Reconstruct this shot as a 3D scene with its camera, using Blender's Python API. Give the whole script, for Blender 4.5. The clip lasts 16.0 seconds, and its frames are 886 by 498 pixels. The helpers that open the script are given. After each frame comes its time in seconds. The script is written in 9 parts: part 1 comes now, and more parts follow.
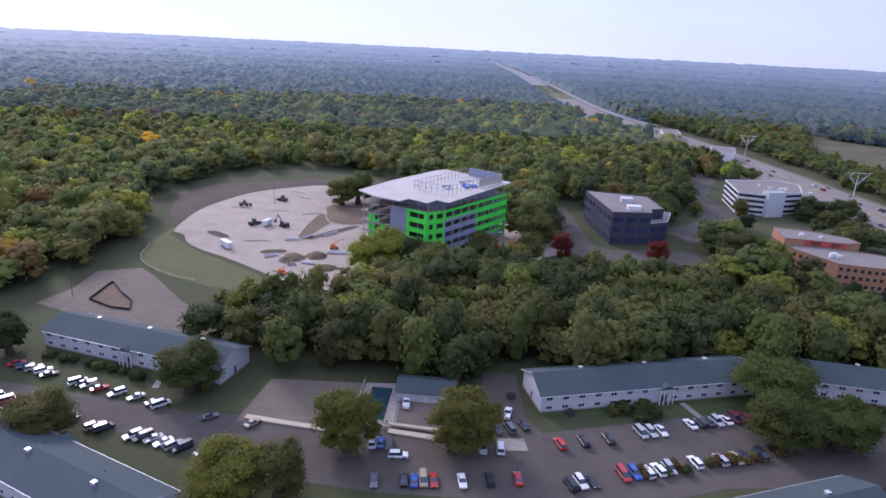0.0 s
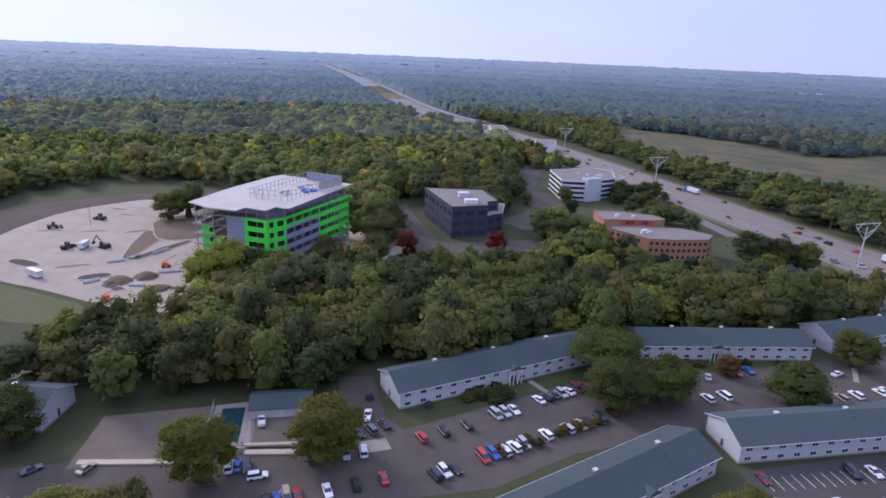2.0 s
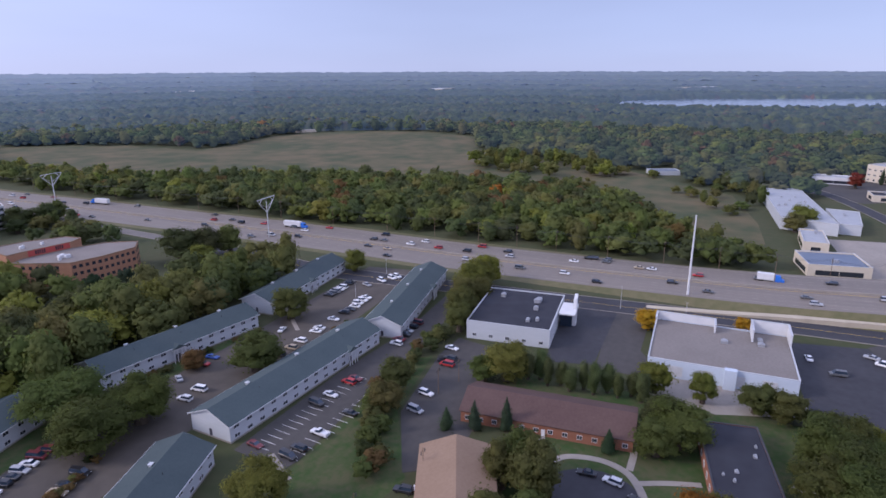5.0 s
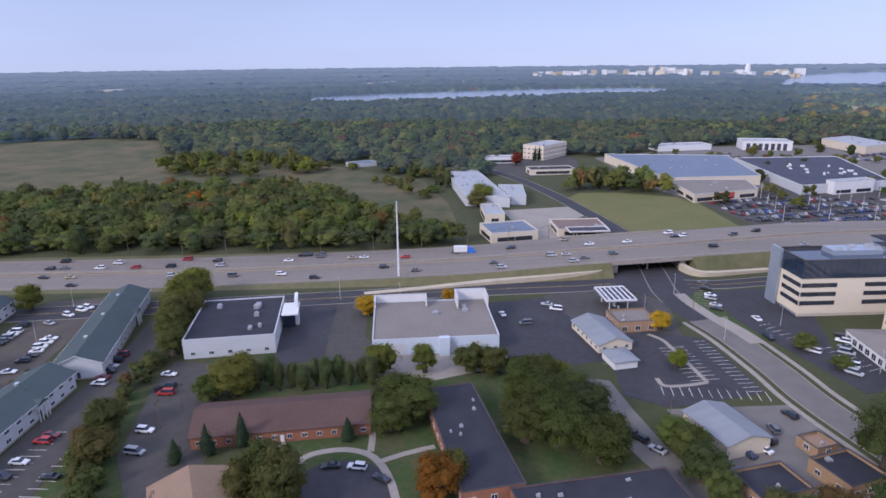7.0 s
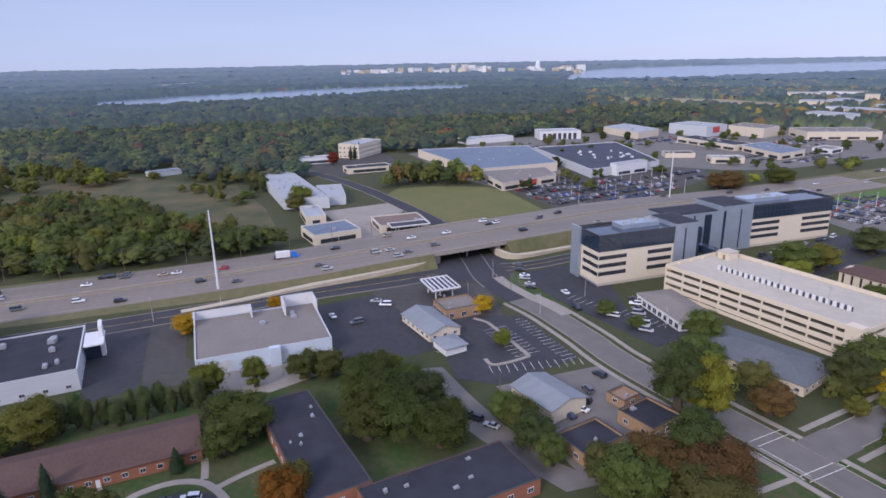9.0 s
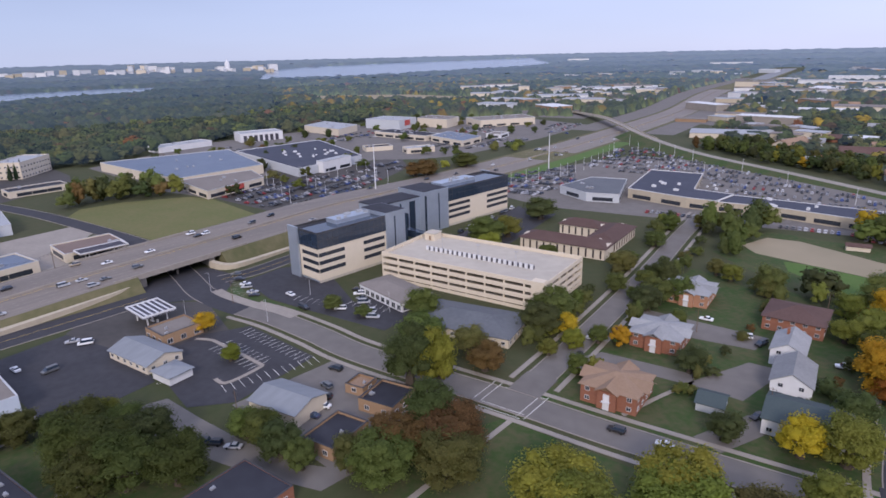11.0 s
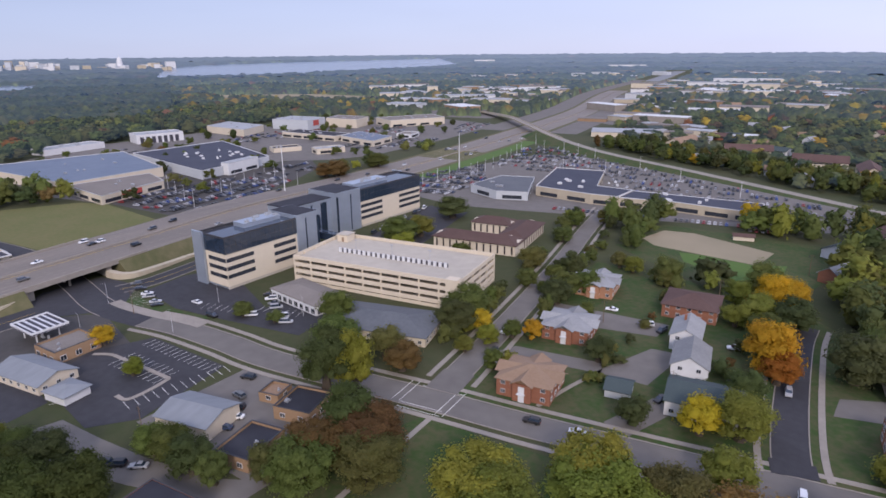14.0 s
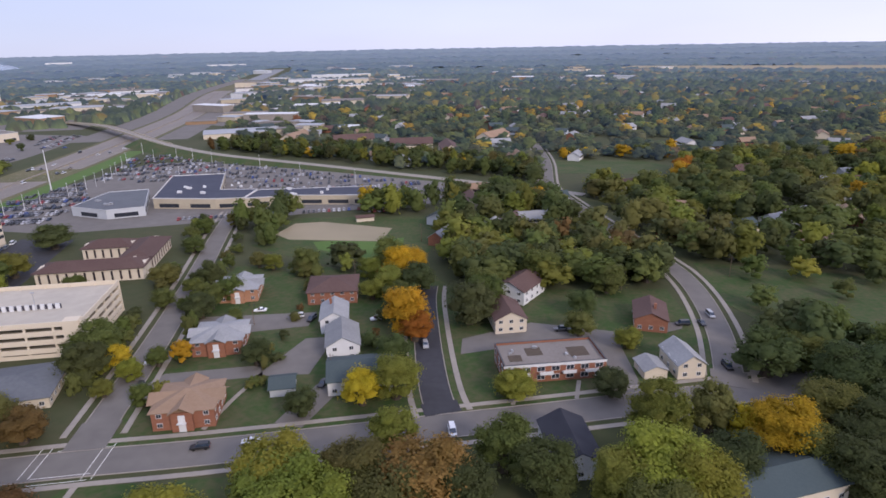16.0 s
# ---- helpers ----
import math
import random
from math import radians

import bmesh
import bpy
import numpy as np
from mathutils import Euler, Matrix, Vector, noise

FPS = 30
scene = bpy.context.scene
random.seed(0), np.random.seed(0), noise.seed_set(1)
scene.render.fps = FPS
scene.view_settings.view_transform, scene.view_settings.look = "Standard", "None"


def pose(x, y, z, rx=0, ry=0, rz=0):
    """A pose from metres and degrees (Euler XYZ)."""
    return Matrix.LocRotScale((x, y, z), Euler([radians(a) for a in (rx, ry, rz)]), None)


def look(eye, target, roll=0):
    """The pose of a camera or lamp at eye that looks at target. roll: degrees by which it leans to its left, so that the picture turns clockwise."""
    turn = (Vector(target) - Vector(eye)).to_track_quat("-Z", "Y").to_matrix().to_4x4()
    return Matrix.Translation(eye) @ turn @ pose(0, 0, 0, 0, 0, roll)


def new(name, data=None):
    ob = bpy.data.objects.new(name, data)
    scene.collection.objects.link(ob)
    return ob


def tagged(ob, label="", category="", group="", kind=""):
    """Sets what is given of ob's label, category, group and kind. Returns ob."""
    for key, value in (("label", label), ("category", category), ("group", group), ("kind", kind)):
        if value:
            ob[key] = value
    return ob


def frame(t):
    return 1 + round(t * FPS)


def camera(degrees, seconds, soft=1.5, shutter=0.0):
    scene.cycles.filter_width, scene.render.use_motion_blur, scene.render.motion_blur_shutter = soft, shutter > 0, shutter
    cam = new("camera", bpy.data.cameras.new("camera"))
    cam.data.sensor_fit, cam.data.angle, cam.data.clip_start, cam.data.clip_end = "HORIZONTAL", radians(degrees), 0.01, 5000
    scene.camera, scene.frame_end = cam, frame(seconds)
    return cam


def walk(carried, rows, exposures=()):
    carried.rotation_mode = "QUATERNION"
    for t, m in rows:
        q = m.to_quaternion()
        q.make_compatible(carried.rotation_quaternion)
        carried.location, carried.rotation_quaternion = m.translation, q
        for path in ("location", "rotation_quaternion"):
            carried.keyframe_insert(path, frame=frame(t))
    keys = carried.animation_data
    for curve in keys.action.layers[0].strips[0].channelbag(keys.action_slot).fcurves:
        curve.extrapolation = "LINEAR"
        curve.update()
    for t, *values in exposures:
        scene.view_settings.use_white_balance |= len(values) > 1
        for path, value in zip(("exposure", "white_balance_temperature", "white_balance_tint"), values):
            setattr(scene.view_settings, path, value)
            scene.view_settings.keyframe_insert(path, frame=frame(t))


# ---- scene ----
cam = camera(70.86, 16.0, soft=1.65)
EYE = (0.0, 0.0, 96.0)
TURNS = [
    (0.0, 71.71, -2.74, 4.33), (0.5, 71.90, -2.65, 1.19), (1.0, 72.07, -2.63, -2.67), (1.5, 72.27, -2.43, -6.71),
    (2.0, 72.47, -2.35, -10.64), (2.5, 72.66, -2.16, -15.57), (3.0, 72.95, -2.03, -21.72), (3.5, 73.27, -1.64, -29.58),
    (4.0, 73.52, -0.99, -40.77), (4.5, 73.65, -0.50, -51.12), (5.0, 73.67, 0.18, -62.50), (5.2, 73.66, 0.30, -66.74),
    (7.3, 73.21, 0.60, -91.48), (7.5, 73.18, 0.62, -92.60), (8.0, 73.10, 0.67, -96.58), (8.5, 73.01, 0.80, -101.25),
    (9.0, 72.93, 0.96, -106.50), (9.5, 72.81, 1.17, -113.07), (10.0, 72.66, 1.34, -120.54), (10.2, 72.59, 1.34, -123.81),
    (12.3, 72.23, 0.94, -138.43), (12.5, 72.24, 0.88, -138.60), (13.0, 72.22, 0.72, -139.04), (13.5, 72.25, 0.59, -139.40),
    (14.0, 72.23, 0.48, -141.27), (14.5, 72.10, 0.85, -156.34), (15.0, 71.90, 1.23, -166.58), (15.5, 71.84, 1.08, -168.88),
    (16.0, 71.70, 1.02, -175.56)]
walk(cam, [(t, pose(*EYE, a, b, c)) for t, a, b, c in TURNS], exposures=[(0.0, 0.62, 5600, 27), (3.0, 0.46, 5650, 25), (5.0, 0.42, 5700, 24), (7.5, 0.52, 5750, 20), (8.5, 0.48, 5800, 20), (9.5, 0.42, 5850, 20), (12.5, 0.37, 6050, 20), (14.0, 0.38, 6080, 20), (16.0, 0.43, 6150, 20)])

# ---- light: a hazy afternoon, low sun from the south-west behind thin cloud ----
SUN_DIR = Vector((-0.58, 0.68, 0.50)).normalized()
world = bpy.data.worlds.new("sky")
scene.world = world
world.use_nodes = True
wn = world.node_tree.nodes
sky = wn.new("ShaderNodeTexSky")
sky.sky_type, sky.sun_disc = "NISHITA", False
sky.sun_elevation = math.asin(SUN_DIR.z)
sky.sun_rotation = math.atan2(SUN_DIR.x, SUN_DIR.y)
sky.air_density, sky.dust_density, sky.ozone_density, sky.altitude = 1.0, 0.0, 4.0, 0
wn["Background"].inputs["Strength"].default_value = 0.097
veil = wn.new("ShaderNodeMix")  # thin even cloud over the clear sky
veil.data_type = "RGBA"
veil.inputs["Factor"].default_value = 0.9
where = wn.new("ShaderNodeTexCoord")
toward = wn.new("ShaderNodeVectorMath")  # the haze is brighter towards the afternoon sun
toward.operation = "DOT_PRODUCT"
toward.inputs[1].default_value = (-0.997, -0.06, 0.0)
glow = wn.new("ShaderNodeMapRange")
glow.inputs[1].default_value, glow.inputs[2].default_value = -1, 1
glow.inputs[3].default_value, glow.inputs[4].default_value = 0.0, 1.0
haze = wn.new("ShaderNodeMix")
haze.data_type = "RGBA"
haze.inputs["A"].default_value = (3.6, 4.15, 5.5, 1)
haze.inputs["B"].default_value = (7.9, 8.1, 9.9, 1)
world.node_tree.links.new(where.outputs["Generated"], toward.inputs[0])
world.node_tree.links.new(toward.outputs["Value"], glow.inputs[0])
world.node_tree.links.new(glow.outputs[0], haze.inputs["Factor"])
axes = wn.new("ShaderNodeSeparateXYZ")  # thin overcast is brighter overhead than at the horizon
zenith = wn.new("ShaderNodeMapRange")
zenith.inputs[1].default_value, zenith.inputs[2].default_value = 0.12, 1.0
zenith.inputs[3].default_value, zenith.inputs[4].default_value = 1.0, 1.4
rise = wn.new("ShaderNodeVectorMath")
rise.operation = "SCALE"
world.node_tree.links.new(where.outputs["Generated"], axes.inputs[0])
world.node_tree.links.new(axes.outputs["Z"], zenith.inputs[0])
world.node_tree.links.new(haze.outputs["Result"], rise.inputs[0])
stretch = wn.new("ShaderNodeVectorMath")  # soft streaks in the thin cloud
stretch.operation = "MULTIPLY"
stretch.inputs[1].default_value = (1.3, 1.3, 7.0)
streaks = wn.new("ShaderNodeTexNoise")
streaks.inputs["Scale"].default_value, streaks.inputs["Detail"].default_value = 1.2, 3
soften = wn.new("ShaderNodeMapRange")
soften.inputs[1].default_value, soften.inputs[2].default_value = 0.3, 0.7
soften.inputs[3].default_value, soften.inputs[4].default_value = 0.93, 1.06
cloudy = wn.new("ShaderNodeMath")
cloudy.operation = "MULTIPLY"
world.node_tree.links.new(where.outputs["Generated"], stretch.inputs[0])
world.node_tree.links.new(stretch.outputs[0], streaks.inputs["Vector"])
world.node_tree.links.new(streaks.outputs[0], soften.inputs[0])
world.node_tree.links.new(soften.outputs[0], cloudy.inputs[0])
world.node_tree.links.new(zenith.outputs[0], cloudy.inputs[1])
world.node_tree.links.new(cloudy.outputs[0], rise.inputs["Scale"])
world.node_tree.links.new(rise.outputs[0], veil.inputs["B"])
world.node_tree.links.new(sky.outputs[0], veil.inputs["A"])
world.node_tree.links.new(veil.outputs["Result"], wn["Background"].inputs["Color"])
sun_data = bpy.data.lights.new("sun", "SUN")
sun_data.energy, sun_data.angle, sun_data.color = 1.9, radians(14), (1.0, 0.88, 0.72)
sun = new("sun", sun_data)
sun.matrix_world = look(SUN_DIR * 300, (0, 0, 0))


# ---- materials ----
def material(name, base, other=None, rough=0.8, metal=0.0, grain=0.6, patch=0.08, mix=0.5, bump=0.0, by_object=0.0, by_island=0.0, tint=False, hue="",
             spec=0.3, streak=None, through_light=0.0, haze_glow=None):
    """Two colours mixed by noise at two scales (per metre), in world metres, with wear and fine relief."""
    m = bpy.data.materials.new(name)
    m.use_nodes = True
    n, link = m.node_tree.nodes, m.node_tree.links.new
    b = n["Principled BSDF"]
    b.inputs["Roughness"].default_value, b.inputs["Metallic"].default_value = rough, metal
    b.inputs["Specular IOR Level"].default_value = spec
    geo = n.new("ShaderNodeNewGeometry")
    place = geo.outputs["Position"]
    if streak:
        stretch = n.new("ShaderNodeVectorMath")
        stretch.operation = "MULTIPLY"
        stretch.inputs[1].default_value = streak
        link(place, stretch.inputs[0])
        place = stretch.outputs[0]
    other = other or tuple(c * 0.7 for c in base)
    noises = []
    for scale, detail in ((grain, 4), (patch, 3)):
        t = n.new("ShaderNodeTexNoise")
        t.inputs["Scale"].default_value, t.inputs["Detail"].default_value = scale, detail
        link(place, t.inputs["Vector"])
        noises.append(t)
    total = n.new("ShaderNodeMath")
    total.operation = "ADD"
    link(noises[0].outputs[0], total.inputs[0])
    link(noises[1].outputs[0], total.inputs[1])
    ramp = n.new("ShaderNodeMapRange")
    ramp.inputs[1].default_value, ramp.inputs[2].default_value = 1.0 - 0.34, 1.0 + 0.34
    ramp.inputs[3].default_value, ramp.inputs[4].default_value = 0.5 - mix, 0.5 + mix
    link(total.outputs[0], ramp.inputs[0])
    blend = n.new("ShaderNodeMix")
    blend.data_type = "RGBA"
    blend.inputs["A"].default_value, blend.inputs["B"].default_value = (*base, 1), (*other, 1)
    link(ramp.outputs[0], blend.inputs["Factor"])
    colour = blend.outputs["Result"]

    def times(value, c):
        x = n.new("ShaderNodeMix")
        x.data_type, x.blend_type = "RGBA", "MULTIPLY"
        x.inputs["Factor"].default_value = 1
        link(c, x.inputs["A"])
        link(value, x.inputs["B"])
        return x.outputs["Result"]

    info = n.new("ShaderNodeObjectInfo")
    for amount, source in ((by_object, info.outputs["Random"]), (by_island, geo.outputs["Random Per Island"])):
        if amount:
            r = n.new("ShaderNodeMapRange")
            r.inputs[3].default_value, r.inputs[4].default_value = 1 - amount, 1 + amount
            link(source, r.inputs[0])
            colour = times(r.outputs[0], colour)
    if tint:
        colour = times(info.outputs["Color"], colour)
    if hue:
        a = n.new("ShaderNodeAttribute")
        a.attribute_name = hue
        colour = times(a.outputs["Color"], colour)
    link(colour, b.inputs["Base Color"])
    if through_light:
        soft = n.new("ShaderNodeBsdfTranslucent")
        link(colour, soft.inputs["Color"])
        both = n.new("ShaderNodeMixShader")
        both.inputs[0].default_value = through_light
        link(b.outputs[0], both.inputs[1])
        link(soft.outputs[0], both.inputs[2])
        link(both.outputs[0], n["Material Output"].inputs["Surface"])
    # bluish emission that paints distance haze onto the surface itself
    if haze_glow:
        b.inputs["Emission Color"].default_value, b.inputs["Emission Strength"].default_value = (*haze_glow, 1), 1.0
    if bump:
        bm_node = n.new("ShaderNodeBump")
        bm_node.inputs["Strength"].default_value, bm_node.inputs["Distance"].default_value = 0.6, bump
        link(noises[0].outputs[0], bm_node.inputs["Height"])
        link(bm_node.outputs[0], b.inputs["Normal"])
    return m


def glass_like(name, base, rough=0.06, spec=0.6, metal=0.0):
    """Dark, reflecting window glass seen from outside."""
    return material(name, base, tuple(c * 1.5 for c in base), rough=rough, spec=spec, grain=0.4, patch=0.05, metal=metal)


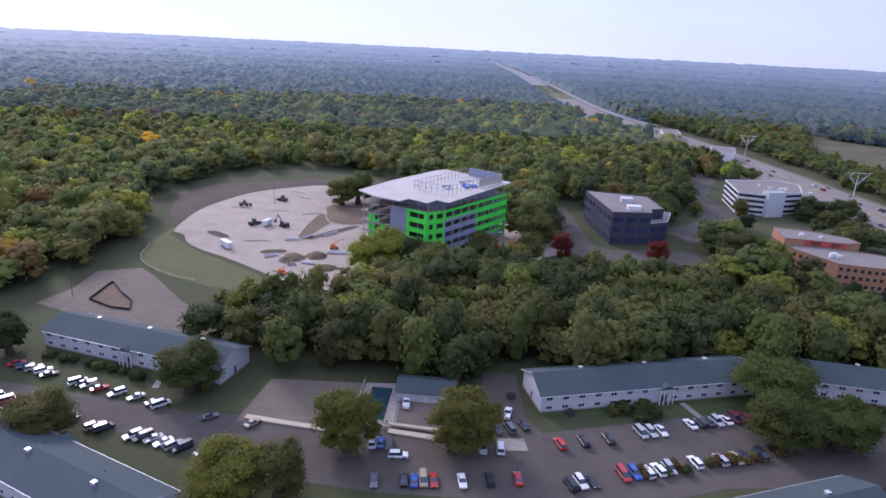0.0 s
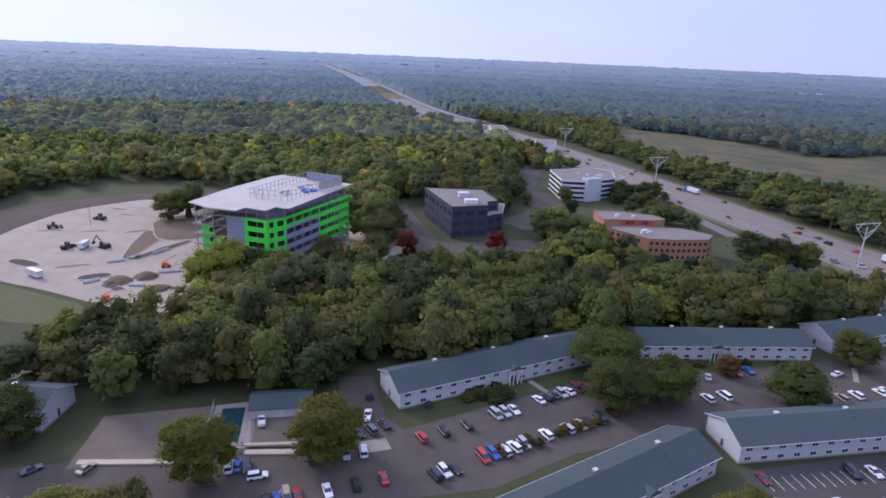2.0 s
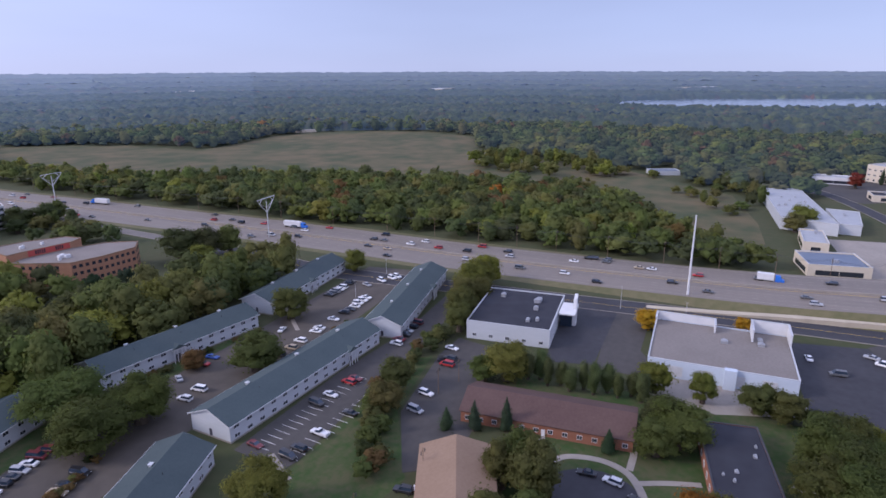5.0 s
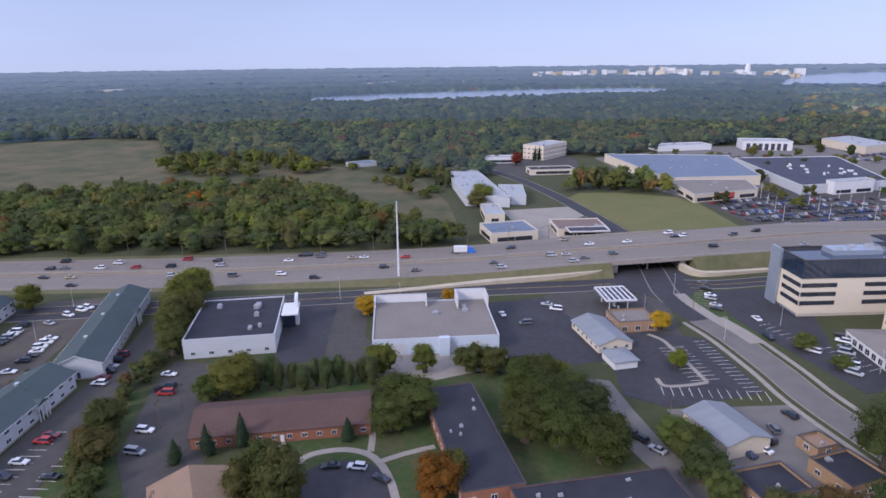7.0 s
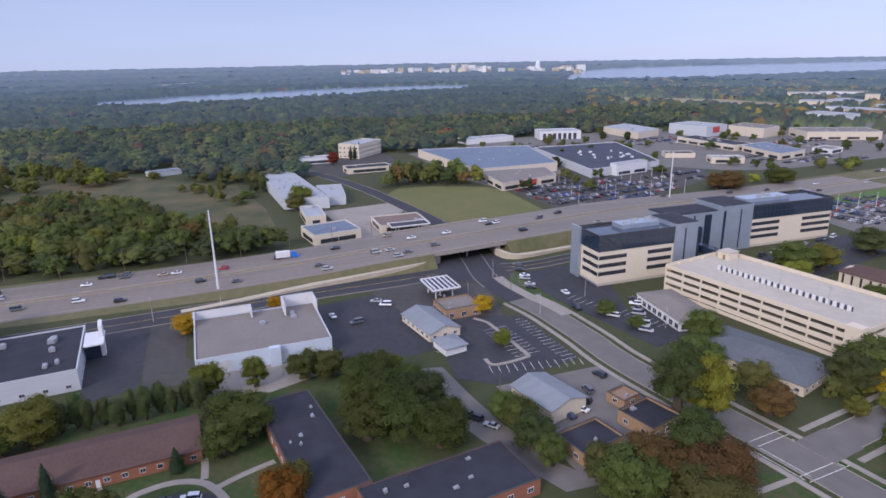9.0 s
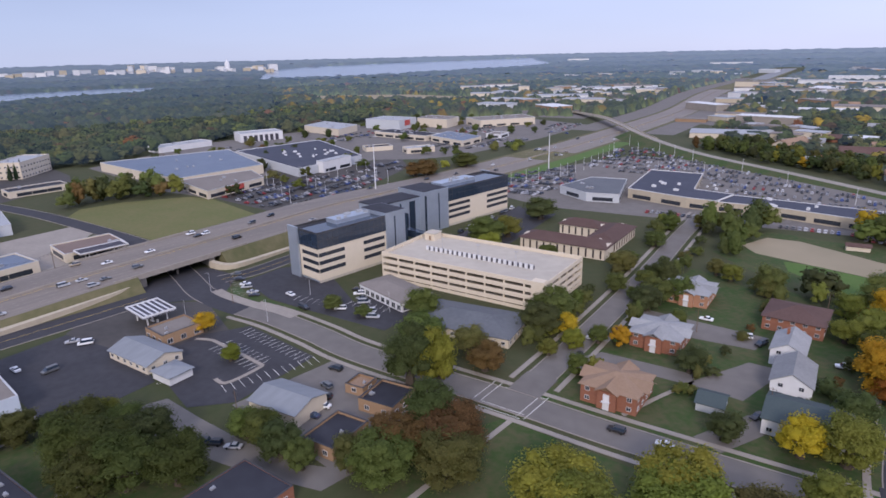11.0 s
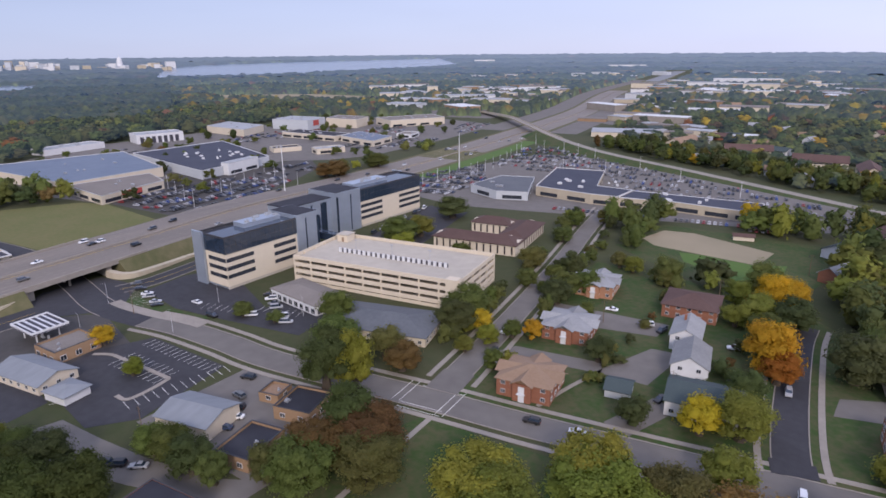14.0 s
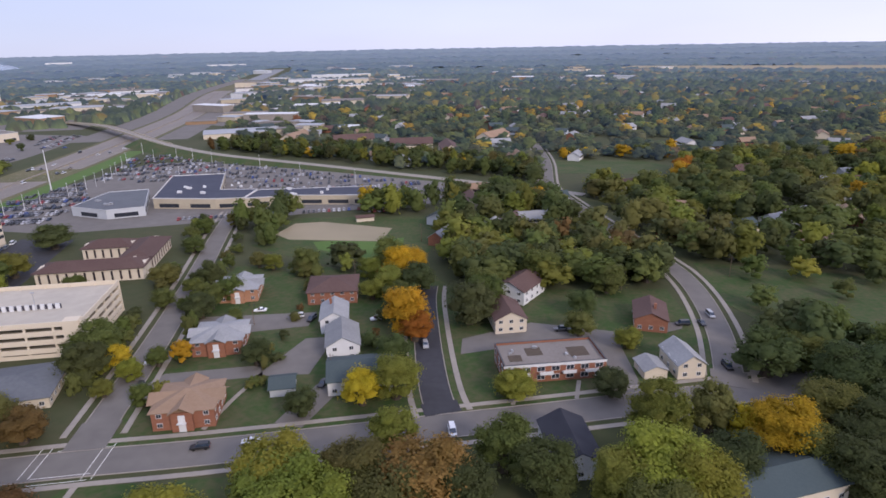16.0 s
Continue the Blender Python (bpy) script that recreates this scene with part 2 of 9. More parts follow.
M = {
    "meadow": material("meadow", (0.038, 0.050, 0.017), (0.060, 0.060, 0.028), 0.95, grain=0.25, patch=0.02, bump=0.1),
    "verge": material("verge", (0.140, 0.122, 0.066), (0.082, 0.086, 0.036), 0.95, grain=0.3, patch=0.03, bump=0.08),
    "worn_marking": material("worn_marking", (0.36, 0.33, 0.285), (0.25, 0.225, 0.19), 0.75, grain=0.6, patch=0.2),
    "lawn": material("lawn", (0.030, 0.061, 0.013), (0.068, 0.070, 0.030), 0.95, grain=0.5, patch=0.09, mix=0.8, bump=0.05),
    "dry_grass": material("dry_grass", (0.098, 0.112, 0.034), (0.140, 0.126, 0.052), 0.95, grain=0.4, patch=0.04, bump=0.05),
    "rough_grass": material("rough_grass", (0.066, 0.084, 0.024), (0.108, 0.098, 0.046), 0.95, grain=0.4, patch=0.05, bump=0.08),
    "stubble": material("stubble", (0.29, 0.245, 0.165), (0.21, 0.185, 0.12), 0.95, grain=0.03, patch=0.006),
    "turf": material("turf", (0.058, 0.120, 0.022), (0.085, 0.130, 0.034), 0.95, grain=0.5, patch=0.06, bump=0.05),
    "wood_floor": material("wood_floor", (0.032, 0.032, 0.015), (0.059, 0.049, 0.028), 0.95, grain=0.3, patch=0.03),
    "marsh": material("marsh", (0.114, 0.092, 0.048), (0.050, 0.062, 0.027), 0.95, grain=0.045, patch=0.012, mix=0.85, bump=0.2),
    "soil": material("soil", (0.16, 0.115, 0.075), (0.105, 0.078, 0.052), 0.95, grain=0.4, patch=0.07, bump=0.1),
    "subsoil": material("subsoil", (0.345, 0.295, 0.235), (0.265, 0.225, 0.178), 0.9, grain=0.12, patch=0.03, bump=0.05),
    "dark_soil": material("dark_soil", (0.060, 0.047, 0.036), (0.09, 0.07, 0.05), 0.95, grain=0.3, patch=0.06, bump=0.1),
    "asphalt": material("asphalt", (0.049, 0.046, 0.044), (0.070, 0.065, 0.060), 0.85, grain=0.35, patch=0.05),
    "old_asphalt": material("old_asphalt", (0.062, 0.054, 0.046), (0.088, 0.077, 0.064), 0.88, grain=0.25, patch=0.06),
    "new_asphalt": material("new_asphalt", (0.030, 0.030, 0.035), (0.046, 0.046, 0.052), 0.8, grain=0.4, patch=0.07),
    "street": material("street", (0.124, 0.114, 0.105), (0.156, 0.145, 0.132), 0.88, grain=0.2, patch=0.05),
    "tan_yard": material("tan_yard", (0.154, 0.126, 0.096), (0.112, 0.092, 0.071), 0.92, grain=0.3, patch=0.06),
    "concrete": material("concrete", (0.288, 0.259, 0.223), (0.223, 0.202, 0.176), 0.85, grain=0.5, patch=0.08),
    "highway": material("highway", (0.192, 0.163, 0.134), (0.140, 0.121, 0.102), 0.65, grain=0.30, patch=0.06, mix=0.6, spec=0.45, streak=(1.0, 0.045, 1.0)),
    # road surface for the far stretches, distance haze added as bluish emission
    "haze_glow_road": material("haze_glow_road", (0.150, 0.142, 0.134), (0.120, 0.114, 0.108), 0.8, grain=0.02, patch=0.006, haze_glow=(0.045, 0.060, 0.085)),
    "pale_wall": material("pale_wall", (0.440, 0.385, 0.285), (0.350, 0.306, 0.230), 0.85, grain=0.4, patch=0.08),
    "precast": material("precast", (0.60, 0.525, 0.405), (0.53, 0.465, 0.36), 0.8, grain=0.5, patch=0.07, mix=0.3),
    "deck": material("deck", (0.435, 0.395, 0.325), (0.36, 0.33, 0.275), 0.85, grain=0.3, patch=0.06),
    "white": material("white", (0.600, 0.605, 0.610), (0.520, 0.526, 0.532), 0.6, grain=0.4, patch=0.1, mix=0.4),
    "pale_blue": material("pale_blue", (0.47, 0.53, 0.60), (0.42, 0.48, 0.55), 0.6, grain=0.6, patch=0.1, mix=0.4),
    "brown_flat": material("brown_flat", (0.15, 0.11, 0.095), (0.19, 0.145, 0.125), 0.95, grain=0.8, patch=0.08),
    "siding": material("siding", (0.456, 0.478, 0.500), (0.397, 0.420, 0.442), 0.6, grain=0.8, patch=0.1, mix=0.4, streak=(1, 1, 6)),
    "cream": material("cream", (0.576, 0.509, 0.403), (0.499, 0.442, 0.346), 0.7, grain=0.6, patch=0.1, mix=0.4),
    "marking": material("marking", (0.72, 0.71, 0.66), (0.55, 0.54, 0.50), 0.7, grain=0.6, patch=0.2),
    "yellow_marking": material("yellow_marking", (0.62, 0.42, 0.08), (0.5, 0.36, 0.1), 0.7),
    "shingle": material("shingle", (0.045, 0.063, 0.067), (0.058, 0.078, 0.080), 0.9, grain=1.6, patch=0.12, bump=0.02, by_object=0.08),
    "grey_shingle": material("grey_shingle", (0.20, 0.205, 0.21), (0.27, 0.275, 0.275), 0.9, grain=1.4, patch=0.15, bump=0.02, by_object=0.15),
    "brown_shingle": material("brown_shingle", (0.078, 0.046, 0.040), (0.105, 0.066, 0.056), 0.9, grain=1.4, patch=0.12, bump=0.02, by_object=0.1),
    "tan_shingle": material("tan_shingle", (0.210, 0.140, 0.091), (0.252, 0.175, 0.119), 0.9, grain=1.4, patch=0.12, bump=0.02, by_object=0.1),
    "black_roof": material("black_roof", (0.021, 0.022, 0.030), (0.034, 0.036, 0.046), 0.85, grain=0.2, patch=0.05),
    "navy_roof": material("navy_roof", (0.038, 0.042, 0.062), (0.052, 0.057, 0.079), 0.8, grain=0.2, patch=0.05),
    "gravel_roof": material("gravel_roof", (0.158, 0.141, 0.126), (0.205, 0.184, 0.165), 0.95, grain=1.2, patch=0.08),
    "pale_roof": material("pale_roof", (0.330, 0.345, 0.362), (0.275, 0.290, 0.306), 0.7, grain=0.3, patch=0.06),
    "steel_roof": material("steel_roof", (0.215, 0.232, 0.250), (0.165, 0.180, 0.196), 0.55, grain=0.5, patch=0.08, streak=(1.0, 0.3, 1.0)),
    "membrane": material("membrane", (0.46, 0.425, 0.38), (0.37, 0.345, 0.31), 0.7, grain=0.25, patch=0.06),
    "clinic_roof": material("clinic_roof", (0.088, 0.096, 0.108), (0.118, 0.126, 0.136), 0.85, grain=0.8, patch=0.1),
    "blue_roof": material("blue_roof", (0.105, 0.135, 0.185), (0.140, 0.170, 0.220), 0.6, grain=0.2, patch=0.04),
    "brick": material("brick", (0.264, 0.116, 0.068), (0.200, 0.084, 0.052), 0.85, grain=2.5, patch=0.3, streak=(1, 1, 3)),
    "orange_brick": material("orange_brick", (0.37, 0.195, 0.115), (0.30, 0.155, 0.09), 0.85, grain=2.0, patch=0.2, streak=(1, 1, 3)),
    "tan_brick": material("tan_brick", (0.30, 0.20, 0.12), (0.24, 0.155, 0.09), 0.85, grain=2.0, patch=0.2, streak=(1, 1, 3)),
    "red_panel": material("red_panel", (0.42, 0.07, 0.055), (0.34, 0.06, 0.05), 0.6),
    "dark_clad": material("dark_clad", (0.040, 0.040, 0.054), (0.058, 0.056, 0.072), 0.6, grain=0.5, patch=0.1),
    "sheathing": material("sheathing", (0.055, 0.60, 0.045), (0.075, 0.68, 0.065), 0.7, grain=0.35, patch=0.08, mix=0.4),
    "grey_wrap": material("grey_wrap", (0.20, 0.235, 0.31), (0.25, 0.28, 0.35), 0.7, grain=0.3, patch=0.08),
    "steel": material("steel", (0.42, 0.43, 0.45), (0.33, 0.34, 0.36), 0.5, metal=0.5),
    "galvanised": material("galvanised", (0.55, 0.56, 0.57), (0.45, 0.46, 0.47), 0.5, metal=0.3),
    "dark_metal": material("dark_metal", (0.05, 0.05, 0.055), (0.08, 0.08, 0.085), 0.5, metal=0.5),
    "timber": material("timber", (0.16, 0.11, 0.075), (0.11, 0.08, 0.055), 0.9, grain=3),
    "metal_panel": material("metal_panel", (0.40, 0.45, 0.52), (0.34, 0.39, 0.46), 0.35, metal=0.55, grain=0.3, patch=0.1),
    "glass": glass_like("glass", (0.022, 0.026, 0.034)),
    "tinted_glass": glass_like("tinted_glass", (0.018, 0.028, 0.045), 0.05, 0.8),
    "blue_glass": glass_like("blue_glass", (0.02, 0.03, 0.075), 0.06, 0.8),
    "water": glass_like("water", (0.10, 0.13, 0.17), 0.2, 0.6),
    "pool": glass_like("pool", (0.015, 0.04, 0.05), 0.1, 0.5),
    "car_paint": material("car_paint", (0.9, 0.9, 0.9), (0.78, 0.78, 0.78), 0.28, spec=0.6, tint=True, grain=1.5, patch=0.3),
    "car_stuff": material("car_stuff", (0.5, 0.5, 0.5), (0.4, 0.4, 0.4), 0.3, spec=0.6, hue="tone"),
    "tyre": material("tyre", (0.02, 0.02, 0.02), (0.03, 0.03, 0.03), 0.9),
    "lamp_white": material("lamp_white", (0.75, 0.75, 0.72), (0.6, 0.6, 0.6), 0.2, spec=0.6),
    "lamp_red": material("lamp_red", (0.35, 0.02, 0.02), (0.25, 0.02, 0.02), 0.25, spec=0.6),
    "plastic_blue": material("plastic_blue", (0.03, 0.16, 0.55), (0.03, 0.12, 0.45), 0.5),
    "plastic_red": material("plastic_red", (0.55, 0.06, 0.04), (0.45, 0.05, 0.04), 0.5),
    "machine": material("machine", (0.55, 0.30, 0.05), (0.42, 0.24, 0.06), 0.6),
    "orange_machine": material("orange_machine", (0.62, 0.16, 0.06), (0.5, 0.13, 0.05), 0.6),
    "bark": material("bark", (0.075, 0.060, 0.045), (0.05, 0.04, 0.032), 0.95, grain=2, patch=0.5, streak=(1, 1, 0.3)),
    "leaf": material("leaf", (1.0, 1.0, 0.95), (0.76, 0.83, 0.68), 0.7, by_island=0.24, by_object=0.1, tint=True, grain=0.5, patch=0.12, spec=0.15, through_light=0.6),
    "canopy": material("canopy", (1.0, 1.0, 0.95), (0.76, 0.82, 0.70), 0.75, by_island=0.07, hue="tone", grain=0.12, patch=0.01, spec=0.15, through_light=0.55),
    # leaf canopy of farther woods, with bluish haze painted in as faint emission
    "haze_glow_canopy": material("haze_glow_canopy", (1.0, 1.0, 0.98), (0.76, 0.81, 0.72), 0.8, by_island=0.05, hue="tone", grain=0.05, patch=0.006, spec=0.1, through_light=0.35, haze_glow=(0.014, 0.023, 0.040)),
    "shore": material("shore", (0.34, 0.31, 0.29), (0.42, 0.36, 0.31), 0.8, hue="tone"),
}


# ---- building blocks ----
class Solid:
    """Gathers plain pieces of one mesh."""

    def __init__(self):
        self.v, self.f = [], []

    def add(self, verts, faces):
        k = len(self.v)
        self.v += [tuple(p) for p in verts]
        self.f += [tuple(i + k for i in f) for f in faces]
        return self

    def box(self, x0, x1, y0, y1, z0, z1):
        return self.add([(x0, y0, z0), (x1, y0, z0), (x1, y1, z0), (x0, y1, z0), (x0, y0, z1), (x1, y0, z1), (x1, y1, z1), (x0, y1, z1)],
                        [(0, 3, 2, 1), (4, 5, 6, 7), (0, 1, 5, 4), (1, 2, 6, 5), (2, 3, 7, 6), (3, 0, 4, 7)])

    def prism(self, pts, z0, z1):
        """An outline (anticlockwise) raised from z0 to z1."""
        n = len(pts)
        return self.add([(x, y, z0) for x, y in pts] + [(x, y, z1) for x, y in pts],
                        [tuple(range(n))[::-1], tuple(range(n, 2 * n))] + [(i, (i + 1) % n, n + (i + 1) % n, n + i) for i in range(n)])

    def rod(self, a, b, r0, r1=None, n=8):
        a, b = Vector(a), Vector(b)
        r1 = r0 if r1 is None else r1
        d = (b - a).normalized()
        s = d.cross(Vector((0, 0, 1)) if abs(d.z) < 0.9 else Vector((1, 0, 0))).normalized()
        u = s.cross(d)
        ring = [(math.cos(2 * math.pi * i / n), math.sin(2 * math.pi * i / n)) for i in range(n)]
        return self.add([a + (s * c + u * e) * r0 for c, e in ring] + [b + (s * c + u * e) * r1 for c, e in ring],
                        [tuple(range(n)), tuple(range(2 * n - 1, n - 1, -1))] + [(i, n + i, n + (i + 1) % n, (i + 1) % n) for i in range(n)])

    def side(self, pts, y0, y1):
        """An outline in x and z drawn out from y0 to y1."""
        n = len(pts)
        return self.add([(x, y0, z) for x, z in pts] + [(x, y1, z) for x, z in pts],
                        [tuple(range(n)), tuple(range(n, 2 * n))[::-1]] + [((i + 1) % n, i, n + i, n + (i + 1) % n) for i in range(n)])

    def mesh(self, name, mat):
        me = bpy.data.meshes.new(name)
        me.from_pydata(self.v, [], self.f)
        me.materials.append(M[mat] if isinstance(mat, str) else mat)
        return me


def part(name, solid, mat, parent, label="", at=(0, 0, 0), turn=0.0):
    """One mesh object under a thing or a part. solid: a Solid, or a mesh that alike parts share."""
    ob = new(name, solid.mesh(name, mat) if isinstance(solid, Solid) else solid)
    ob.parent = parent
    ob.location, ob.rotation_euler = at, (0, 0, turn)
    return tagged(ob, label) if label else ob


def thing(name, at, degrees, label, category, group=""):
    ob = new(name)
    ob.matrix_basis = pose(at[0], at[1], at[2] if len(at) > 2 else 0, 0, 0, degrees)
    ob.empty_display_size = 0.5
    return tagged(ob, label, category, group)


def structure(name, solid, mat, label="", category=""):
    return tagged(new(name, solid.mesh(name, mat)), label, category, kind="structure")


def smooth(pts, steps=8):
    """A smooth line through the points (any number of coordinates)."""
    p = [np.array(q, float) for q in pts]
    p = [2 * p[0] - p[1]] + p + [2 * p[-1] - p[-2]]
    out = []
    for i in range(1, len(p) - 2):
        for s in np.linspace(0, 1, steps, endpoint=False):
            a, b, c, d = p[i - 1:i + 3]
            out.append(0.5 * (2 * b + (c - a) * s + (2 * a - 5 * b + 4 * c - d) * s**2 + (3 * b - a - 3 * c + d) * s**3))
    return out + [p[-2]]


CLEAR = []  # outlines in which no wild tree grows


def outline(line, half):
    """The outline of a band of the given half width round a line."""
    left, right = [], []
    for i, q in enumerate(line):
        d = line[min(i + 1, len(line) - 1)][:2] - line[max(i - 1, 0)][:2]
        s = np.array([-d[1], d[0]]) / (np.linalg.norm(d) + 1e-9)
        left.append(q[:2] + s * half)
        right.append(q[:2] - s * half)
    return left + right[::-1]


def band(solid, line, off, half, z, depth=0.3):
    """A strip along a line, shifted sideways by off. z: its height over the line's own (if that has one)."""
    rows = []
    for i, q in enumerate(line):
        d = line[min(i + 1, len(line) - 1)][:2] - line[max(i - 1, 0)][:2]
        s = np.array([-d[1], d[0]]) / (np.linalg.norm(d) + 1e-9)
        h = (q[2] if len(q) > 2 else 0) + z
        a, b = q[:2] + s * (off - half), q[:2] + s * (off + half)
        rows.append([(*a, h - depth), (*a, h), (*b, h), (*b, h - depth)])
    verts = [p for r in rows for p in r]
    faces = []
    for i in range(len(rows) - 1):
        k, m = 4 * i, 4 * i + 4
        faces += [(k + j, m + j, m + j + 1, k + j + 1)[::-1] for j in range(3)]
    faces += [(0, 1, 2, 3)[::-1], (len(verts) - 4, len(verts) - 3, len(verts) - 2, len(verts) - 1)]
    return solid.add(verts, faces)


def slab(name, pts, z, mat, label="", category="ground", clear=True, thick=0.25):
    if clear:
        CLEAR.append(np.array(pts, float))
    a = sum(p[0] * q[1] - q[0] * p[1] for p, q in zip(pts, pts[1:] + pts[:1]))
    return structure(name, Solid().prism(pts if a > 0 else pts[::-1], z - thick, z), mat, label, category)


def inside(x, y, poly):
    hit = np.zeros(len(x), bool)
    for (ax, ay), (bx, by) in zip(poly, np.roll(poly, -1, 0)):
        cross = (ay > y) != (by > y)
        hit ^= cross & (x < (bx - ax) * (y - ay) / (by - ay + 1e-12) + ax)
    return hit


def box_outline(x, y, degrees, length, width):
    c, s = math.cos(radians(degrees)), math.sin(radians(degrees))
    return [(x + c * a - s * b, y + s * a + c * b) for a, b in
            ((-length / 2, -width / 2), (length / 2, -width / 2), (length / 2, width / 2), (-length / 2, width / 2))]


def lift(r):
    """The far land climbs gently beyond two and a half kilometres."""
    return 46.0 * np.clip((np.asarray(r, float) - 2300.0) / 2550.0, 0, 1) ** 1.25


# ---- ground ----
def ground_sheet():
    rings = [0, 60, 120, 200, 320, 480, 700, 1000, 1400, 1900, 2300, 2600, 2900, 3200, 3500, 3800, 4100, 4400, 4700, 4940]
    verts, faces, n = [(0, 0, 0)], [], 120
    for r in rings[1:]:
        for i in range(n):
            a = 2 * math.pi * i / n
            verts.append((r * math.cos(a), r * math.sin(a), float(lift(r))))
    faces += [(0, 1 + i, 1 + (i + 1) % n) for i in range(n)]
    for k in range(len(rings) - 2):
        o = 1 + k * n
        faces += [(o + i, o + n + i, o + n + (i + 1) % n, o + (i + 1) % n) for i in range(n)]
    return structure("ground", Solid().add(verts, faces), "meadow", "green and brown open ground reaching the horizon", "ground")


ground_sheet()

HWY = smooth([(5, 3300, 17), (92, 2600, 4.6), (135, 1800, 0), (155, 1240, 0), (176, 1010, 0), (204, 890, 0), (231, 760, 0), (248, 620, 0), (258, 520, 0), (266, 430, 0), (272, 350, 0),
              (278, 280, 0), (282, 200, 0), (284, 140, 0), (286, 95, 0.5), (289, 40, 1.6), (291.5, -10, 3.2), (296, -54, 5.2), (302, -100, 6.2), (310, -140, 6.2), (329, -217, 5), (347, -330, 1.2),
              (362, -430, 0), (380, -550, 0), (418, -740, 0), (472, -965, 0), (604, -1370, 0), (720, -1900, 0), (900, -2700, 6)], 10)
TODD = smooth([(600, -20), (540, -52), (475, -74), (415, -88), (358, -98.5), (325, -101), (283, -97), (250, -93), (227, -96), (206, -101.5), (181, -105), (156, -107.5), (103, -120), (70, -127),
               (12, -141), (-36, -153), (-75, -163), (-160, -186), (-300, -210)])
CROSS = smooth([(102.5, -125.6), (113, -176), (128, -240), (147, -312), (158, -360)])
DARK = smooth([(11, -141), (16, -157), (21, -185), (26, -222), (27, -240)])
BEND = smooth([(-68, -160), (-77, -196), (-81, -228), (-81, -254), (-77, -276), (-63, -326), (-53, -368), (-46, -398), (-39, -430), (-44, -528), (-40, -640)])
FRONTAGE = smooth([(236, 296), (233, 225), (231, 180), (240, 110), (248, 50), (253, 15), (257, -18), (260, -50), (263, -74)])
FRONTAGE_EAST = smooth([(262, -106), (261, -120), (265, -142), (272, -176), (282, -216)])
MARKS, YELLOW = Solid(), Solid()


def dashes(solid, line, off, z, length=3.0, gap=9.0, half=0.09, limit=900):
    run, on = 0.0, True
    for a, b in zip(line, line[1:]):
        d = np.array(b[:2]) - np.array(a[:2])
        ln = np.linalg.norm(d)
        if abs(a[1]) > limit:
            continue
        k, u = 0.0, d / ln
        s = np.array([-u[1], u[0]])
        while k < ln:
            e = min(k + length, ln)
            za = (a[2] if len(a) > 2 else 0) + z
            zb = (b[2] if len(b) > 2 else 0) + z
            p, q = a[:2] + u * k, a[:2] + u * e
            za, zb = za + (zb - za) * k / ln, za + (zb - za) * e / ln
            solid.add([(*(p + s * (off - half)), za), (*(p + s * (off + half)), za), (*(q + s * (off + half)), zb), (*(q + s * (off - half)), zb)], [(0, 3, 2, 1)])
            k += length + gap


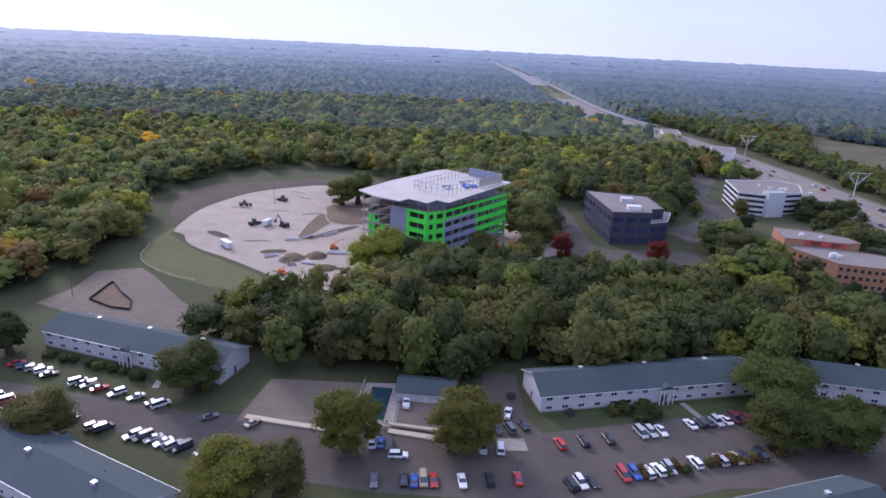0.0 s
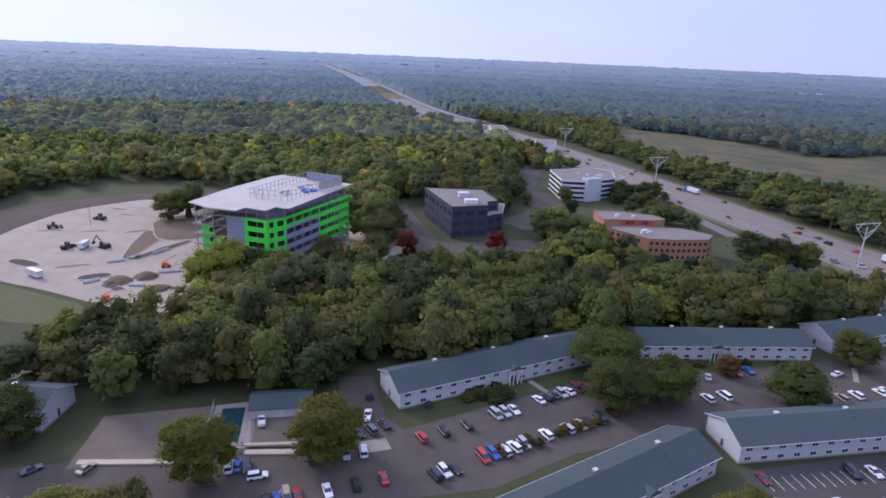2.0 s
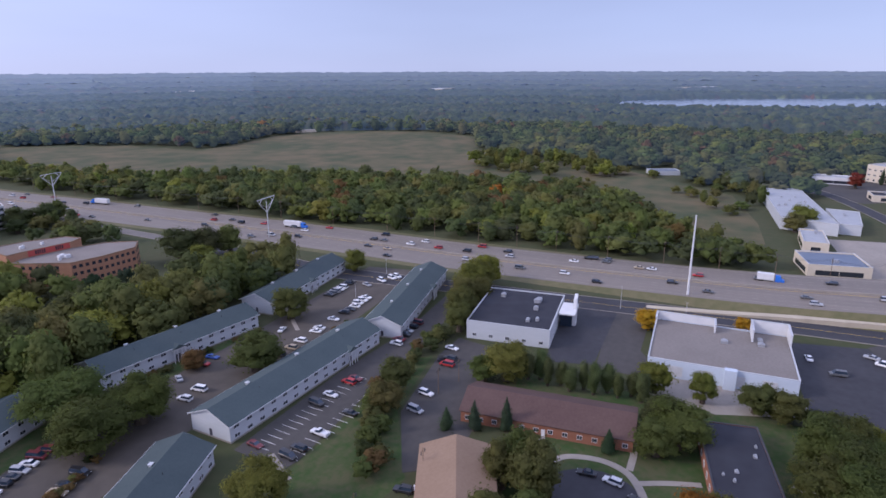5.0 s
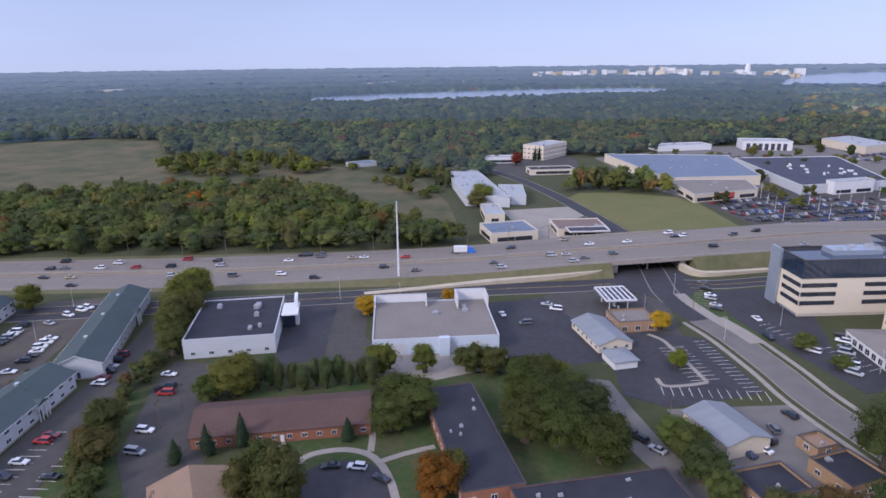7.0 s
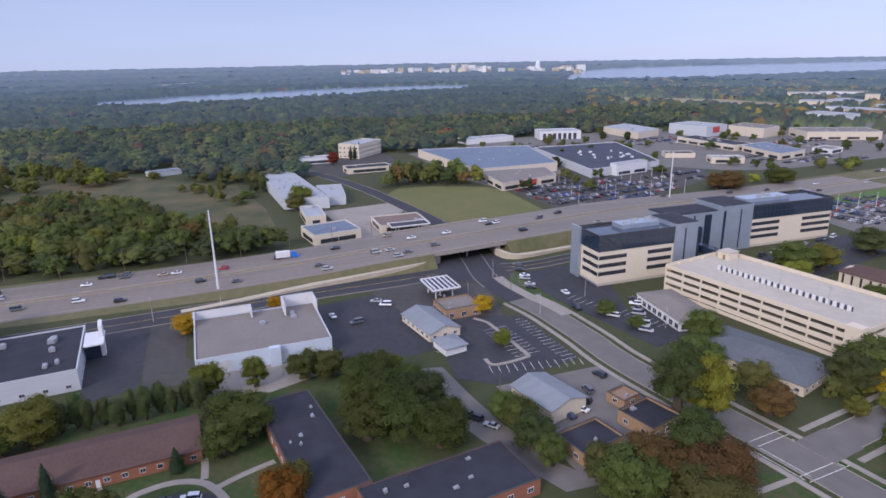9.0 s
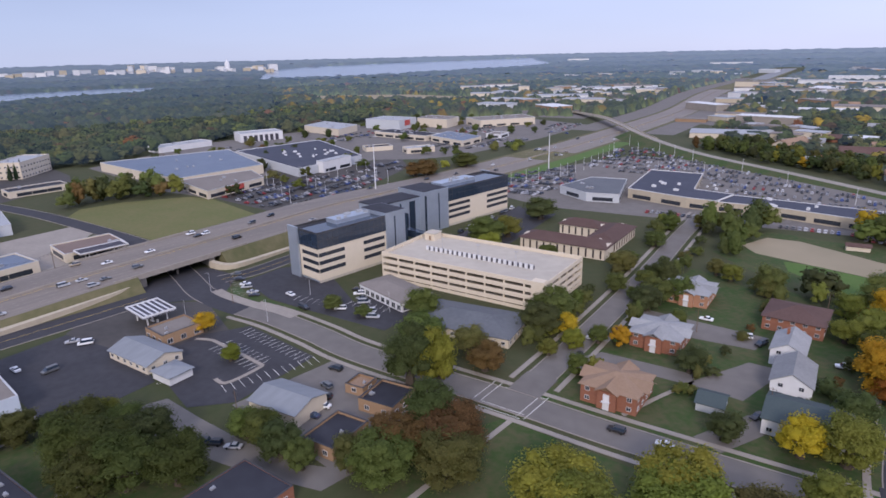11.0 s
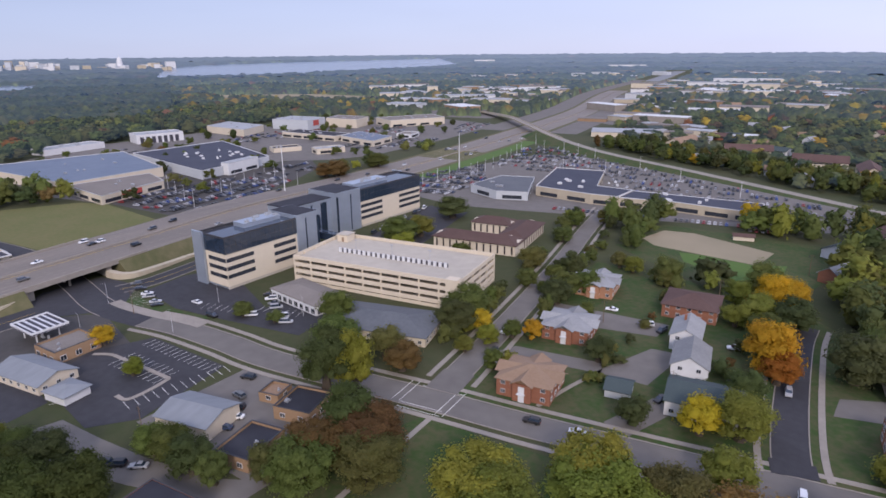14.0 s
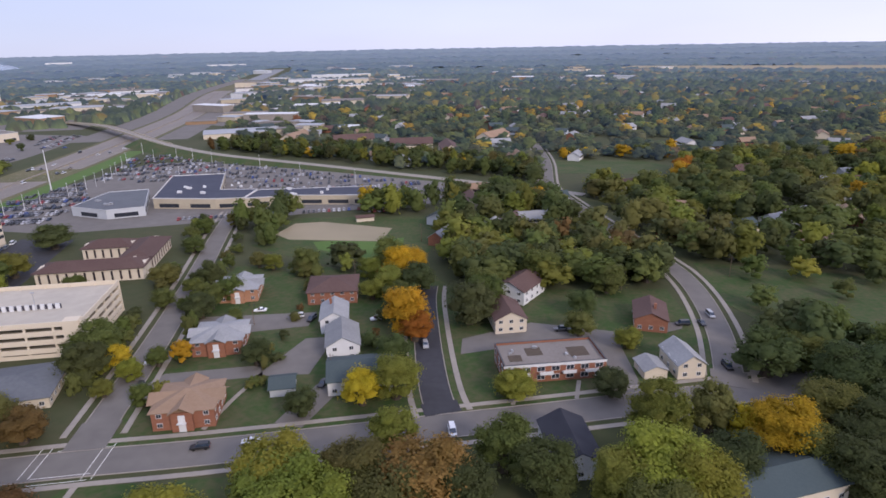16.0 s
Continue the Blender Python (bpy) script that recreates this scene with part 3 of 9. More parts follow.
def highway():
    whole = [q for q in HWY]
    CLEAR.append(np.array(outline([np.array(q) for q in whole], 30)))
    first = next(i for i, q in enumerate(whole) if q[1] < 1300)
    last = next(i for i, q in enumerate(whole) if q[1] < -1500)
    # both far ends take the road material that has haze painted in
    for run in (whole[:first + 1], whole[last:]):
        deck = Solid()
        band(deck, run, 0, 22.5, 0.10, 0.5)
        structure("highway_distant", deck, "haze_glow_road", "pale highway running to the horizon, haze put in its colour", "highway")
    deck = Solid()
    band(deck, whole[first:last + 1], 0, 22.5, 0.10, 0.5)
    structure("highway", deck, "highway", "pale worn concrete multi-lane highway with shoulders", "highway")
    # grass banks up to the carriageway, broken by the underpass
    for name, run in (("bank_west", [q for q in whole if -77 < q[1] < 1500]), ("bank_east", [q for q in whole if q[1] < -111])):
        verts, faces = [], []
        for i, q in enumerate(run):
            d = run[min(i + 1, len(run) - 1)][:2] - run[max(i - 1, 0)][:2]
            s = np.array([-d[1], d[0]]) / np.linalg.norm(d)
            z = max(float(q[2]), 0)
            for w, h in ((-27.5 - z * 0.2, 0.0), (-23, z + 0.04), (23, z + 0.04), (27.5 + z * 0.6, 0.0)):
                verts.append((*(q[:2] + s * w), h))
        for i in range(len(run) - 1):
            faces += [(4 * i + j, 4 * i + 4 + j, 4 * i + 5 + j, 4 * i + 1 + j)[::-1] for j in range(3)]
        m = len(verts) - 4
        faces += [(0, 1, 2, 3)[::-1], (m, m + 1, m + 2, m + 3)]
        structure(name, Solid().add(verts, faces), "verge", "dry brown grass bank beside the highway", "bank")
    for off in (-46, 46):
        lots = Solid()
        band(lots, [np.array([*q[:2], 0.0]) for q in whole if -2000 < q[1] < -640], off, 17.5, 0.05, 0.3)
        structure("frontage_lot", lots, "street", "grey asphalt frontage along the distant highway", "parking lot")
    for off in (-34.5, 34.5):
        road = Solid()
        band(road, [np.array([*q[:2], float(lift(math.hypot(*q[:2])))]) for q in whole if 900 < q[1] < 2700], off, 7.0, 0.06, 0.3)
        structure("frontage_lane", road, "haze_glow_road", "pale frontage lane along the distant highway, haze put in its colour", "road")
    green = Solid()
    band(green, [np.array([*q[:2], 0.0]) for q in whole if -585 < q[1] < -262], -36, 8.0, 0.06, 0.3)
    structure("verge_lawn", green, "turf", "green grass strip between highway and sales lot", "lawn")
    near = [q for q in whole if -1400 < q[1] < 1800]
    rail = Solid()
    band(rail, near, 0, 0.3, 0.95, 0.9)
    structure("median_barrier", rail, "concrete", "low concrete barrier along the highway median", "barrier")
    for off in (-21.3, -2.2, 2.2, 21.3):
        run = Solid()
        band(run, [q for q in near if abs(q[1]) < 900], off * 0.93, 0.12, 0.125, 0.01)
        structure("edge_line", run, "worn_marking" if abs(off) > 5 else "yellow_marking", "painted line on the highway", "road marking")
    for off in (-16, -12.3, -8.6, -4.9, 4.9, 8.6, 12.3, 16):
        dashes(MARKS, [np.array(q) for q in near], off, 0.13)
    # bridge over the side street
    edge = [q for q in whole if -128 < q[1] < -62]
    parapet = Solid()
    for off in (-22.6, 22.6):
        band(parapet, edge, off, 0.25, 1.0, 2.3)
    structure("bridge_parapet", parapet, "concrete", "concrete parapet of the highway bridge", "parapet")
    for y, x in ((-78, 299.5), (-111, 304)):
        structure("abutment", Solid().box(x - 22, x + 22, y - 1.2, y + 1.2, 0, 5.6), "concrete", "concrete abutment wall under the highway bridge", "wall")
    for k in range(-3, 4):
        column = thing("bridge_pier", (302 + k * 6.0, -95), 0, "round concrete pier under the highway bridge", "pier", "piers under the bridge")
        part("shaft", Solid().rod((0, 0, 0), (0, 0, 5), 0.55, n=10), "concrete", column)
        part("cap", Solid().box(-3, 3, -0.7, 0.7, 5.0, 5.75), "concrete", column)
    bank = Solid()
    band(bank, smooth([(252, 44, 0.5), (257.5, 15, 1.2), (264.5, -18, 2.2), (270, -53, 3.4), (274, -70, 4.0), (280, -77, 4.6)]), 0, 1.7, -0.6, 3)
    structure("retaining_wall", bank, "pale_wall", "pale tan concrete slope wall below the highway", "wall")
    bank = Solid()
    band(bank, smooth([(281, -110, 4.6), (274, -114, 3.8), (273, -122, 3.2), (279, -149, 2.4), (288, -190, 1.4), (299, -240, 0.8)]), 0, 1.4, -1.2, 3)
    structure("retaining_wall", bank, "pale_wall", "pale tan concrete slope wall below the highway", "wall")


highway()


def street(name, line, half, mat, label, walks=0.0, z=0.07, yellow=True, kerb=True):
    line = [np.array(q) for q in line]
    CLEAR.append(np.array(outline(line, half + 3)))
    run = Solid()
    band(run, line, 0, half, z, 0.3)
    structure(name, run, mat, label, "road")
    if yellow:
        dashes(YELLOW, line, 0, z + 0.012, 12, 0.2, 0.1)
    if kerb:
        for off in (-half - 0.15, half + 0.15):
            k = Solid()
            band(k, line, off, 0.15, z + 0.10, 0.3)
            structure("kerb", k, "concrete", "pale concrete kerb beside the street", "kerb")
    if walks:
        for off in (-walks, walks):
            k = Solid()
            band(k, line, off, 0.85, z + 0.09, 0.3)
            structure("pavement", k, "concrete", "pale concrete pavement along the street", "pavement")


street("side_street", [q for q in TODD if q[0] < 222], 5.3, "street", "grey asphalt street with worn surface", walks=8.4, yellow=False)
street("far_street", [q for q in TODD if q[0] > 240], 5.3, "new_asphalt", "dark asphalt street passing under the highway", z=0.066, yellow=False)
CLEAR.append(np.array(outline([q for q in TODD if q[0] > 280], 11)))
near_junction = Solid()
band(near_junction, [q for q in TODD if 200 < q[0] < 252], -1.2, 4.6, 0.060, 0.3)
structure("side_street_mouth", near_junction, "new_asphalt", "dark asphalt lanes before the junction", "road")
near_junction = Solid()
band(near_junction, [q for q in TODD if 200 < q[0] < 252], 5.4, 2.4, 0.12, 0.3)
structure("pavement", near_junction, "concrete", "wide pale concrete pavement beside the junction", "pavement")
structure("junction", Solid().prism([(284, -108), (284, -84), (272, -72), (256, -72), (248, -84), (243, -92), (246, -101), (257, -110), (268, -112)][::-1], -0.2, 0.074), "new_asphalt", "dark asphalt junction beside the underpass", "road")
street("cross_street", CROSS[1:], 4.4, "street", "grey asphalt side street", walks=7.6, z=0.066, yellow=False)
mouth = Solid()
band(mouth, [np.array(q) for q in CROSS[:3]], 0, 5.2, 0.178, 0.3)
structure("cross_street_mouth", mouth, "street", "grey asphalt where the side street meets the crossing", "road")
street("dark_street", DARK[3:], 4.3, "new_asphalt", "freshly laid black asphalt street", walks=7.5, z=0.064, yellow=False)
for name, line, half, mat in (("dark_street_mouth", DARK[3:7], 5.2, "new_asphalt"), ("bend_street_mouth", BEND[1:4], 5.2, "street")):
    mouth = Solid()
    band(mouth, [np.array(q) for q in line], 0, half, 0.178, 0.3)
    structure(name, mouth, mat, "asphalt where a side street meets the street", "road")
street("bend_street", BEND[2:], 4.0, "street", "grey asphalt residential street with a bend", walks=7.0, z=0.062, yellow=False)
street("frontage_road", FRONTAGE, 7.2, "new_asphalt", "dark asphalt frontage road beside the highway", z=0.068)
street("frontage_lane", smooth([(241, 489), (239, 433), (237, 357), (236, 298)]), 3.8, "street", "pale concrete lane between offices and highway", z=0.067, yellow=False)
street("frontage_road", FRONTAGE_EAST, 5.0, "new_asphalt", "dark asphalt frontage road below the slope wall", z=0.067)

RAMP = smooth([(610, -840, 0), (535, -786, 4), (470, -732, 7), (430, -694, 7.4), (396, -662, 7.2), (330, -602, 5.6), (249, -545, 4), (147, -503, 2), (39, -454, 0.6), (-60, -405, 0)])
ramp = Solid()
band(ramp, RAMP, 0, 4.0, 0.1, 0.6)
for off in (-4.2, 4.2):
    rail = Solid()
    band(rail, [q for q in RAMP if q[1] < -590], off, 0.2, 1.0, 1.6)
    structure("ramp_parapet", rail, "pale_wall", "pale concrete parapet of the ramp road", "parapet")
structure("ramp_road", ramp, "concrete", "pale concrete ramp road rising over the highway", "road")
run, verts, faces = [q for q in RAMP if q[1] > -640], [], []
for i, q in enumerate(run):
    d = run[min(i + 1, len(run) - 1)][:2] - run[max(i - 1, 0)][:2]
    side = np.array([-d[1], d[0]]) / np.linalg.norm(d)
    z = max(float(q[2]), 0.0)
    verts += [(*(q[:2] + side * w), h) for w, h in ((-7.5 - 2.4 * z, 0.0), (-5.5, z + 0.04), (5.5, z + 0.04), (7.5 + 2.4 * z, 0.0))]
faces = [(4 * i + j, 4 * i + 4 + j, 4 * i + 5 + j, 4 * i + 1 + j)[::-1] for i in range(len(run) - 1) for j in range(3)] + [(0, 1, 2, 3)]
bank = Solid().add(verts, faces)
structure("ramp_bank", bank, "lawn", "grass bank carrying the ramp road", "bank")
CLEAR.append(np.array(outline(RAMP, 16)))

# ---- lots, yards and lawns ----
LOTS = [
    ("parking_lot", [(-170, 150), (-72, 138), (-38, 140), (14, 152), (20, 142), (75, 160), (150, 163), (246, 170), (252, 142), (180, 136), (104, 132), (62, 126), (38, 116),
                     (-20, 114), (-48, 116), (-80, 126), (-170, 141)], 0.05, "old_asphalt", "worn tan-grey asphalt parking lot between apartment blocks"),
    ("drive", [(3, 150), (16, 150), (14, 172), (4, 172)], 0.045, "old_asphalt", "worn asphalt drive"),
    ("court_yard", [(-60, 136), (-30, 138), (-30, 160), (-58, 158)], 0.055, "tan_yard", "bare tan yard"),
    ("rear_lot", [(99, 97), (100, 114), (148, 115.5), (187, 113), (226, 117), (224, 108), (211, 105), (170, 101.5), (129, 98.5), (104, 96)], 0.062, "asphalt", "dark asphalt parking lot with white stalls"),
    ("hedge_lot", [(112, 70), (136, 85), (175, 92.5), (190, 92.5), (188, 80), (162, 73), (140, 63), (120, 60)], 0.045, "asphalt", "grey asphalt drive behind the hedge"),
    ("store_lot", [(233, 68), (241, 55), (240, 46), (191, 43), (186, 58)], 0.05, "new_asphalt", "dark asphalt parking lot beside white store"),
    ("store_lot", [(240, 48), (240, 33), (209, 31), (203, 27), (189, 27), (190, 42)], 0.046, "asphalt", "worn asphalt lot between the stores"),
    ("store_apron", [(240, 110), (247, 50), (252, 15), (250, -12), (232, -14), (231, 30), (238, 48), (232, 68), (230, 100)], 0.04, "asphalt", "asphalt apron behind the stores"),
    ("yard_strip", [(196, 27), (198, -19), (186, -20), (176, 4), (180, 26)], 0.042, "concrete", "pale concrete apron before the warehouse store"),
    ("store_lot", [(240, -14), (247, -40), (225, -48.5), (200, -52), (188, -51), (181, -21), (205, -18)], 0.047, "new_asphalt", "dark asphalt parking lot with a few cars"),
    ("station_forecourt", [(224, -48), (248, -40), (254, -46), (256, -70), (247, -84), (240, -90), (206, -84), (208, -58), (218, -60)], 0.048, "asphalt", "asphalt forecourt of filling station"),
    ("striped_lot", [(207, -64), (212, -73), (205, -91.5), (167, -95), (158.5, -63.5), (166, -52), (182, -53)], 0.052, "new_asphalt", "dark asphalt lot with painted stalls"),
    ("gravel_yard", [(178, -35), (175, -50), (158, -52.5), (140, -56), (120, -62), (108, -70), (108, -60), (118, -55), (134, -48), (148, -43)], 0.05, "street", "pale gravel yard"),
    ("shed_yard", [(158, -62), (160, -98), (128, -102), (112, -90), (112, -66)], 0.046, "street", "worn pale yard round metal shed"),
    ("depot_lot", [(596, -28), (640, -62), (672, -126), (612, -128), (566, -118), (530, -66), (560, -30)], 0.042, "asphalt", "asphalt lot round the hotel and depot"),
    ("office_lot", [(252, -112), (256, -132), (250, -150), (196, -132), (196, -148), (170, -148), (166, -124), (205, -114), (224, -110)], 0.05, "new_asphalt", "dark asphalt lot beside office building"),
    ("motel_lot", [(232, -218), (252, -300), (222, -300), (200, -226)], 0.05, "new_asphalt", "dark asphalt lot beside motel"),
    ("dealer_lot", [(300, -318), (318, -420), (300, -520), (255, -530), (150, -495), (40, -446), (20, -430), (40, -380), (180, -330), (240, -310)], 0.04, "street", "broad asphalt dealer lot filled with cars"),
    ("store_field_lot", [(426, -176), (356, -185), (350, -199), (374, -268), (414, -345), (450, -368), (465, -357), (466, -275), (492, -257), (467, -236)], 0.045, "asphalt", "broad asphalt car lot"),
    ("tan_yard", [(408, -36), (418, -84), (396, -91), (372, -72), (330, -60), (326, -50), (378, -40)], 0.045, "concrete", "pale concrete yard beside the stores"),
    ("shop_lots", [(428, -174), (480, -160), (640, -150), (720, -300), (730, -640), (600, -720), (470, -700), (440, -560), (425, -420), (440, -380), (470, -350)], 0.03, "street", "broad asphalt lots between the shops"),
    ("shop_lots", [(520, -760), (720, -700), (900, -1050), (760, -1300), (640, -1150)], 0.03, "street", "broad asphalt lots between the distant shops"),
    ("shop_lots", [(300, -760), (420, -820), (560, -1300), (420, -1700), (180, -1200)], 0.03, "street", "broad asphalt lots between the distant shops"),
    ("office_lot", [(46, 394), (53, 393), (60, 312), (68, 308), (112, 312), (110, 296), (92, 284), (60, 286), (47, 284), (44, 330)], 0.05, "old_asphalt", "worn asphalt office lot among trees"),
    ("office_lot", [(112, 330), (150, 338), (150, 366), (170, 396), (160, 450), (190, 520), (182, 560), (166, 520), (140, 450), (144, 400), (128, 372), (108, 358)], 0.05, "old_asphalt", "worn asphalt office lot"),
    ("brick_lot", [(140, 250), (200, 240), (230, 228), (226, 218), (150, 236)], 0.05, "old_asphalt", "asphalt lot before brick offices"),
]
for name, pts, z, mat, label in LOTS:
    slab(name, pts, z, mat, label, "parking lot", clear=name != "shop_lots")
LAWNS = [
    ("lawn", [(20, 150), (80, 160), (150, 163), (150, 168), (80, 170), (18, 154)], 0.06, "lawn", "green lawn strip before apartments"),
    ("lawn", [(78, 72), (110, 68), (136, 86), (172, 94), (166, 100), (128, 97), (96, 95), (84, 84)], 0.040, "lawn", "green lawn behind apartment block"),
    ("lawn", [(100, 40), (176, 64), (180, -20), (120, -50), (96, -20)], 0.02, "lawn", "green lawn round brick residence halls"),
    ("grass_field", [(446, -87), (420, -93), (377, -102), (342, -108), (338, -124), (350, -174), (392, -174), (427, -174), (446, -165), (464, -126), (464, -99)], 0.04, "dry_grass", "mown yellow-green grass field"),
    ("lawn", [(100, -124), (118, -262), (40, -262), (10, -236), (-70, -240), (-74, -160)], 0.03, "lawn", "green lawns of residential block"),
    ("lawn", [(98, -112), (60, -118), (40, -112), (60, -60), (110, -70)], 0.03, "lawn", "green lawn by the crossing"),
    ("lawn", [(250, -102), (243, -100), (206, -108), (205, -113.5), (222, -109.5), (248, -107)], 0.06, "lawn", "green strip between street and office lot"),
    ("field_lawn", [(122, -292), (116, -345), (36, -350), (28, -298), (33, -275), (70, -262), (104, -280)], 0.035, "lawn", "mown lawn round the ball field"),
    ("ball_field", [(92, -299), (86, -287), (56, -271), (44, -280), (46, -308), (58, -300.5), (83, -301.5)], 0.05, "turf", "bright green ball field"),
    ("park_lawn", [(-88, -228), (-90, -272), (-130, -264), (-210, -242), (-196, -200), (-120, -192), (-95, -210)], 0.05, "lawn", "broad green park lawn"),
    ("grass_slope", [(-157, 300), (-152, 284), (-139.6, 272), (-129, 263), (-92, 239.5), (-84, 230), (-88, 219), (-107, 223), (-126, 230), (-141, 240), (-150, 252), (-154, 268)], 0.05, "rough_grass", "grass slope beside building site"),
    ("dirt_patch", [(-158, 196), (-154, 212), (-156, 230), (-141, 237), (-132, 230), (-110, 208), (-94, 195), (-72, 186), (-96, 180), (-130, 187)], 0.045, "tan_yard", "bare pale soil below the grass slope"),
    ("wetland", [(345, 700), (440, 900), (480, 1046), (452, 860), (525, 735), (532, 610), (600, 612), (705, 640), (799, 600), (855, 480), (812, 375), (703, 315), (650, 260), (610, 120), (520, 20), (430, 0), (380, -5), (364, 17), (388, 47), (431, 75),
     (486, 115), (478, 163), (474, 237), (447, 312), (394, 418), (356, 477), (334, 650)], 0.03, "marsh",
     "broad tan and green marsh meadow"),
]
for name, pts, z, mat, label in LAWNS:
    slab(name, pts, z, mat, label, "lawn" if mat in ("lawn", "turf", "dry_grass") else "ground")
# the graded building site
site = [(-153, 288.5), (-146, 285), (-139, 274), (-128, 265), (-111, 255.5), (-90, 241.5), (-74, 230), (-46, 230), (-18, 256), (24, 328), (-20, 385), (-60, 408), (-88.5, 404), (-108, 410), (-123, 401), (-143, 382), (-153, 358), (-158.5, 331), (-156, 302)]
slab("building_site", [tuple(q) for q in smooth(site + site[:1], 4)[:-1]], 0.08, "subsoil", "graded pale subsoil of building site", "building site")
slab("topsoil", [(-158, 298), (-160, 331), (-154, 360), (-144, 384), (-123, 403), (-108, 412), (-60, 412), (-70, 436), (-118, 428), (-146, 412), (-176, 394), (-188, 369), (-172, 322)], 0.05, "dark_soil", "dark bare topsoil round building site", "ground")


# ---- trees ----
def leaf_cloud(rng, lobes, count, size, core=0.62, squash=0.85, rough=0.48, fuzz=0.70):
    """Leaf clumps as small bent quads on the outside of a few lobes, over rough inner masses. Returns vertices, faces and soft normals."""
    V, F, N = [], [], []
    ico = bmesh.new()
    bmesh.ops.create_icosphere(ico, subdivisions=1, radius=1)
    iv = np.array([v.co[:] for v in ico.verts])
    jf = [[v.index for v in f.verts] for f in ico.faces]
    ico.free()
    k = 0
    for c, r in lobes:
        wob = 1 + 0.22 * rng.standard_normal((len(iv), 1)).clip(-1.4, 1.4)
        V.append(np.array(c) + iv * wob * np.array([1, 1, squash]) * r * core)
        N.append(iv * 0.8 + np.array([0, 0, 0.4]))
        F += [[i + k for i in f] for f in jf]
        k += len(iv)
    weight = np.array([r * r for _, r in lobes])
    per = rng.choice(len(lobes), count, p=weight / weight.sum())
    d = rng.standard_normal((count, 3))
    d /= np.linalg.norm(d, axis=1, keepdims=True)
    d[:, 2] = np.where(d[:, 2] < -0.45, -d[:, 2], d[:, 2])
    cs, rs = np.array([c for c, _ in lobes])[per], np.array([r for _, r in lobes])[per][:, None]
    p = cs + d * np.array([1, 1, squash]) * rs * (1.0 - fuzz * 0.49 + fuzz * rng.random((count, 1)) ** 1.5)
    nrm = d + 0.36 * rng.standard_normal((count, 3)) + np.array([0, 0, 0.25])
    nrm /= np.linalg.norm(nrm, axis=1, keepdims=True)
    s = np.cross(nrm, rng.standard_normal((count, 3)))
    s /= np.linalg.norm(s, axis=1, keepdims=True)
    t = np.cross(nrm, s)
    w = size * rng.uniform(0.6, 1.35, (count, 1))
    middle = np.array(lobes[0][0]) if len(lobes) > 9 else np.array([0, 0, 0.45])
    out = (p - middle) / (np.linalg.norm(p - middle, axis=1, keepdims=True) + 1e-6)
    soft = 0.34 * d + 0.36 * out + rough * nrm + np.array([0, 0, 0.22])
    soft /= np.linalg.norm(soft, axis=1, keepdims=True)
    N.append(np.repeat(soft, 4, 0))
    quad = np.stack([p - s * w, p - t * w * 0.8 - nrm * w * 0.25, p + s * w, p + t * w * 0.8 - nrm * w * 0.2], 1)
    V.append(quad.reshape(-1, 3))
    F += [[k + 4 * i + j for j in range(4)] for i in range(count)]
    return np.concatenate(V), F, np.concatenate(N)


def lobes_of(rng, kind, n):
    """The masses of a crown one unit wide and high, its foot at z = 0."""
    if kind in ("round", "near"):
        small = 0.68 if kind == "near" else 1.0
        out = [((0, 0, 0.50), 0.38)]
        for i in range(n):
            a, h = 2 * math.pi * i / n * 2.4 + rng.uniform(0, 0.6), 0.12 + 0.72 * (i + rng.uniform(0, 1)) / n
            far = (0.34 + 0.05 * (1 - small)) * math.sin(math.pi * min(0.22 + 0.68 * h, 0.92)) * rng.uniform(0.76, 1.14)
            out.append(((far * math.cos(a), far * math.sin(a), h), small * rng.uniform(0.14, 0.24)))
        return out
    if kind == "tall":
        return [((rng.uniform(-0.08, 0.08), rng.uniform(-0.08, 0.08), h), 0.36 * math.sin(math.pi * (0.12 + 0.8 * h)) + 0.06) for h in np.linspace(0.14, 0.88, n)]
    return [((0, 0, h), 0.42 * (1.02 - h) + 0.02) for h in np.linspace(0.1, 0.95, n)]


def mesh_of(name, verts, faces, mat, normals):
    me = bpy.data.meshes.new(name)
    me.from_pydata(np.asarray(verts).tolist(), [], faces, shade_flat=False)
    me.materials.append(M[mat])
    me.normals_split_custom_set_from_vertices(normals.tolist())
    return me


def trunk(rng, width, height):
    s = Solid()
    s.rod((0, 0, 0), (0, 0, height * 0.55), 0.028 * width + 0.08, 0.016 * width, 7)
    for i in range(5):
        a = 2 * math.pi * i / 5 + rng.uniform(0, 0.8)
        z = height * rng.uniform(0.22, 0.45)
        s.rod((0, 0, z), (math.cos(a) * width * 0.27, math.sin(a) * width * 0.27, z + height * 0.3), 0.012 * width, 0.004 * width, 5)
    return s


PROTO = {}


def prototype_meshes(kind, k):
    if (kind, k) not in PROTO:
        rng = np.random.default_rng(11 * k + len(kind))
        n, count, size = {"near": (36, 7600, 0.0162), "round": (20, 2800, 0.0245), "tall": (9, 1100, 0.031), "cone": (12, 900, 0.025)}[kind]
        v, f, nn = leaf_cloud(rng, lobes_of(rng, kind, n), count, size, 0.7 if kind == "near" else 0.76)
        v = v * np.array([1, 1, 0.9]) + np.array([0, 0, 0.10])
        PROTO[kind, k] = (mesh_of("crown", v, f, "leaf", nn), trunk(rng, 1.0, 1.0).mesh("trunk", "bark"))
    return PROTO[kind, k]


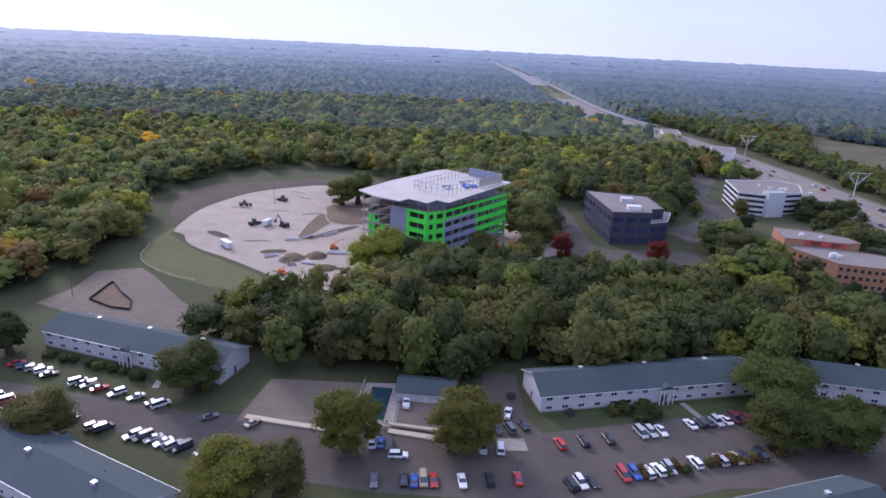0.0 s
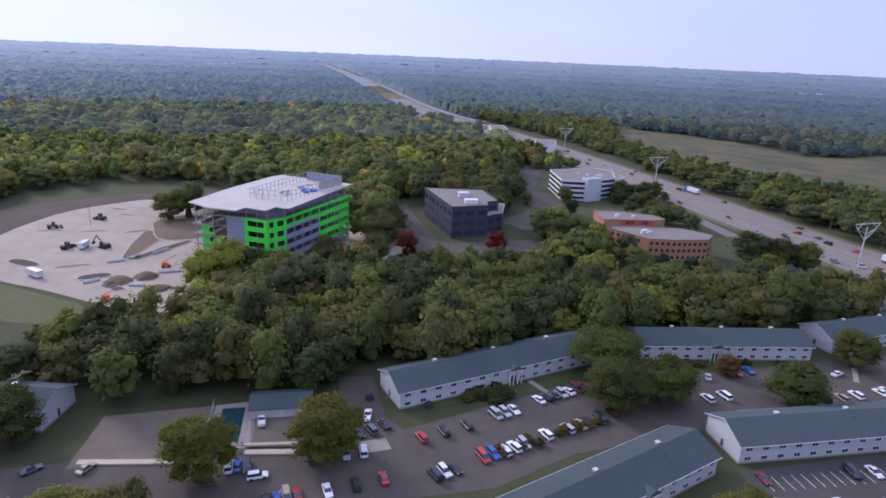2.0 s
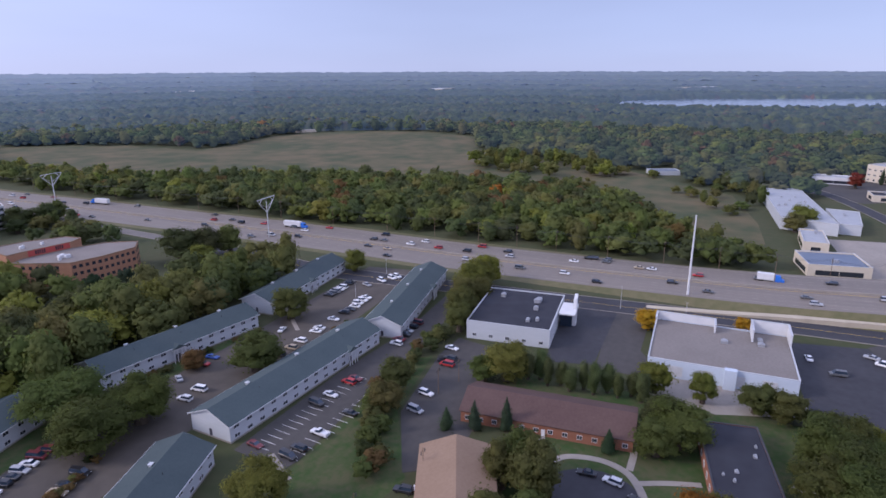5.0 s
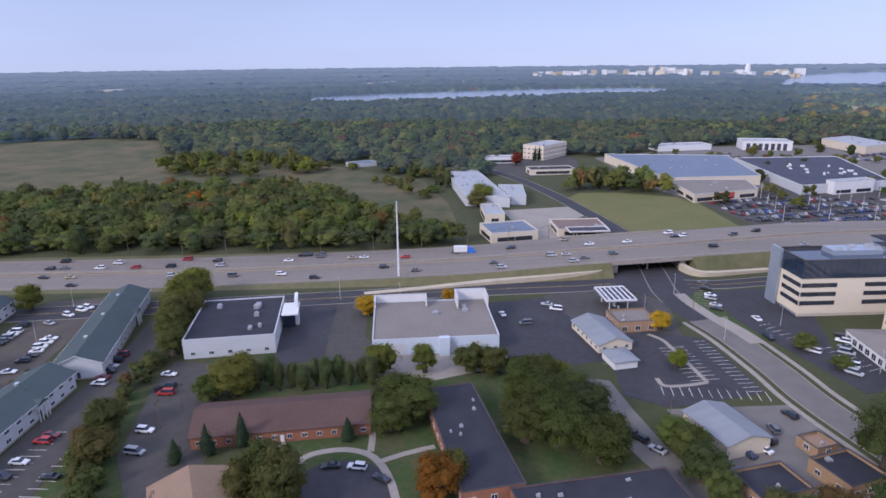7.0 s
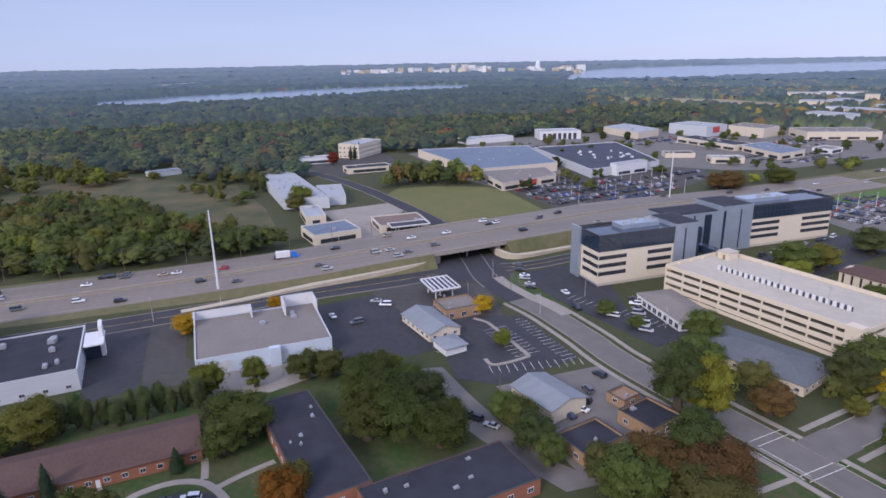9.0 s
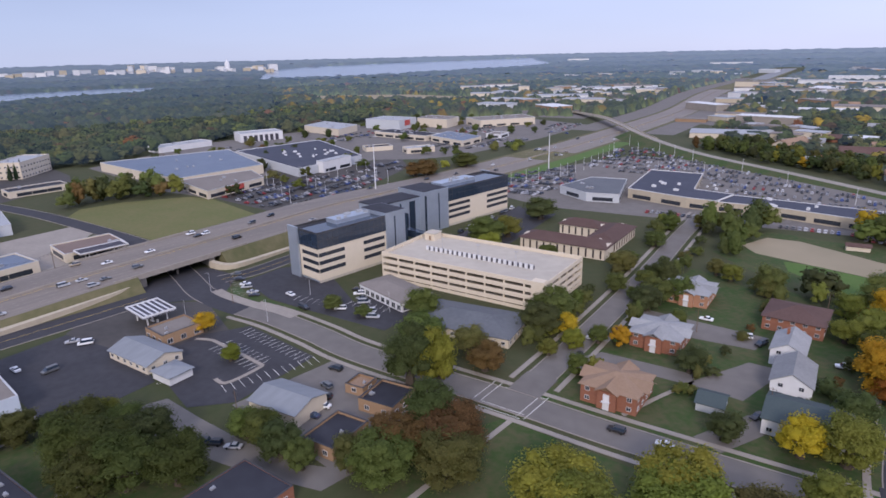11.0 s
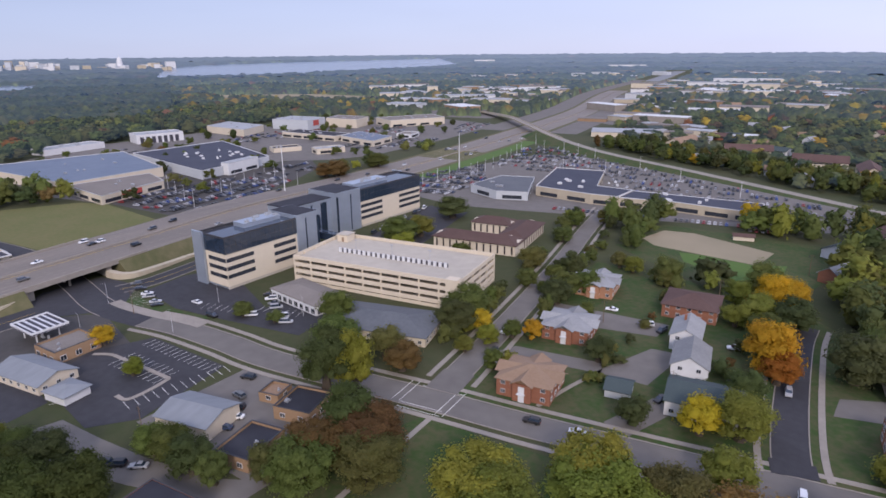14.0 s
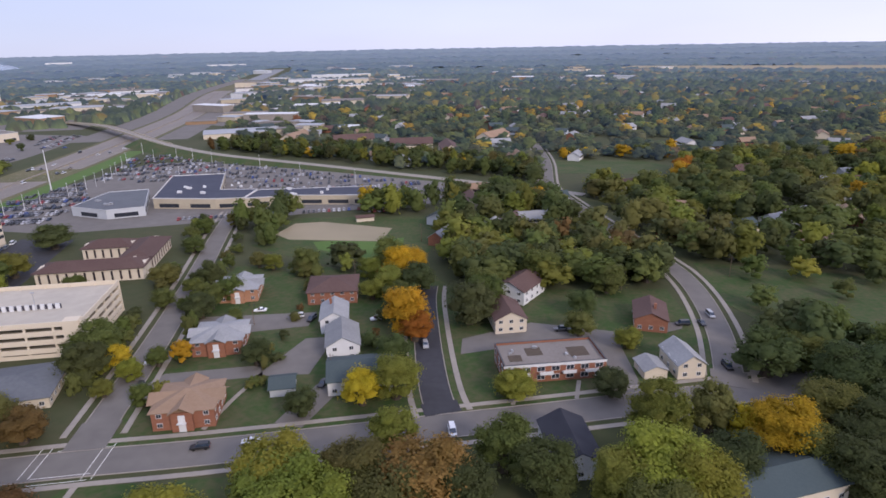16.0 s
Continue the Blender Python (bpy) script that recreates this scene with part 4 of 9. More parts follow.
TONES = {"green": (0.142, 0.166, 0.052), "dark": (0.100, 0.120, 0.049), "light": (0.215, 0.224, 0.052), "lime": (0.290, 0.295, 0.055), "yellow": (0.54, 0.39, 0.035),
         "gold": (0.53, 0.33, 0.028), "orange": (0.36, 0.15, 0.030), "red": (0.24, 0.055, 0.040), "brown": (0.190, 0.120, 0.052), "spruce": (0.060, 0.090, 0.052),
         "olive": (0.174, 0.168, 0.058), "rust": (0.270, 0.180, 0.055)}
WORDS = {"green": "green", "dark": "dark green", "light": "light green", "lime": "yellow-green", "yellow": "bright yellow", "gold": "golden yellow", "orange": "orange autumn",
         "red": "red autumn", "brown": "reddish brown autumn", "spruce": "dark bluish green", "olive": "olive green", "rust": "rusty golden autumn"}
STOCK = random.Random(5)


def tree(x, y, width, height, tone="green", kind="round", beside="", z=0.0, deep=1.0):
    crown, stem = prototype_meshes("near" if kind == "round" and width > 9 and math.hypot(x, y) < 190 else kind, STOCK.randrange(4))
    shape = {"round": "broad leafy tree", "tall": "slender leafy tree", "cone": "pointed conifer"}[kind]
    ob = thing("tree", (x, y, z), STOCK.uniform(0, 360), (WORDS[tone] + " " + shape + " " + beside).strip(), "tree")
    width, height = width * (1.4 if kind == "round" else 1.15), height * 1.2
    ob.scale = (width, width, height)
    c = part("crown", crown, "leaf", ob)
    part("trunk", stem, "bark", ob)
    j = deep * STOCK.uniform(0.95, 1.2)
    c.color = (*[v * j * STOCK.uniform(0.93, 1.07) for v in TONES[tone]], 1)
    return ob


def forest(name, label, poly, spacing, width, height, seed, palette, detail, thin=1.0, ragged=0.25, mat="canopy", deep=1.0, among_lots=False, free=False):
    """A wood as one mesh: trees with lumpy, leafy crowns on a jittered grid, outside the cleared outlines."""
    rng = np.random.default_rng(seed)
    poly = np.array(poly, float)
    (x0, y0), (x1, y1) = poly.min(0), poly.max(0)
    gx, gy = np.meshgrid(np.arange(x0, x1, spacing), np.arange(y0, y1, spacing))
    x = gx.ravel() + rng.uniform(-0.42, 0.42, gx.size) * spacing
    y = gy.ravel() + rng.uniform(-0.42, 0.42, gx.size) * spacing
    keep = inside(x, y, poly) & (rng.uniform(size=len(x)) < thin)
    for c in () if free else CLEAR:
        (a, b), (d, e) = c.min(0), c.max(0)
        near = (x > a) & (x < d) & (y > b) & (y < e)
        if among_lots and max(d - a, e - b) > 130:
            continue
        if near.any():
            idx = np.nonzero(near & keep)[0]
            keep[idx[inside(x[idx], y[idx], c)]] = False
    x, y = x[keep], y[keep]
    kinds = []
    for k in range(5):
        r = np.random.default_rng(seed * 7 + k)
        n, count, size = {4: (14, 620, 0.044), 3: (9, 220, 0.067), 2: (6, 66, 0.104)}[detail]
        v, f, nn = leaf_cloud(r, lobes_of(r, "round" if k < 4 else "tall", n if k < 4 else 4), count, size, {4: 0.74, 3: 0.80, 2: 0.86}[detail], 0.85, 0.14, 0.6)
        kinds.append((v * np.array([1, 1, 0.9]) + np.array([0, 0, 0.1]), (np.array([j for q in f for j in q], np.int32), np.array([len(q) for q in f], np.int32)), nn))
    V, N, loops, sizes, tones, k = [], [], [], [], [], 0
    names, odds = list(palette), np.array(list(palette.values()), float)
    pick = rng.choice(len(names), len(x), p=odds / odds.sum())
    for i in range(len(x)):
        v, f, nn = kinds[rng.integers(5)]
        a = rng.uniform(0, 2 * math.pi)
        w, h = width * rng.uniform(1 - ragged, 1 + ragged), height * rng.uniform(1 - ragged, 1 + ragged)
        ca, sa = math.cos(a), math.sin(a)
        zz = float(lift(math.hypot(x[i], y[i])))
        V.append(np.stack([x[i] + (v[:, 0] * ca - v[:, 1] * sa) * w, y[i] + (v[:, 0] * sa + v[:, 1] * ca) * w, v[:, 2] * h + zz], 1))
        N.append(np.stack([nn[:, 0] * ca - nn[:, 1] * sa, nn[:, 0] * sa + nn[:, 1] * ca, nn[:, 2]], 1))
        tone = np.array([*TONES[names[pick[i]]], 1.0]) * np.array([*(deep * rng.uniform(0.95, 1.4) * rng.uniform(0.93, 1.07, 3)), 1])
        tones.append(np.repeat(tone[None], len(v), 0))
        loops.append(f[0] + k)
        sizes.append(f[1])
        k += len(v)
    if not V:
        return None
    V, loops, sizes = np.concatenate(V), np.concatenate(loops), np.concatenate(sizes)
    me = bpy.data.meshes.new(name)
    me.vertices.add(len(V))
    me.vertices.foreach_set("co", V.astype(np.float32).ravel())
    me.loops.add(len(loops))
    me.loops.foreach_set("vertex_index", loops.astype(np.int32))
    me.polygons.add(len(sizes))
    me.polygons.foreach_set("loop_start", np.concatenate([[0], np.cumsum(sizes)[:-1]]).astype(np.int32))
    me.materials.append(M[mat])
    me.color_attributes.new("tone", "FLOAT_COLOR", "POINT").data.foreach_set("color", np.concatenate(tones).astype(np.float32).ravel())
    me.update(calc_edges=True)
    me.normals_split_custom_set_from_vertices(np.concatenate(N).tolist())
    return tagged(new(name, me), label, "wood", kind="stuff")


def canopy_sheet(name, label, r0, r1, dr, a0, a1, da, cell, crown, height, seed, mat, palette, dense=1.0, deep=1.0, closed=False):
    """Far woods seen from above as one sheet of crowns: a dome over every tree of a jittered grid, dropped where the land is open."""
    rng = np.random.default_rng(seed)
    jx, jy, hh, keep = (rng.random((256, 256)) for _ in range(4))
    names, odds = list(palette), np.array(list(palette.values()), float)
    tone_of = rng.choice(len(names), (256, 256), p=odds / odds.sum())
    tones = np.array([TONES[n] for n in names])
    r, a = np.meshgrid(np.arange(r0, r1, dr), np.radians(np.arange(a0, a1, da)), indexing="ij")
    x, y = (r * np.sin(a)).ravel(), (r * np.cos(a)).ravel()
    x, y = x + rng.uniform(-0.3, 0.3, x.size) * dr, y + rng.uniform(-0.3, 0.3, x.size) * dr
    open_land = np.zeros(x.size, bool)
    for c in CLEAR:
        (p, q), (u, v) = c.min(0), c.max(0)
        near = np.nonzero((x > p) & (x < u) & (y > q) & (y < v))[0]
        if len(near):
            open_land[near[inside(x[near], y[near], c)]] = True
    ix, iy = np.floor(x / cell).astype(int), np.floor(y / cell).astype(int)
    top, tone = np.full(x.size, -3.0), np.zeros((x.size, 3)) + tones[0]
    for dx in (-1, 0, 1):
        for dy in (-1, 0, 1):
            i, j = (ix + dx) % 256, (iy + dy) % 256
            cx, cy = (ix + dx + 0.15 + 0.7 * jx[i, j]) * cell, (iy + dy + 0.15 + 0.7 * jy[i, j]) * cell
            d = np.hypot(x - cx, y - cy) / (crown * (0.75 + 0.5 * hh[i, j]))
            h = np.where((d < 1) & (keep[i, j] < dense), height * (0.7 + 0.5 * hh[j, i]) * (0.12 + 0.88 * np.sqrt(np.clip(1 - d * d, 0, 1))), -3.0)
            better = h > top
            top = np.where(better, h, top)
            # tones darkened in place of the self-shadow that a smooth sheet lacks
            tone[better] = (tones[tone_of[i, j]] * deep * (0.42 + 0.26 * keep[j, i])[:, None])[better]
    top[open_land] = -3.0
    if closed:
        top[:r.shape[1]] = -3.0
    top = np.where(top > 0, np.maximum(top + rng.uniform(-2.0, 2.0, x.size), 0.6), top)
    tone = tone * rng.uniform(0.8, 1.2, (x.size, 1))
    n, m = r.shape
    z = top + lift(np.hypot(x, y))
    k = np.arange(n * m).reshape(n, m)
    quads = np.stack([k[:-1, :-1], k[:-1, 1:], k[1:, 1:], k[1:, :-1]], -1).reshape(-1, 4)[:, ::-1]
    quads = quads[(top[quads] > 0).any(1)]
    used, flat = np.unique(quads, return_inverse=True)
    flat = flat.reshape(-1)
    me = bpy.data.meshes.new(name)
    me.vertices.add(len(used))
    me.vertices.foreach_set("co", np.stack([x, y, z], 1)[used].astype(np.float32).ravel())
    me.loops.add(len(flat))
    me.loops.foreach_set("vertex_index", flat.astype(np.int32))
    me.polygons.add(len(quads))
    me.polygons.foreach_set("loop_start", np.arange(0, len(flat), 4, dtype=np.int32))
    me.materials.append(M[mat])
    me.color_attributes.new("tone", "FLOAT_COLOR", "POINT").data.foreach_set("color", np.concatenate([tone[used], np.ones((len(used), 1))], 1).astype(np.float32).ravel())
    me.update(calc_edges=True)
    return tagged(new(name, me), label, "wood", kind="stuff")


# ---- buildings ----
SHARED = {}


def shared(key, make):
    if key not in SHARED:
        SHARED[key] = make()
    return SHARED[key]


def window_row(parent, xs, y, z, w, h, out=-1, turn=0.0, frame_mat="white", pane_mat="glass", name="window"):
    """Windows with a frame and a pane, on a wall along x at y; out: which way the wall faces."""
    fr = shared(("frame", w, h, frame_mat), lambda: Solid().box(-w / 2, w / 2, -0.06, 0.06, 0, 0.09).box(-w / 2, w / 2, -0.06, 0.06, h - 0.09, h)
                .box(-w / 2, -w / 2 + 0.09, -0.06, 0.06, 0.09, h - 0.09).box(w / 2 - 0.09, w / 2, -0.06, 0.06, 0.09, h - 0.09)
                .box(-0.04, 0.04, -0.06, 0.06, 0.09, h - 0.09).mesh("window", frame_mat))
    pn = shared(("pane", w, h, pane_mat), lambda: Solid().box(-w / 2 + 0.09, w / 2 - 0.09, -0.02, 0.02, 0.09, h - 0.09).mesh("pane", pane_mat))
    for x in xs:
        ob = part(name, fr, None, parent, at=(x, y + out * 0.05, z))
        part("pane", pn, None, ob)


def window_col(parent, x, ys, z, w, h, out=1, frame_mat="white", pane_mat="glass"):
    """The same on a wall along y at x."""
    window_row(parent, [], 0, 0, w, h, frame_mat=frame_mat, pane_mat=pane_mat)
    fr = shared(("frame", w, h, frame_mat), lambda: None)
    if fr is None:
        SHARED.pop(("frame", w, h, frame_mat))
        return
    for y in ys:
        ob = part("window", fr, None, parent, at=(x + out * 0.05, y, z), turn=math.pi / 2)
        part("pane", SHARED["pane", w, h, pane_mat], None, ob)


def gable_roof(length, width, eave, ridge, over=0.5, thick=0.18):
    """Two sloping slabs."""
    s = Solid()
    a, b = length / 2 + over, width / 2 + over
    drop = (ridge - eave) * over / (width / 2)
    for m in (-1, 1):
        p = [(-a, m * b, eave - drop), (a, m * b, eave - drop), (a, 0, ridge), (-a, 0, ridge)]
        q = [(x, y, z + thick) for x, y, z in p]
        s.add(p + q, [(0, 1, 2, 3), (7, 6, 5, 4), (0, 4, 5, 1), (1, 5, 6, 2), (2, 6, 7, 3), (3, 7, 4, 0)])
    return s


def gable_walls(length, width, eave, ridge):
    s = Solid()
    l, w = length / 2, width / 2
    v = [(-l, -w, 0), (l, -w, 0), (l, w, 0), (-l, w, 0), (-l, -w, eave), (l, -w, eave), (l, w, eave), (-l, w, eave), (-l, 0, ridge - 0.05), (l, 0, ridge - 0.05)]
    return s.add(v, [(0, 3, 2, 1), (0, 1, 5, 4), (2, 3, 7, 6), (1, 2, 6, 9, 5), (3, 0, 4, 8, 7), (4, 5, 9, 8), (6, 7, 8, 9)])


def hip_roof(length, width, eave, ridge, over=0.6, thick=0.2):
    a, b = length / 2 + over, width / 2 + over
    k = max(a - b, 0.3)
    v = [(-a, -b, eave), (a, -b, eave), (a, b, eave), (-a, b, eave), (-k, 0, ridge), (k, 0, ridge)]
    low = [(x, y, z - thick) for x, y, z in v[:4]]
    return Solid().add(v + low, [(0, 1, 5, 4), (1, 2, 5), (2, 3, 4, 5), (3, 0, 4), (0, 6, 7, 1), (1, 7, 8, 2), (2, 8, 9, 3), (3, 9, 6, 0), (9, 8, 7, 6)])


def faces(x, y, degrees):
    """Which long side and which end of a building at x, y look towards the middle of the place."""
    c, s = math.cos(radians(degrees)), math.sin(radians(degrees))
    return (-1 if s * x - c * y < 0 else 1), (-1 if c * x + s * y > 0 else 1)


def spot(x, y, degrees, length, width, margin=3.0):
    CLEAR.append(np.array(box_outline(x, y, degrees, length + 2 * margin, width + 2 * margin)))


def apartment_block(x, y, degrees, length, width=14.5, entry=0.0, front=-1):
    """A long two-storey block with pale siding and a low gable roof. front: which long side bears the porch."""
    spot(x, y, degrees, length, width, 2.5)
    ob = thing("apartment_block", (x, y), degrees, "long two-storey apartment block with pale siding and blue-grey shingle roof", "apartment building", "apartment blocks")
    eave, ridge, w = 5.5, 8.5, width / 2
    part("wall", gable_walls(length, width, eave, ridge), "siding", ob)
    part("roof", gable_roof(length, width, eave, ridge, 0.6), "shingle", ob, "blue-grey shingle gable roof")
    part("foundation", Solid().box(-length / 2 - 0.05, length / 2 + 0.05, -w - 0.05, w + 0.05, 0, 0.5), "concrete", ob)
    for m in (-1, 1):
        part("fascia", Solid().box(-length / 2 - 0.62, length / 2 + 0.62, m * (w + 0.62) - 0.06, m * (w + 0.62) + 0.06, 5.05, 5.34), "white", ob)
        part("gutter", Solid().box(-length / 2 - 0.6, length / 2 + 0.6, m * (w + 0.74) - 0.06, m * (w + 0.74) + 0.06, 5.2, 5.32), "galvanised", ob)
    n = int(length // 4.6)
    for m in (-1,):
        for z in (0.95, 3.65):
            xs = [-length / 2 + (i + 0.5) * length / n for i in range(n)]
            window_row(ob, [q for q in xs if not (m == front and abs(q - entry) < 3.2)], m * w, z, 1.9, 1.15, m)
    for m in (-1, 1):
        part("gable_vent", Solid().box(m * length / 2 - 0.04, m * length / 2 + 0.04, -0.4, 0.4, 6.6, 7.3), "galvanised", ob)
        part("end_door", Solid().box(m * length / 2 - 0.05, m * length / 2 + 0.05, -0.5, 0.5, 0.5, 2.55), "dark_clad", ob)
        part("bargeboard", Solid().add([(m * (length / 2 + 0.63), -w - 0.6, 5.15), (m * (length / 2 + 0.63), 0, 8.4), (m * (length / 2 + 0.63), w + 0.6, 5.15),
                                        (m * (length / 2 + 0.63), w + 0.6, 5.4), (m * (length / 2 + 0.63), 0, 8.68), (m * (length / 2 + 0.63), -w - 0.6, 5.4)],
                                       [(0, 1, 4, 5), (1, 2, 3, 4)]), "white", ob)
    # porch with columns and a small gable
    y0 = front * (w + 1.5)
    porch = part("porch", Solid().box(entry - 2.4, entry + 2.4, min(front * w, y0), max(front * w, y0), 4.6, 4.95), "white", ob, "white columned entrance porch")
    for k in (-2.1, -0.8, 0.8, 2.1):
        part("column", Solid().rod((entry + k, y0 - front * 0.2, 0), (entry + k, y0 - front * 0.2, 4.6), 0.16, n=8), "white", porch)
    top = Solid().add([(entry - 2.7, y0, 4.95), (entry + 2.7, y0, 4.95), (entry, y0, 6.3), (entry - 2.7, front * (w - 1.8), 4.95), (entry + 2.7, front * (w - 1.8), 4.95),
                       (entry, front * (w - 3.2), 6.3)], [(0, 1, 2), (0, 2, 5, 3), (1, 4, 5, 2)])
    part("porch_roof", top, "shingle", porch)
    part("door", Solid().box(entry - 0.9, entry + 0.9, front * w - 0.05, front * w + 0.05, 0.2, 2.5), "dark_clad", porch)
    for k in range(-1, 2):
        vent = part("roof_vent", Solid().box(-0.5, 0.5, -0.4, 0.4, -0.4, 0.55).box(-0.62, 0.62, -0.52, 0.52, 0.55, 0.7), "galvanised", ob,
                    at=(k * length * 0.3 + 1.3, -front * 1.2, 8.1))
    for k in range(1, 7, 2):
        part("vent_pipe", Solid().rod((0, 0, -0.3), (0, 0, 0.6), 0.09, n=6), "dark_metal", ob, at=((k - 3) * length * 0.14 + 0.7, front * 2.6, 7.5))
    return ob


APARTMENTS = [(-100.5, 166.4, -13, 64, 0.0, -1), (44.6 + 6, 168.4, 16.7, 68, 4.0, -1), (134.6, 176.2, -7.1, 60, -4.0, -1), (203.8, 179.8, 7.3, 60, 0.0, -1),
              (137.1, 123.6, -0.6, 70.6, 18.0, -1), (210.4, 125.7, 13.1, 67.6, 10.0, -1), (58, 107.2, 22, 70, 10.0, -1), (-94.6, 108.9, -22, 71, 0.0, 1)]
for row in APARTMENTS:
    apartment_block(row[0], row[1], row[2], row[3], 14.5, row[4], row[5])


def roof_units(parent, length, width, z, n, seed, mat="steel", size=1.0):
    rng = random.Random(seed)
    for _ in range(n):
        a, b, h = size * rng.uniform(1.2, 3.4), size * rng.uniform(1.0, 2.2), size * rng.uniform(0.7, 1.5)
        s = Solid().box(-a / 2, a / 2, -b / 2, b / 2, 0, h)
        s.box(-a / 2 + 0.15, a / 2 - 0.15, -b / 2 + 0.15, b / 2 - 0.15, h, h + 0.12)
        s.rod((a * 0.2, 0, h), (a * 0.2, 0, h + 0.3), b * 0.3, n=10)
        part("roof_unit", s, mat, parent, at=(rng.uniform(-0.4, 0.4) * length, rng.uniform(-0.35, 0.35) * width, z))


def flat_building(name, x, y, degrees, length, width, height, wall, roof, label, category="building", parapet=0.7, bands=(), doors=0, units=4, windows=(), seed=1, group=""):
    """A flat-roofed block: walls with a parapet round a sunk roof. bands: (z0, z1, material, inset ends) glazing; windows: (z, w, h, gap)."""
    spot(x, y, degrees, length, width)
    ob = thing(name, (x, y), degrees, label, category, group)
    l, w = length / 2, width / 2
    t = 0.35
    part("wall", Solid().box(-l, l, -w, -w + t, 0, height), wall, ob)
    part("wall", Solid().box(-l, l, w - t, w, 0, height), wall, ob)
    part("wall", Solid().box(-l, -l + t, -w + t, w - t, 0, height), wall, ob)
    part("wall", Solid().box(l - t, l, -w + t, w - t, 0, height), wall, ob)
    part("roof", Solid().box(-l + t, l - t, -w + t, w - t, height - parapet - 0.3, height - parapet), roof, ob)
    part("coping", Solid().box(-l - 0.06, l + 0.06, -w - 0.06, -w + t + 0.04, height, height + 0.08).box(-l - 0.06, l + 0.06, w - t - 0.04, w + 0.06, height, height + 0.08)
         .box(-l - 0.06, -l + t + 0.04, -w + t + 0.04, w - t - 0.04, height, height + 0.08).box(l - t - 0.04, l + 0.06, -w + t + 0.04, w - t - 0.04, height, height + 0.08),
         "white" if wall == "white" else ("dark_metal" if "brick" in wall or wall == "dark_clad" else "galvanised"), ob)
    for z0, z1, mat, end in bands:
        for m in (-1, 1):
            n = max(1, int((length - 2 * end) // 9))
            for i in range(n):
                a = -l + end + i * (length - 2 * end) / n
                part("window_band", Solid().box(a + 0.12, a + (length - 2 * end) / n - 0.12, m * w - 0.05, m * w + 0.05, z0, z1), mat, ob)
            n = max(1, int((width - 2 * end) // 9))
            for i in range(n):
                a = -w + end + i * (width - 2 * end) / n
                part("window_band", Solid().box(m * l - 0.05, m * l + 0.05, a + 0.12, a + (width - 2 * end) / n - 0.12, z0, z1), mat, ob)
    side, end = faces(x, y, degrees)
    for z, ww, hh, gap in windows:
        n = max(1, int(length // gap))
        for m in (side,):
            window_row(ob, [-l + (i + 0.5) * length / n for i in range(n)], m * w, z, ww, hh, m)
        n = max(1, int(width // gap))
        for m in (end,):
            window_col(ob, m * l, [-w + (i + 0.5) * width / n for i in range(n)], z, ww, hh, m)
    roof_units(ob, length, width, height - parapet, units, seed, size=0.45 if "brick" in wall else 1.0)
    return ob


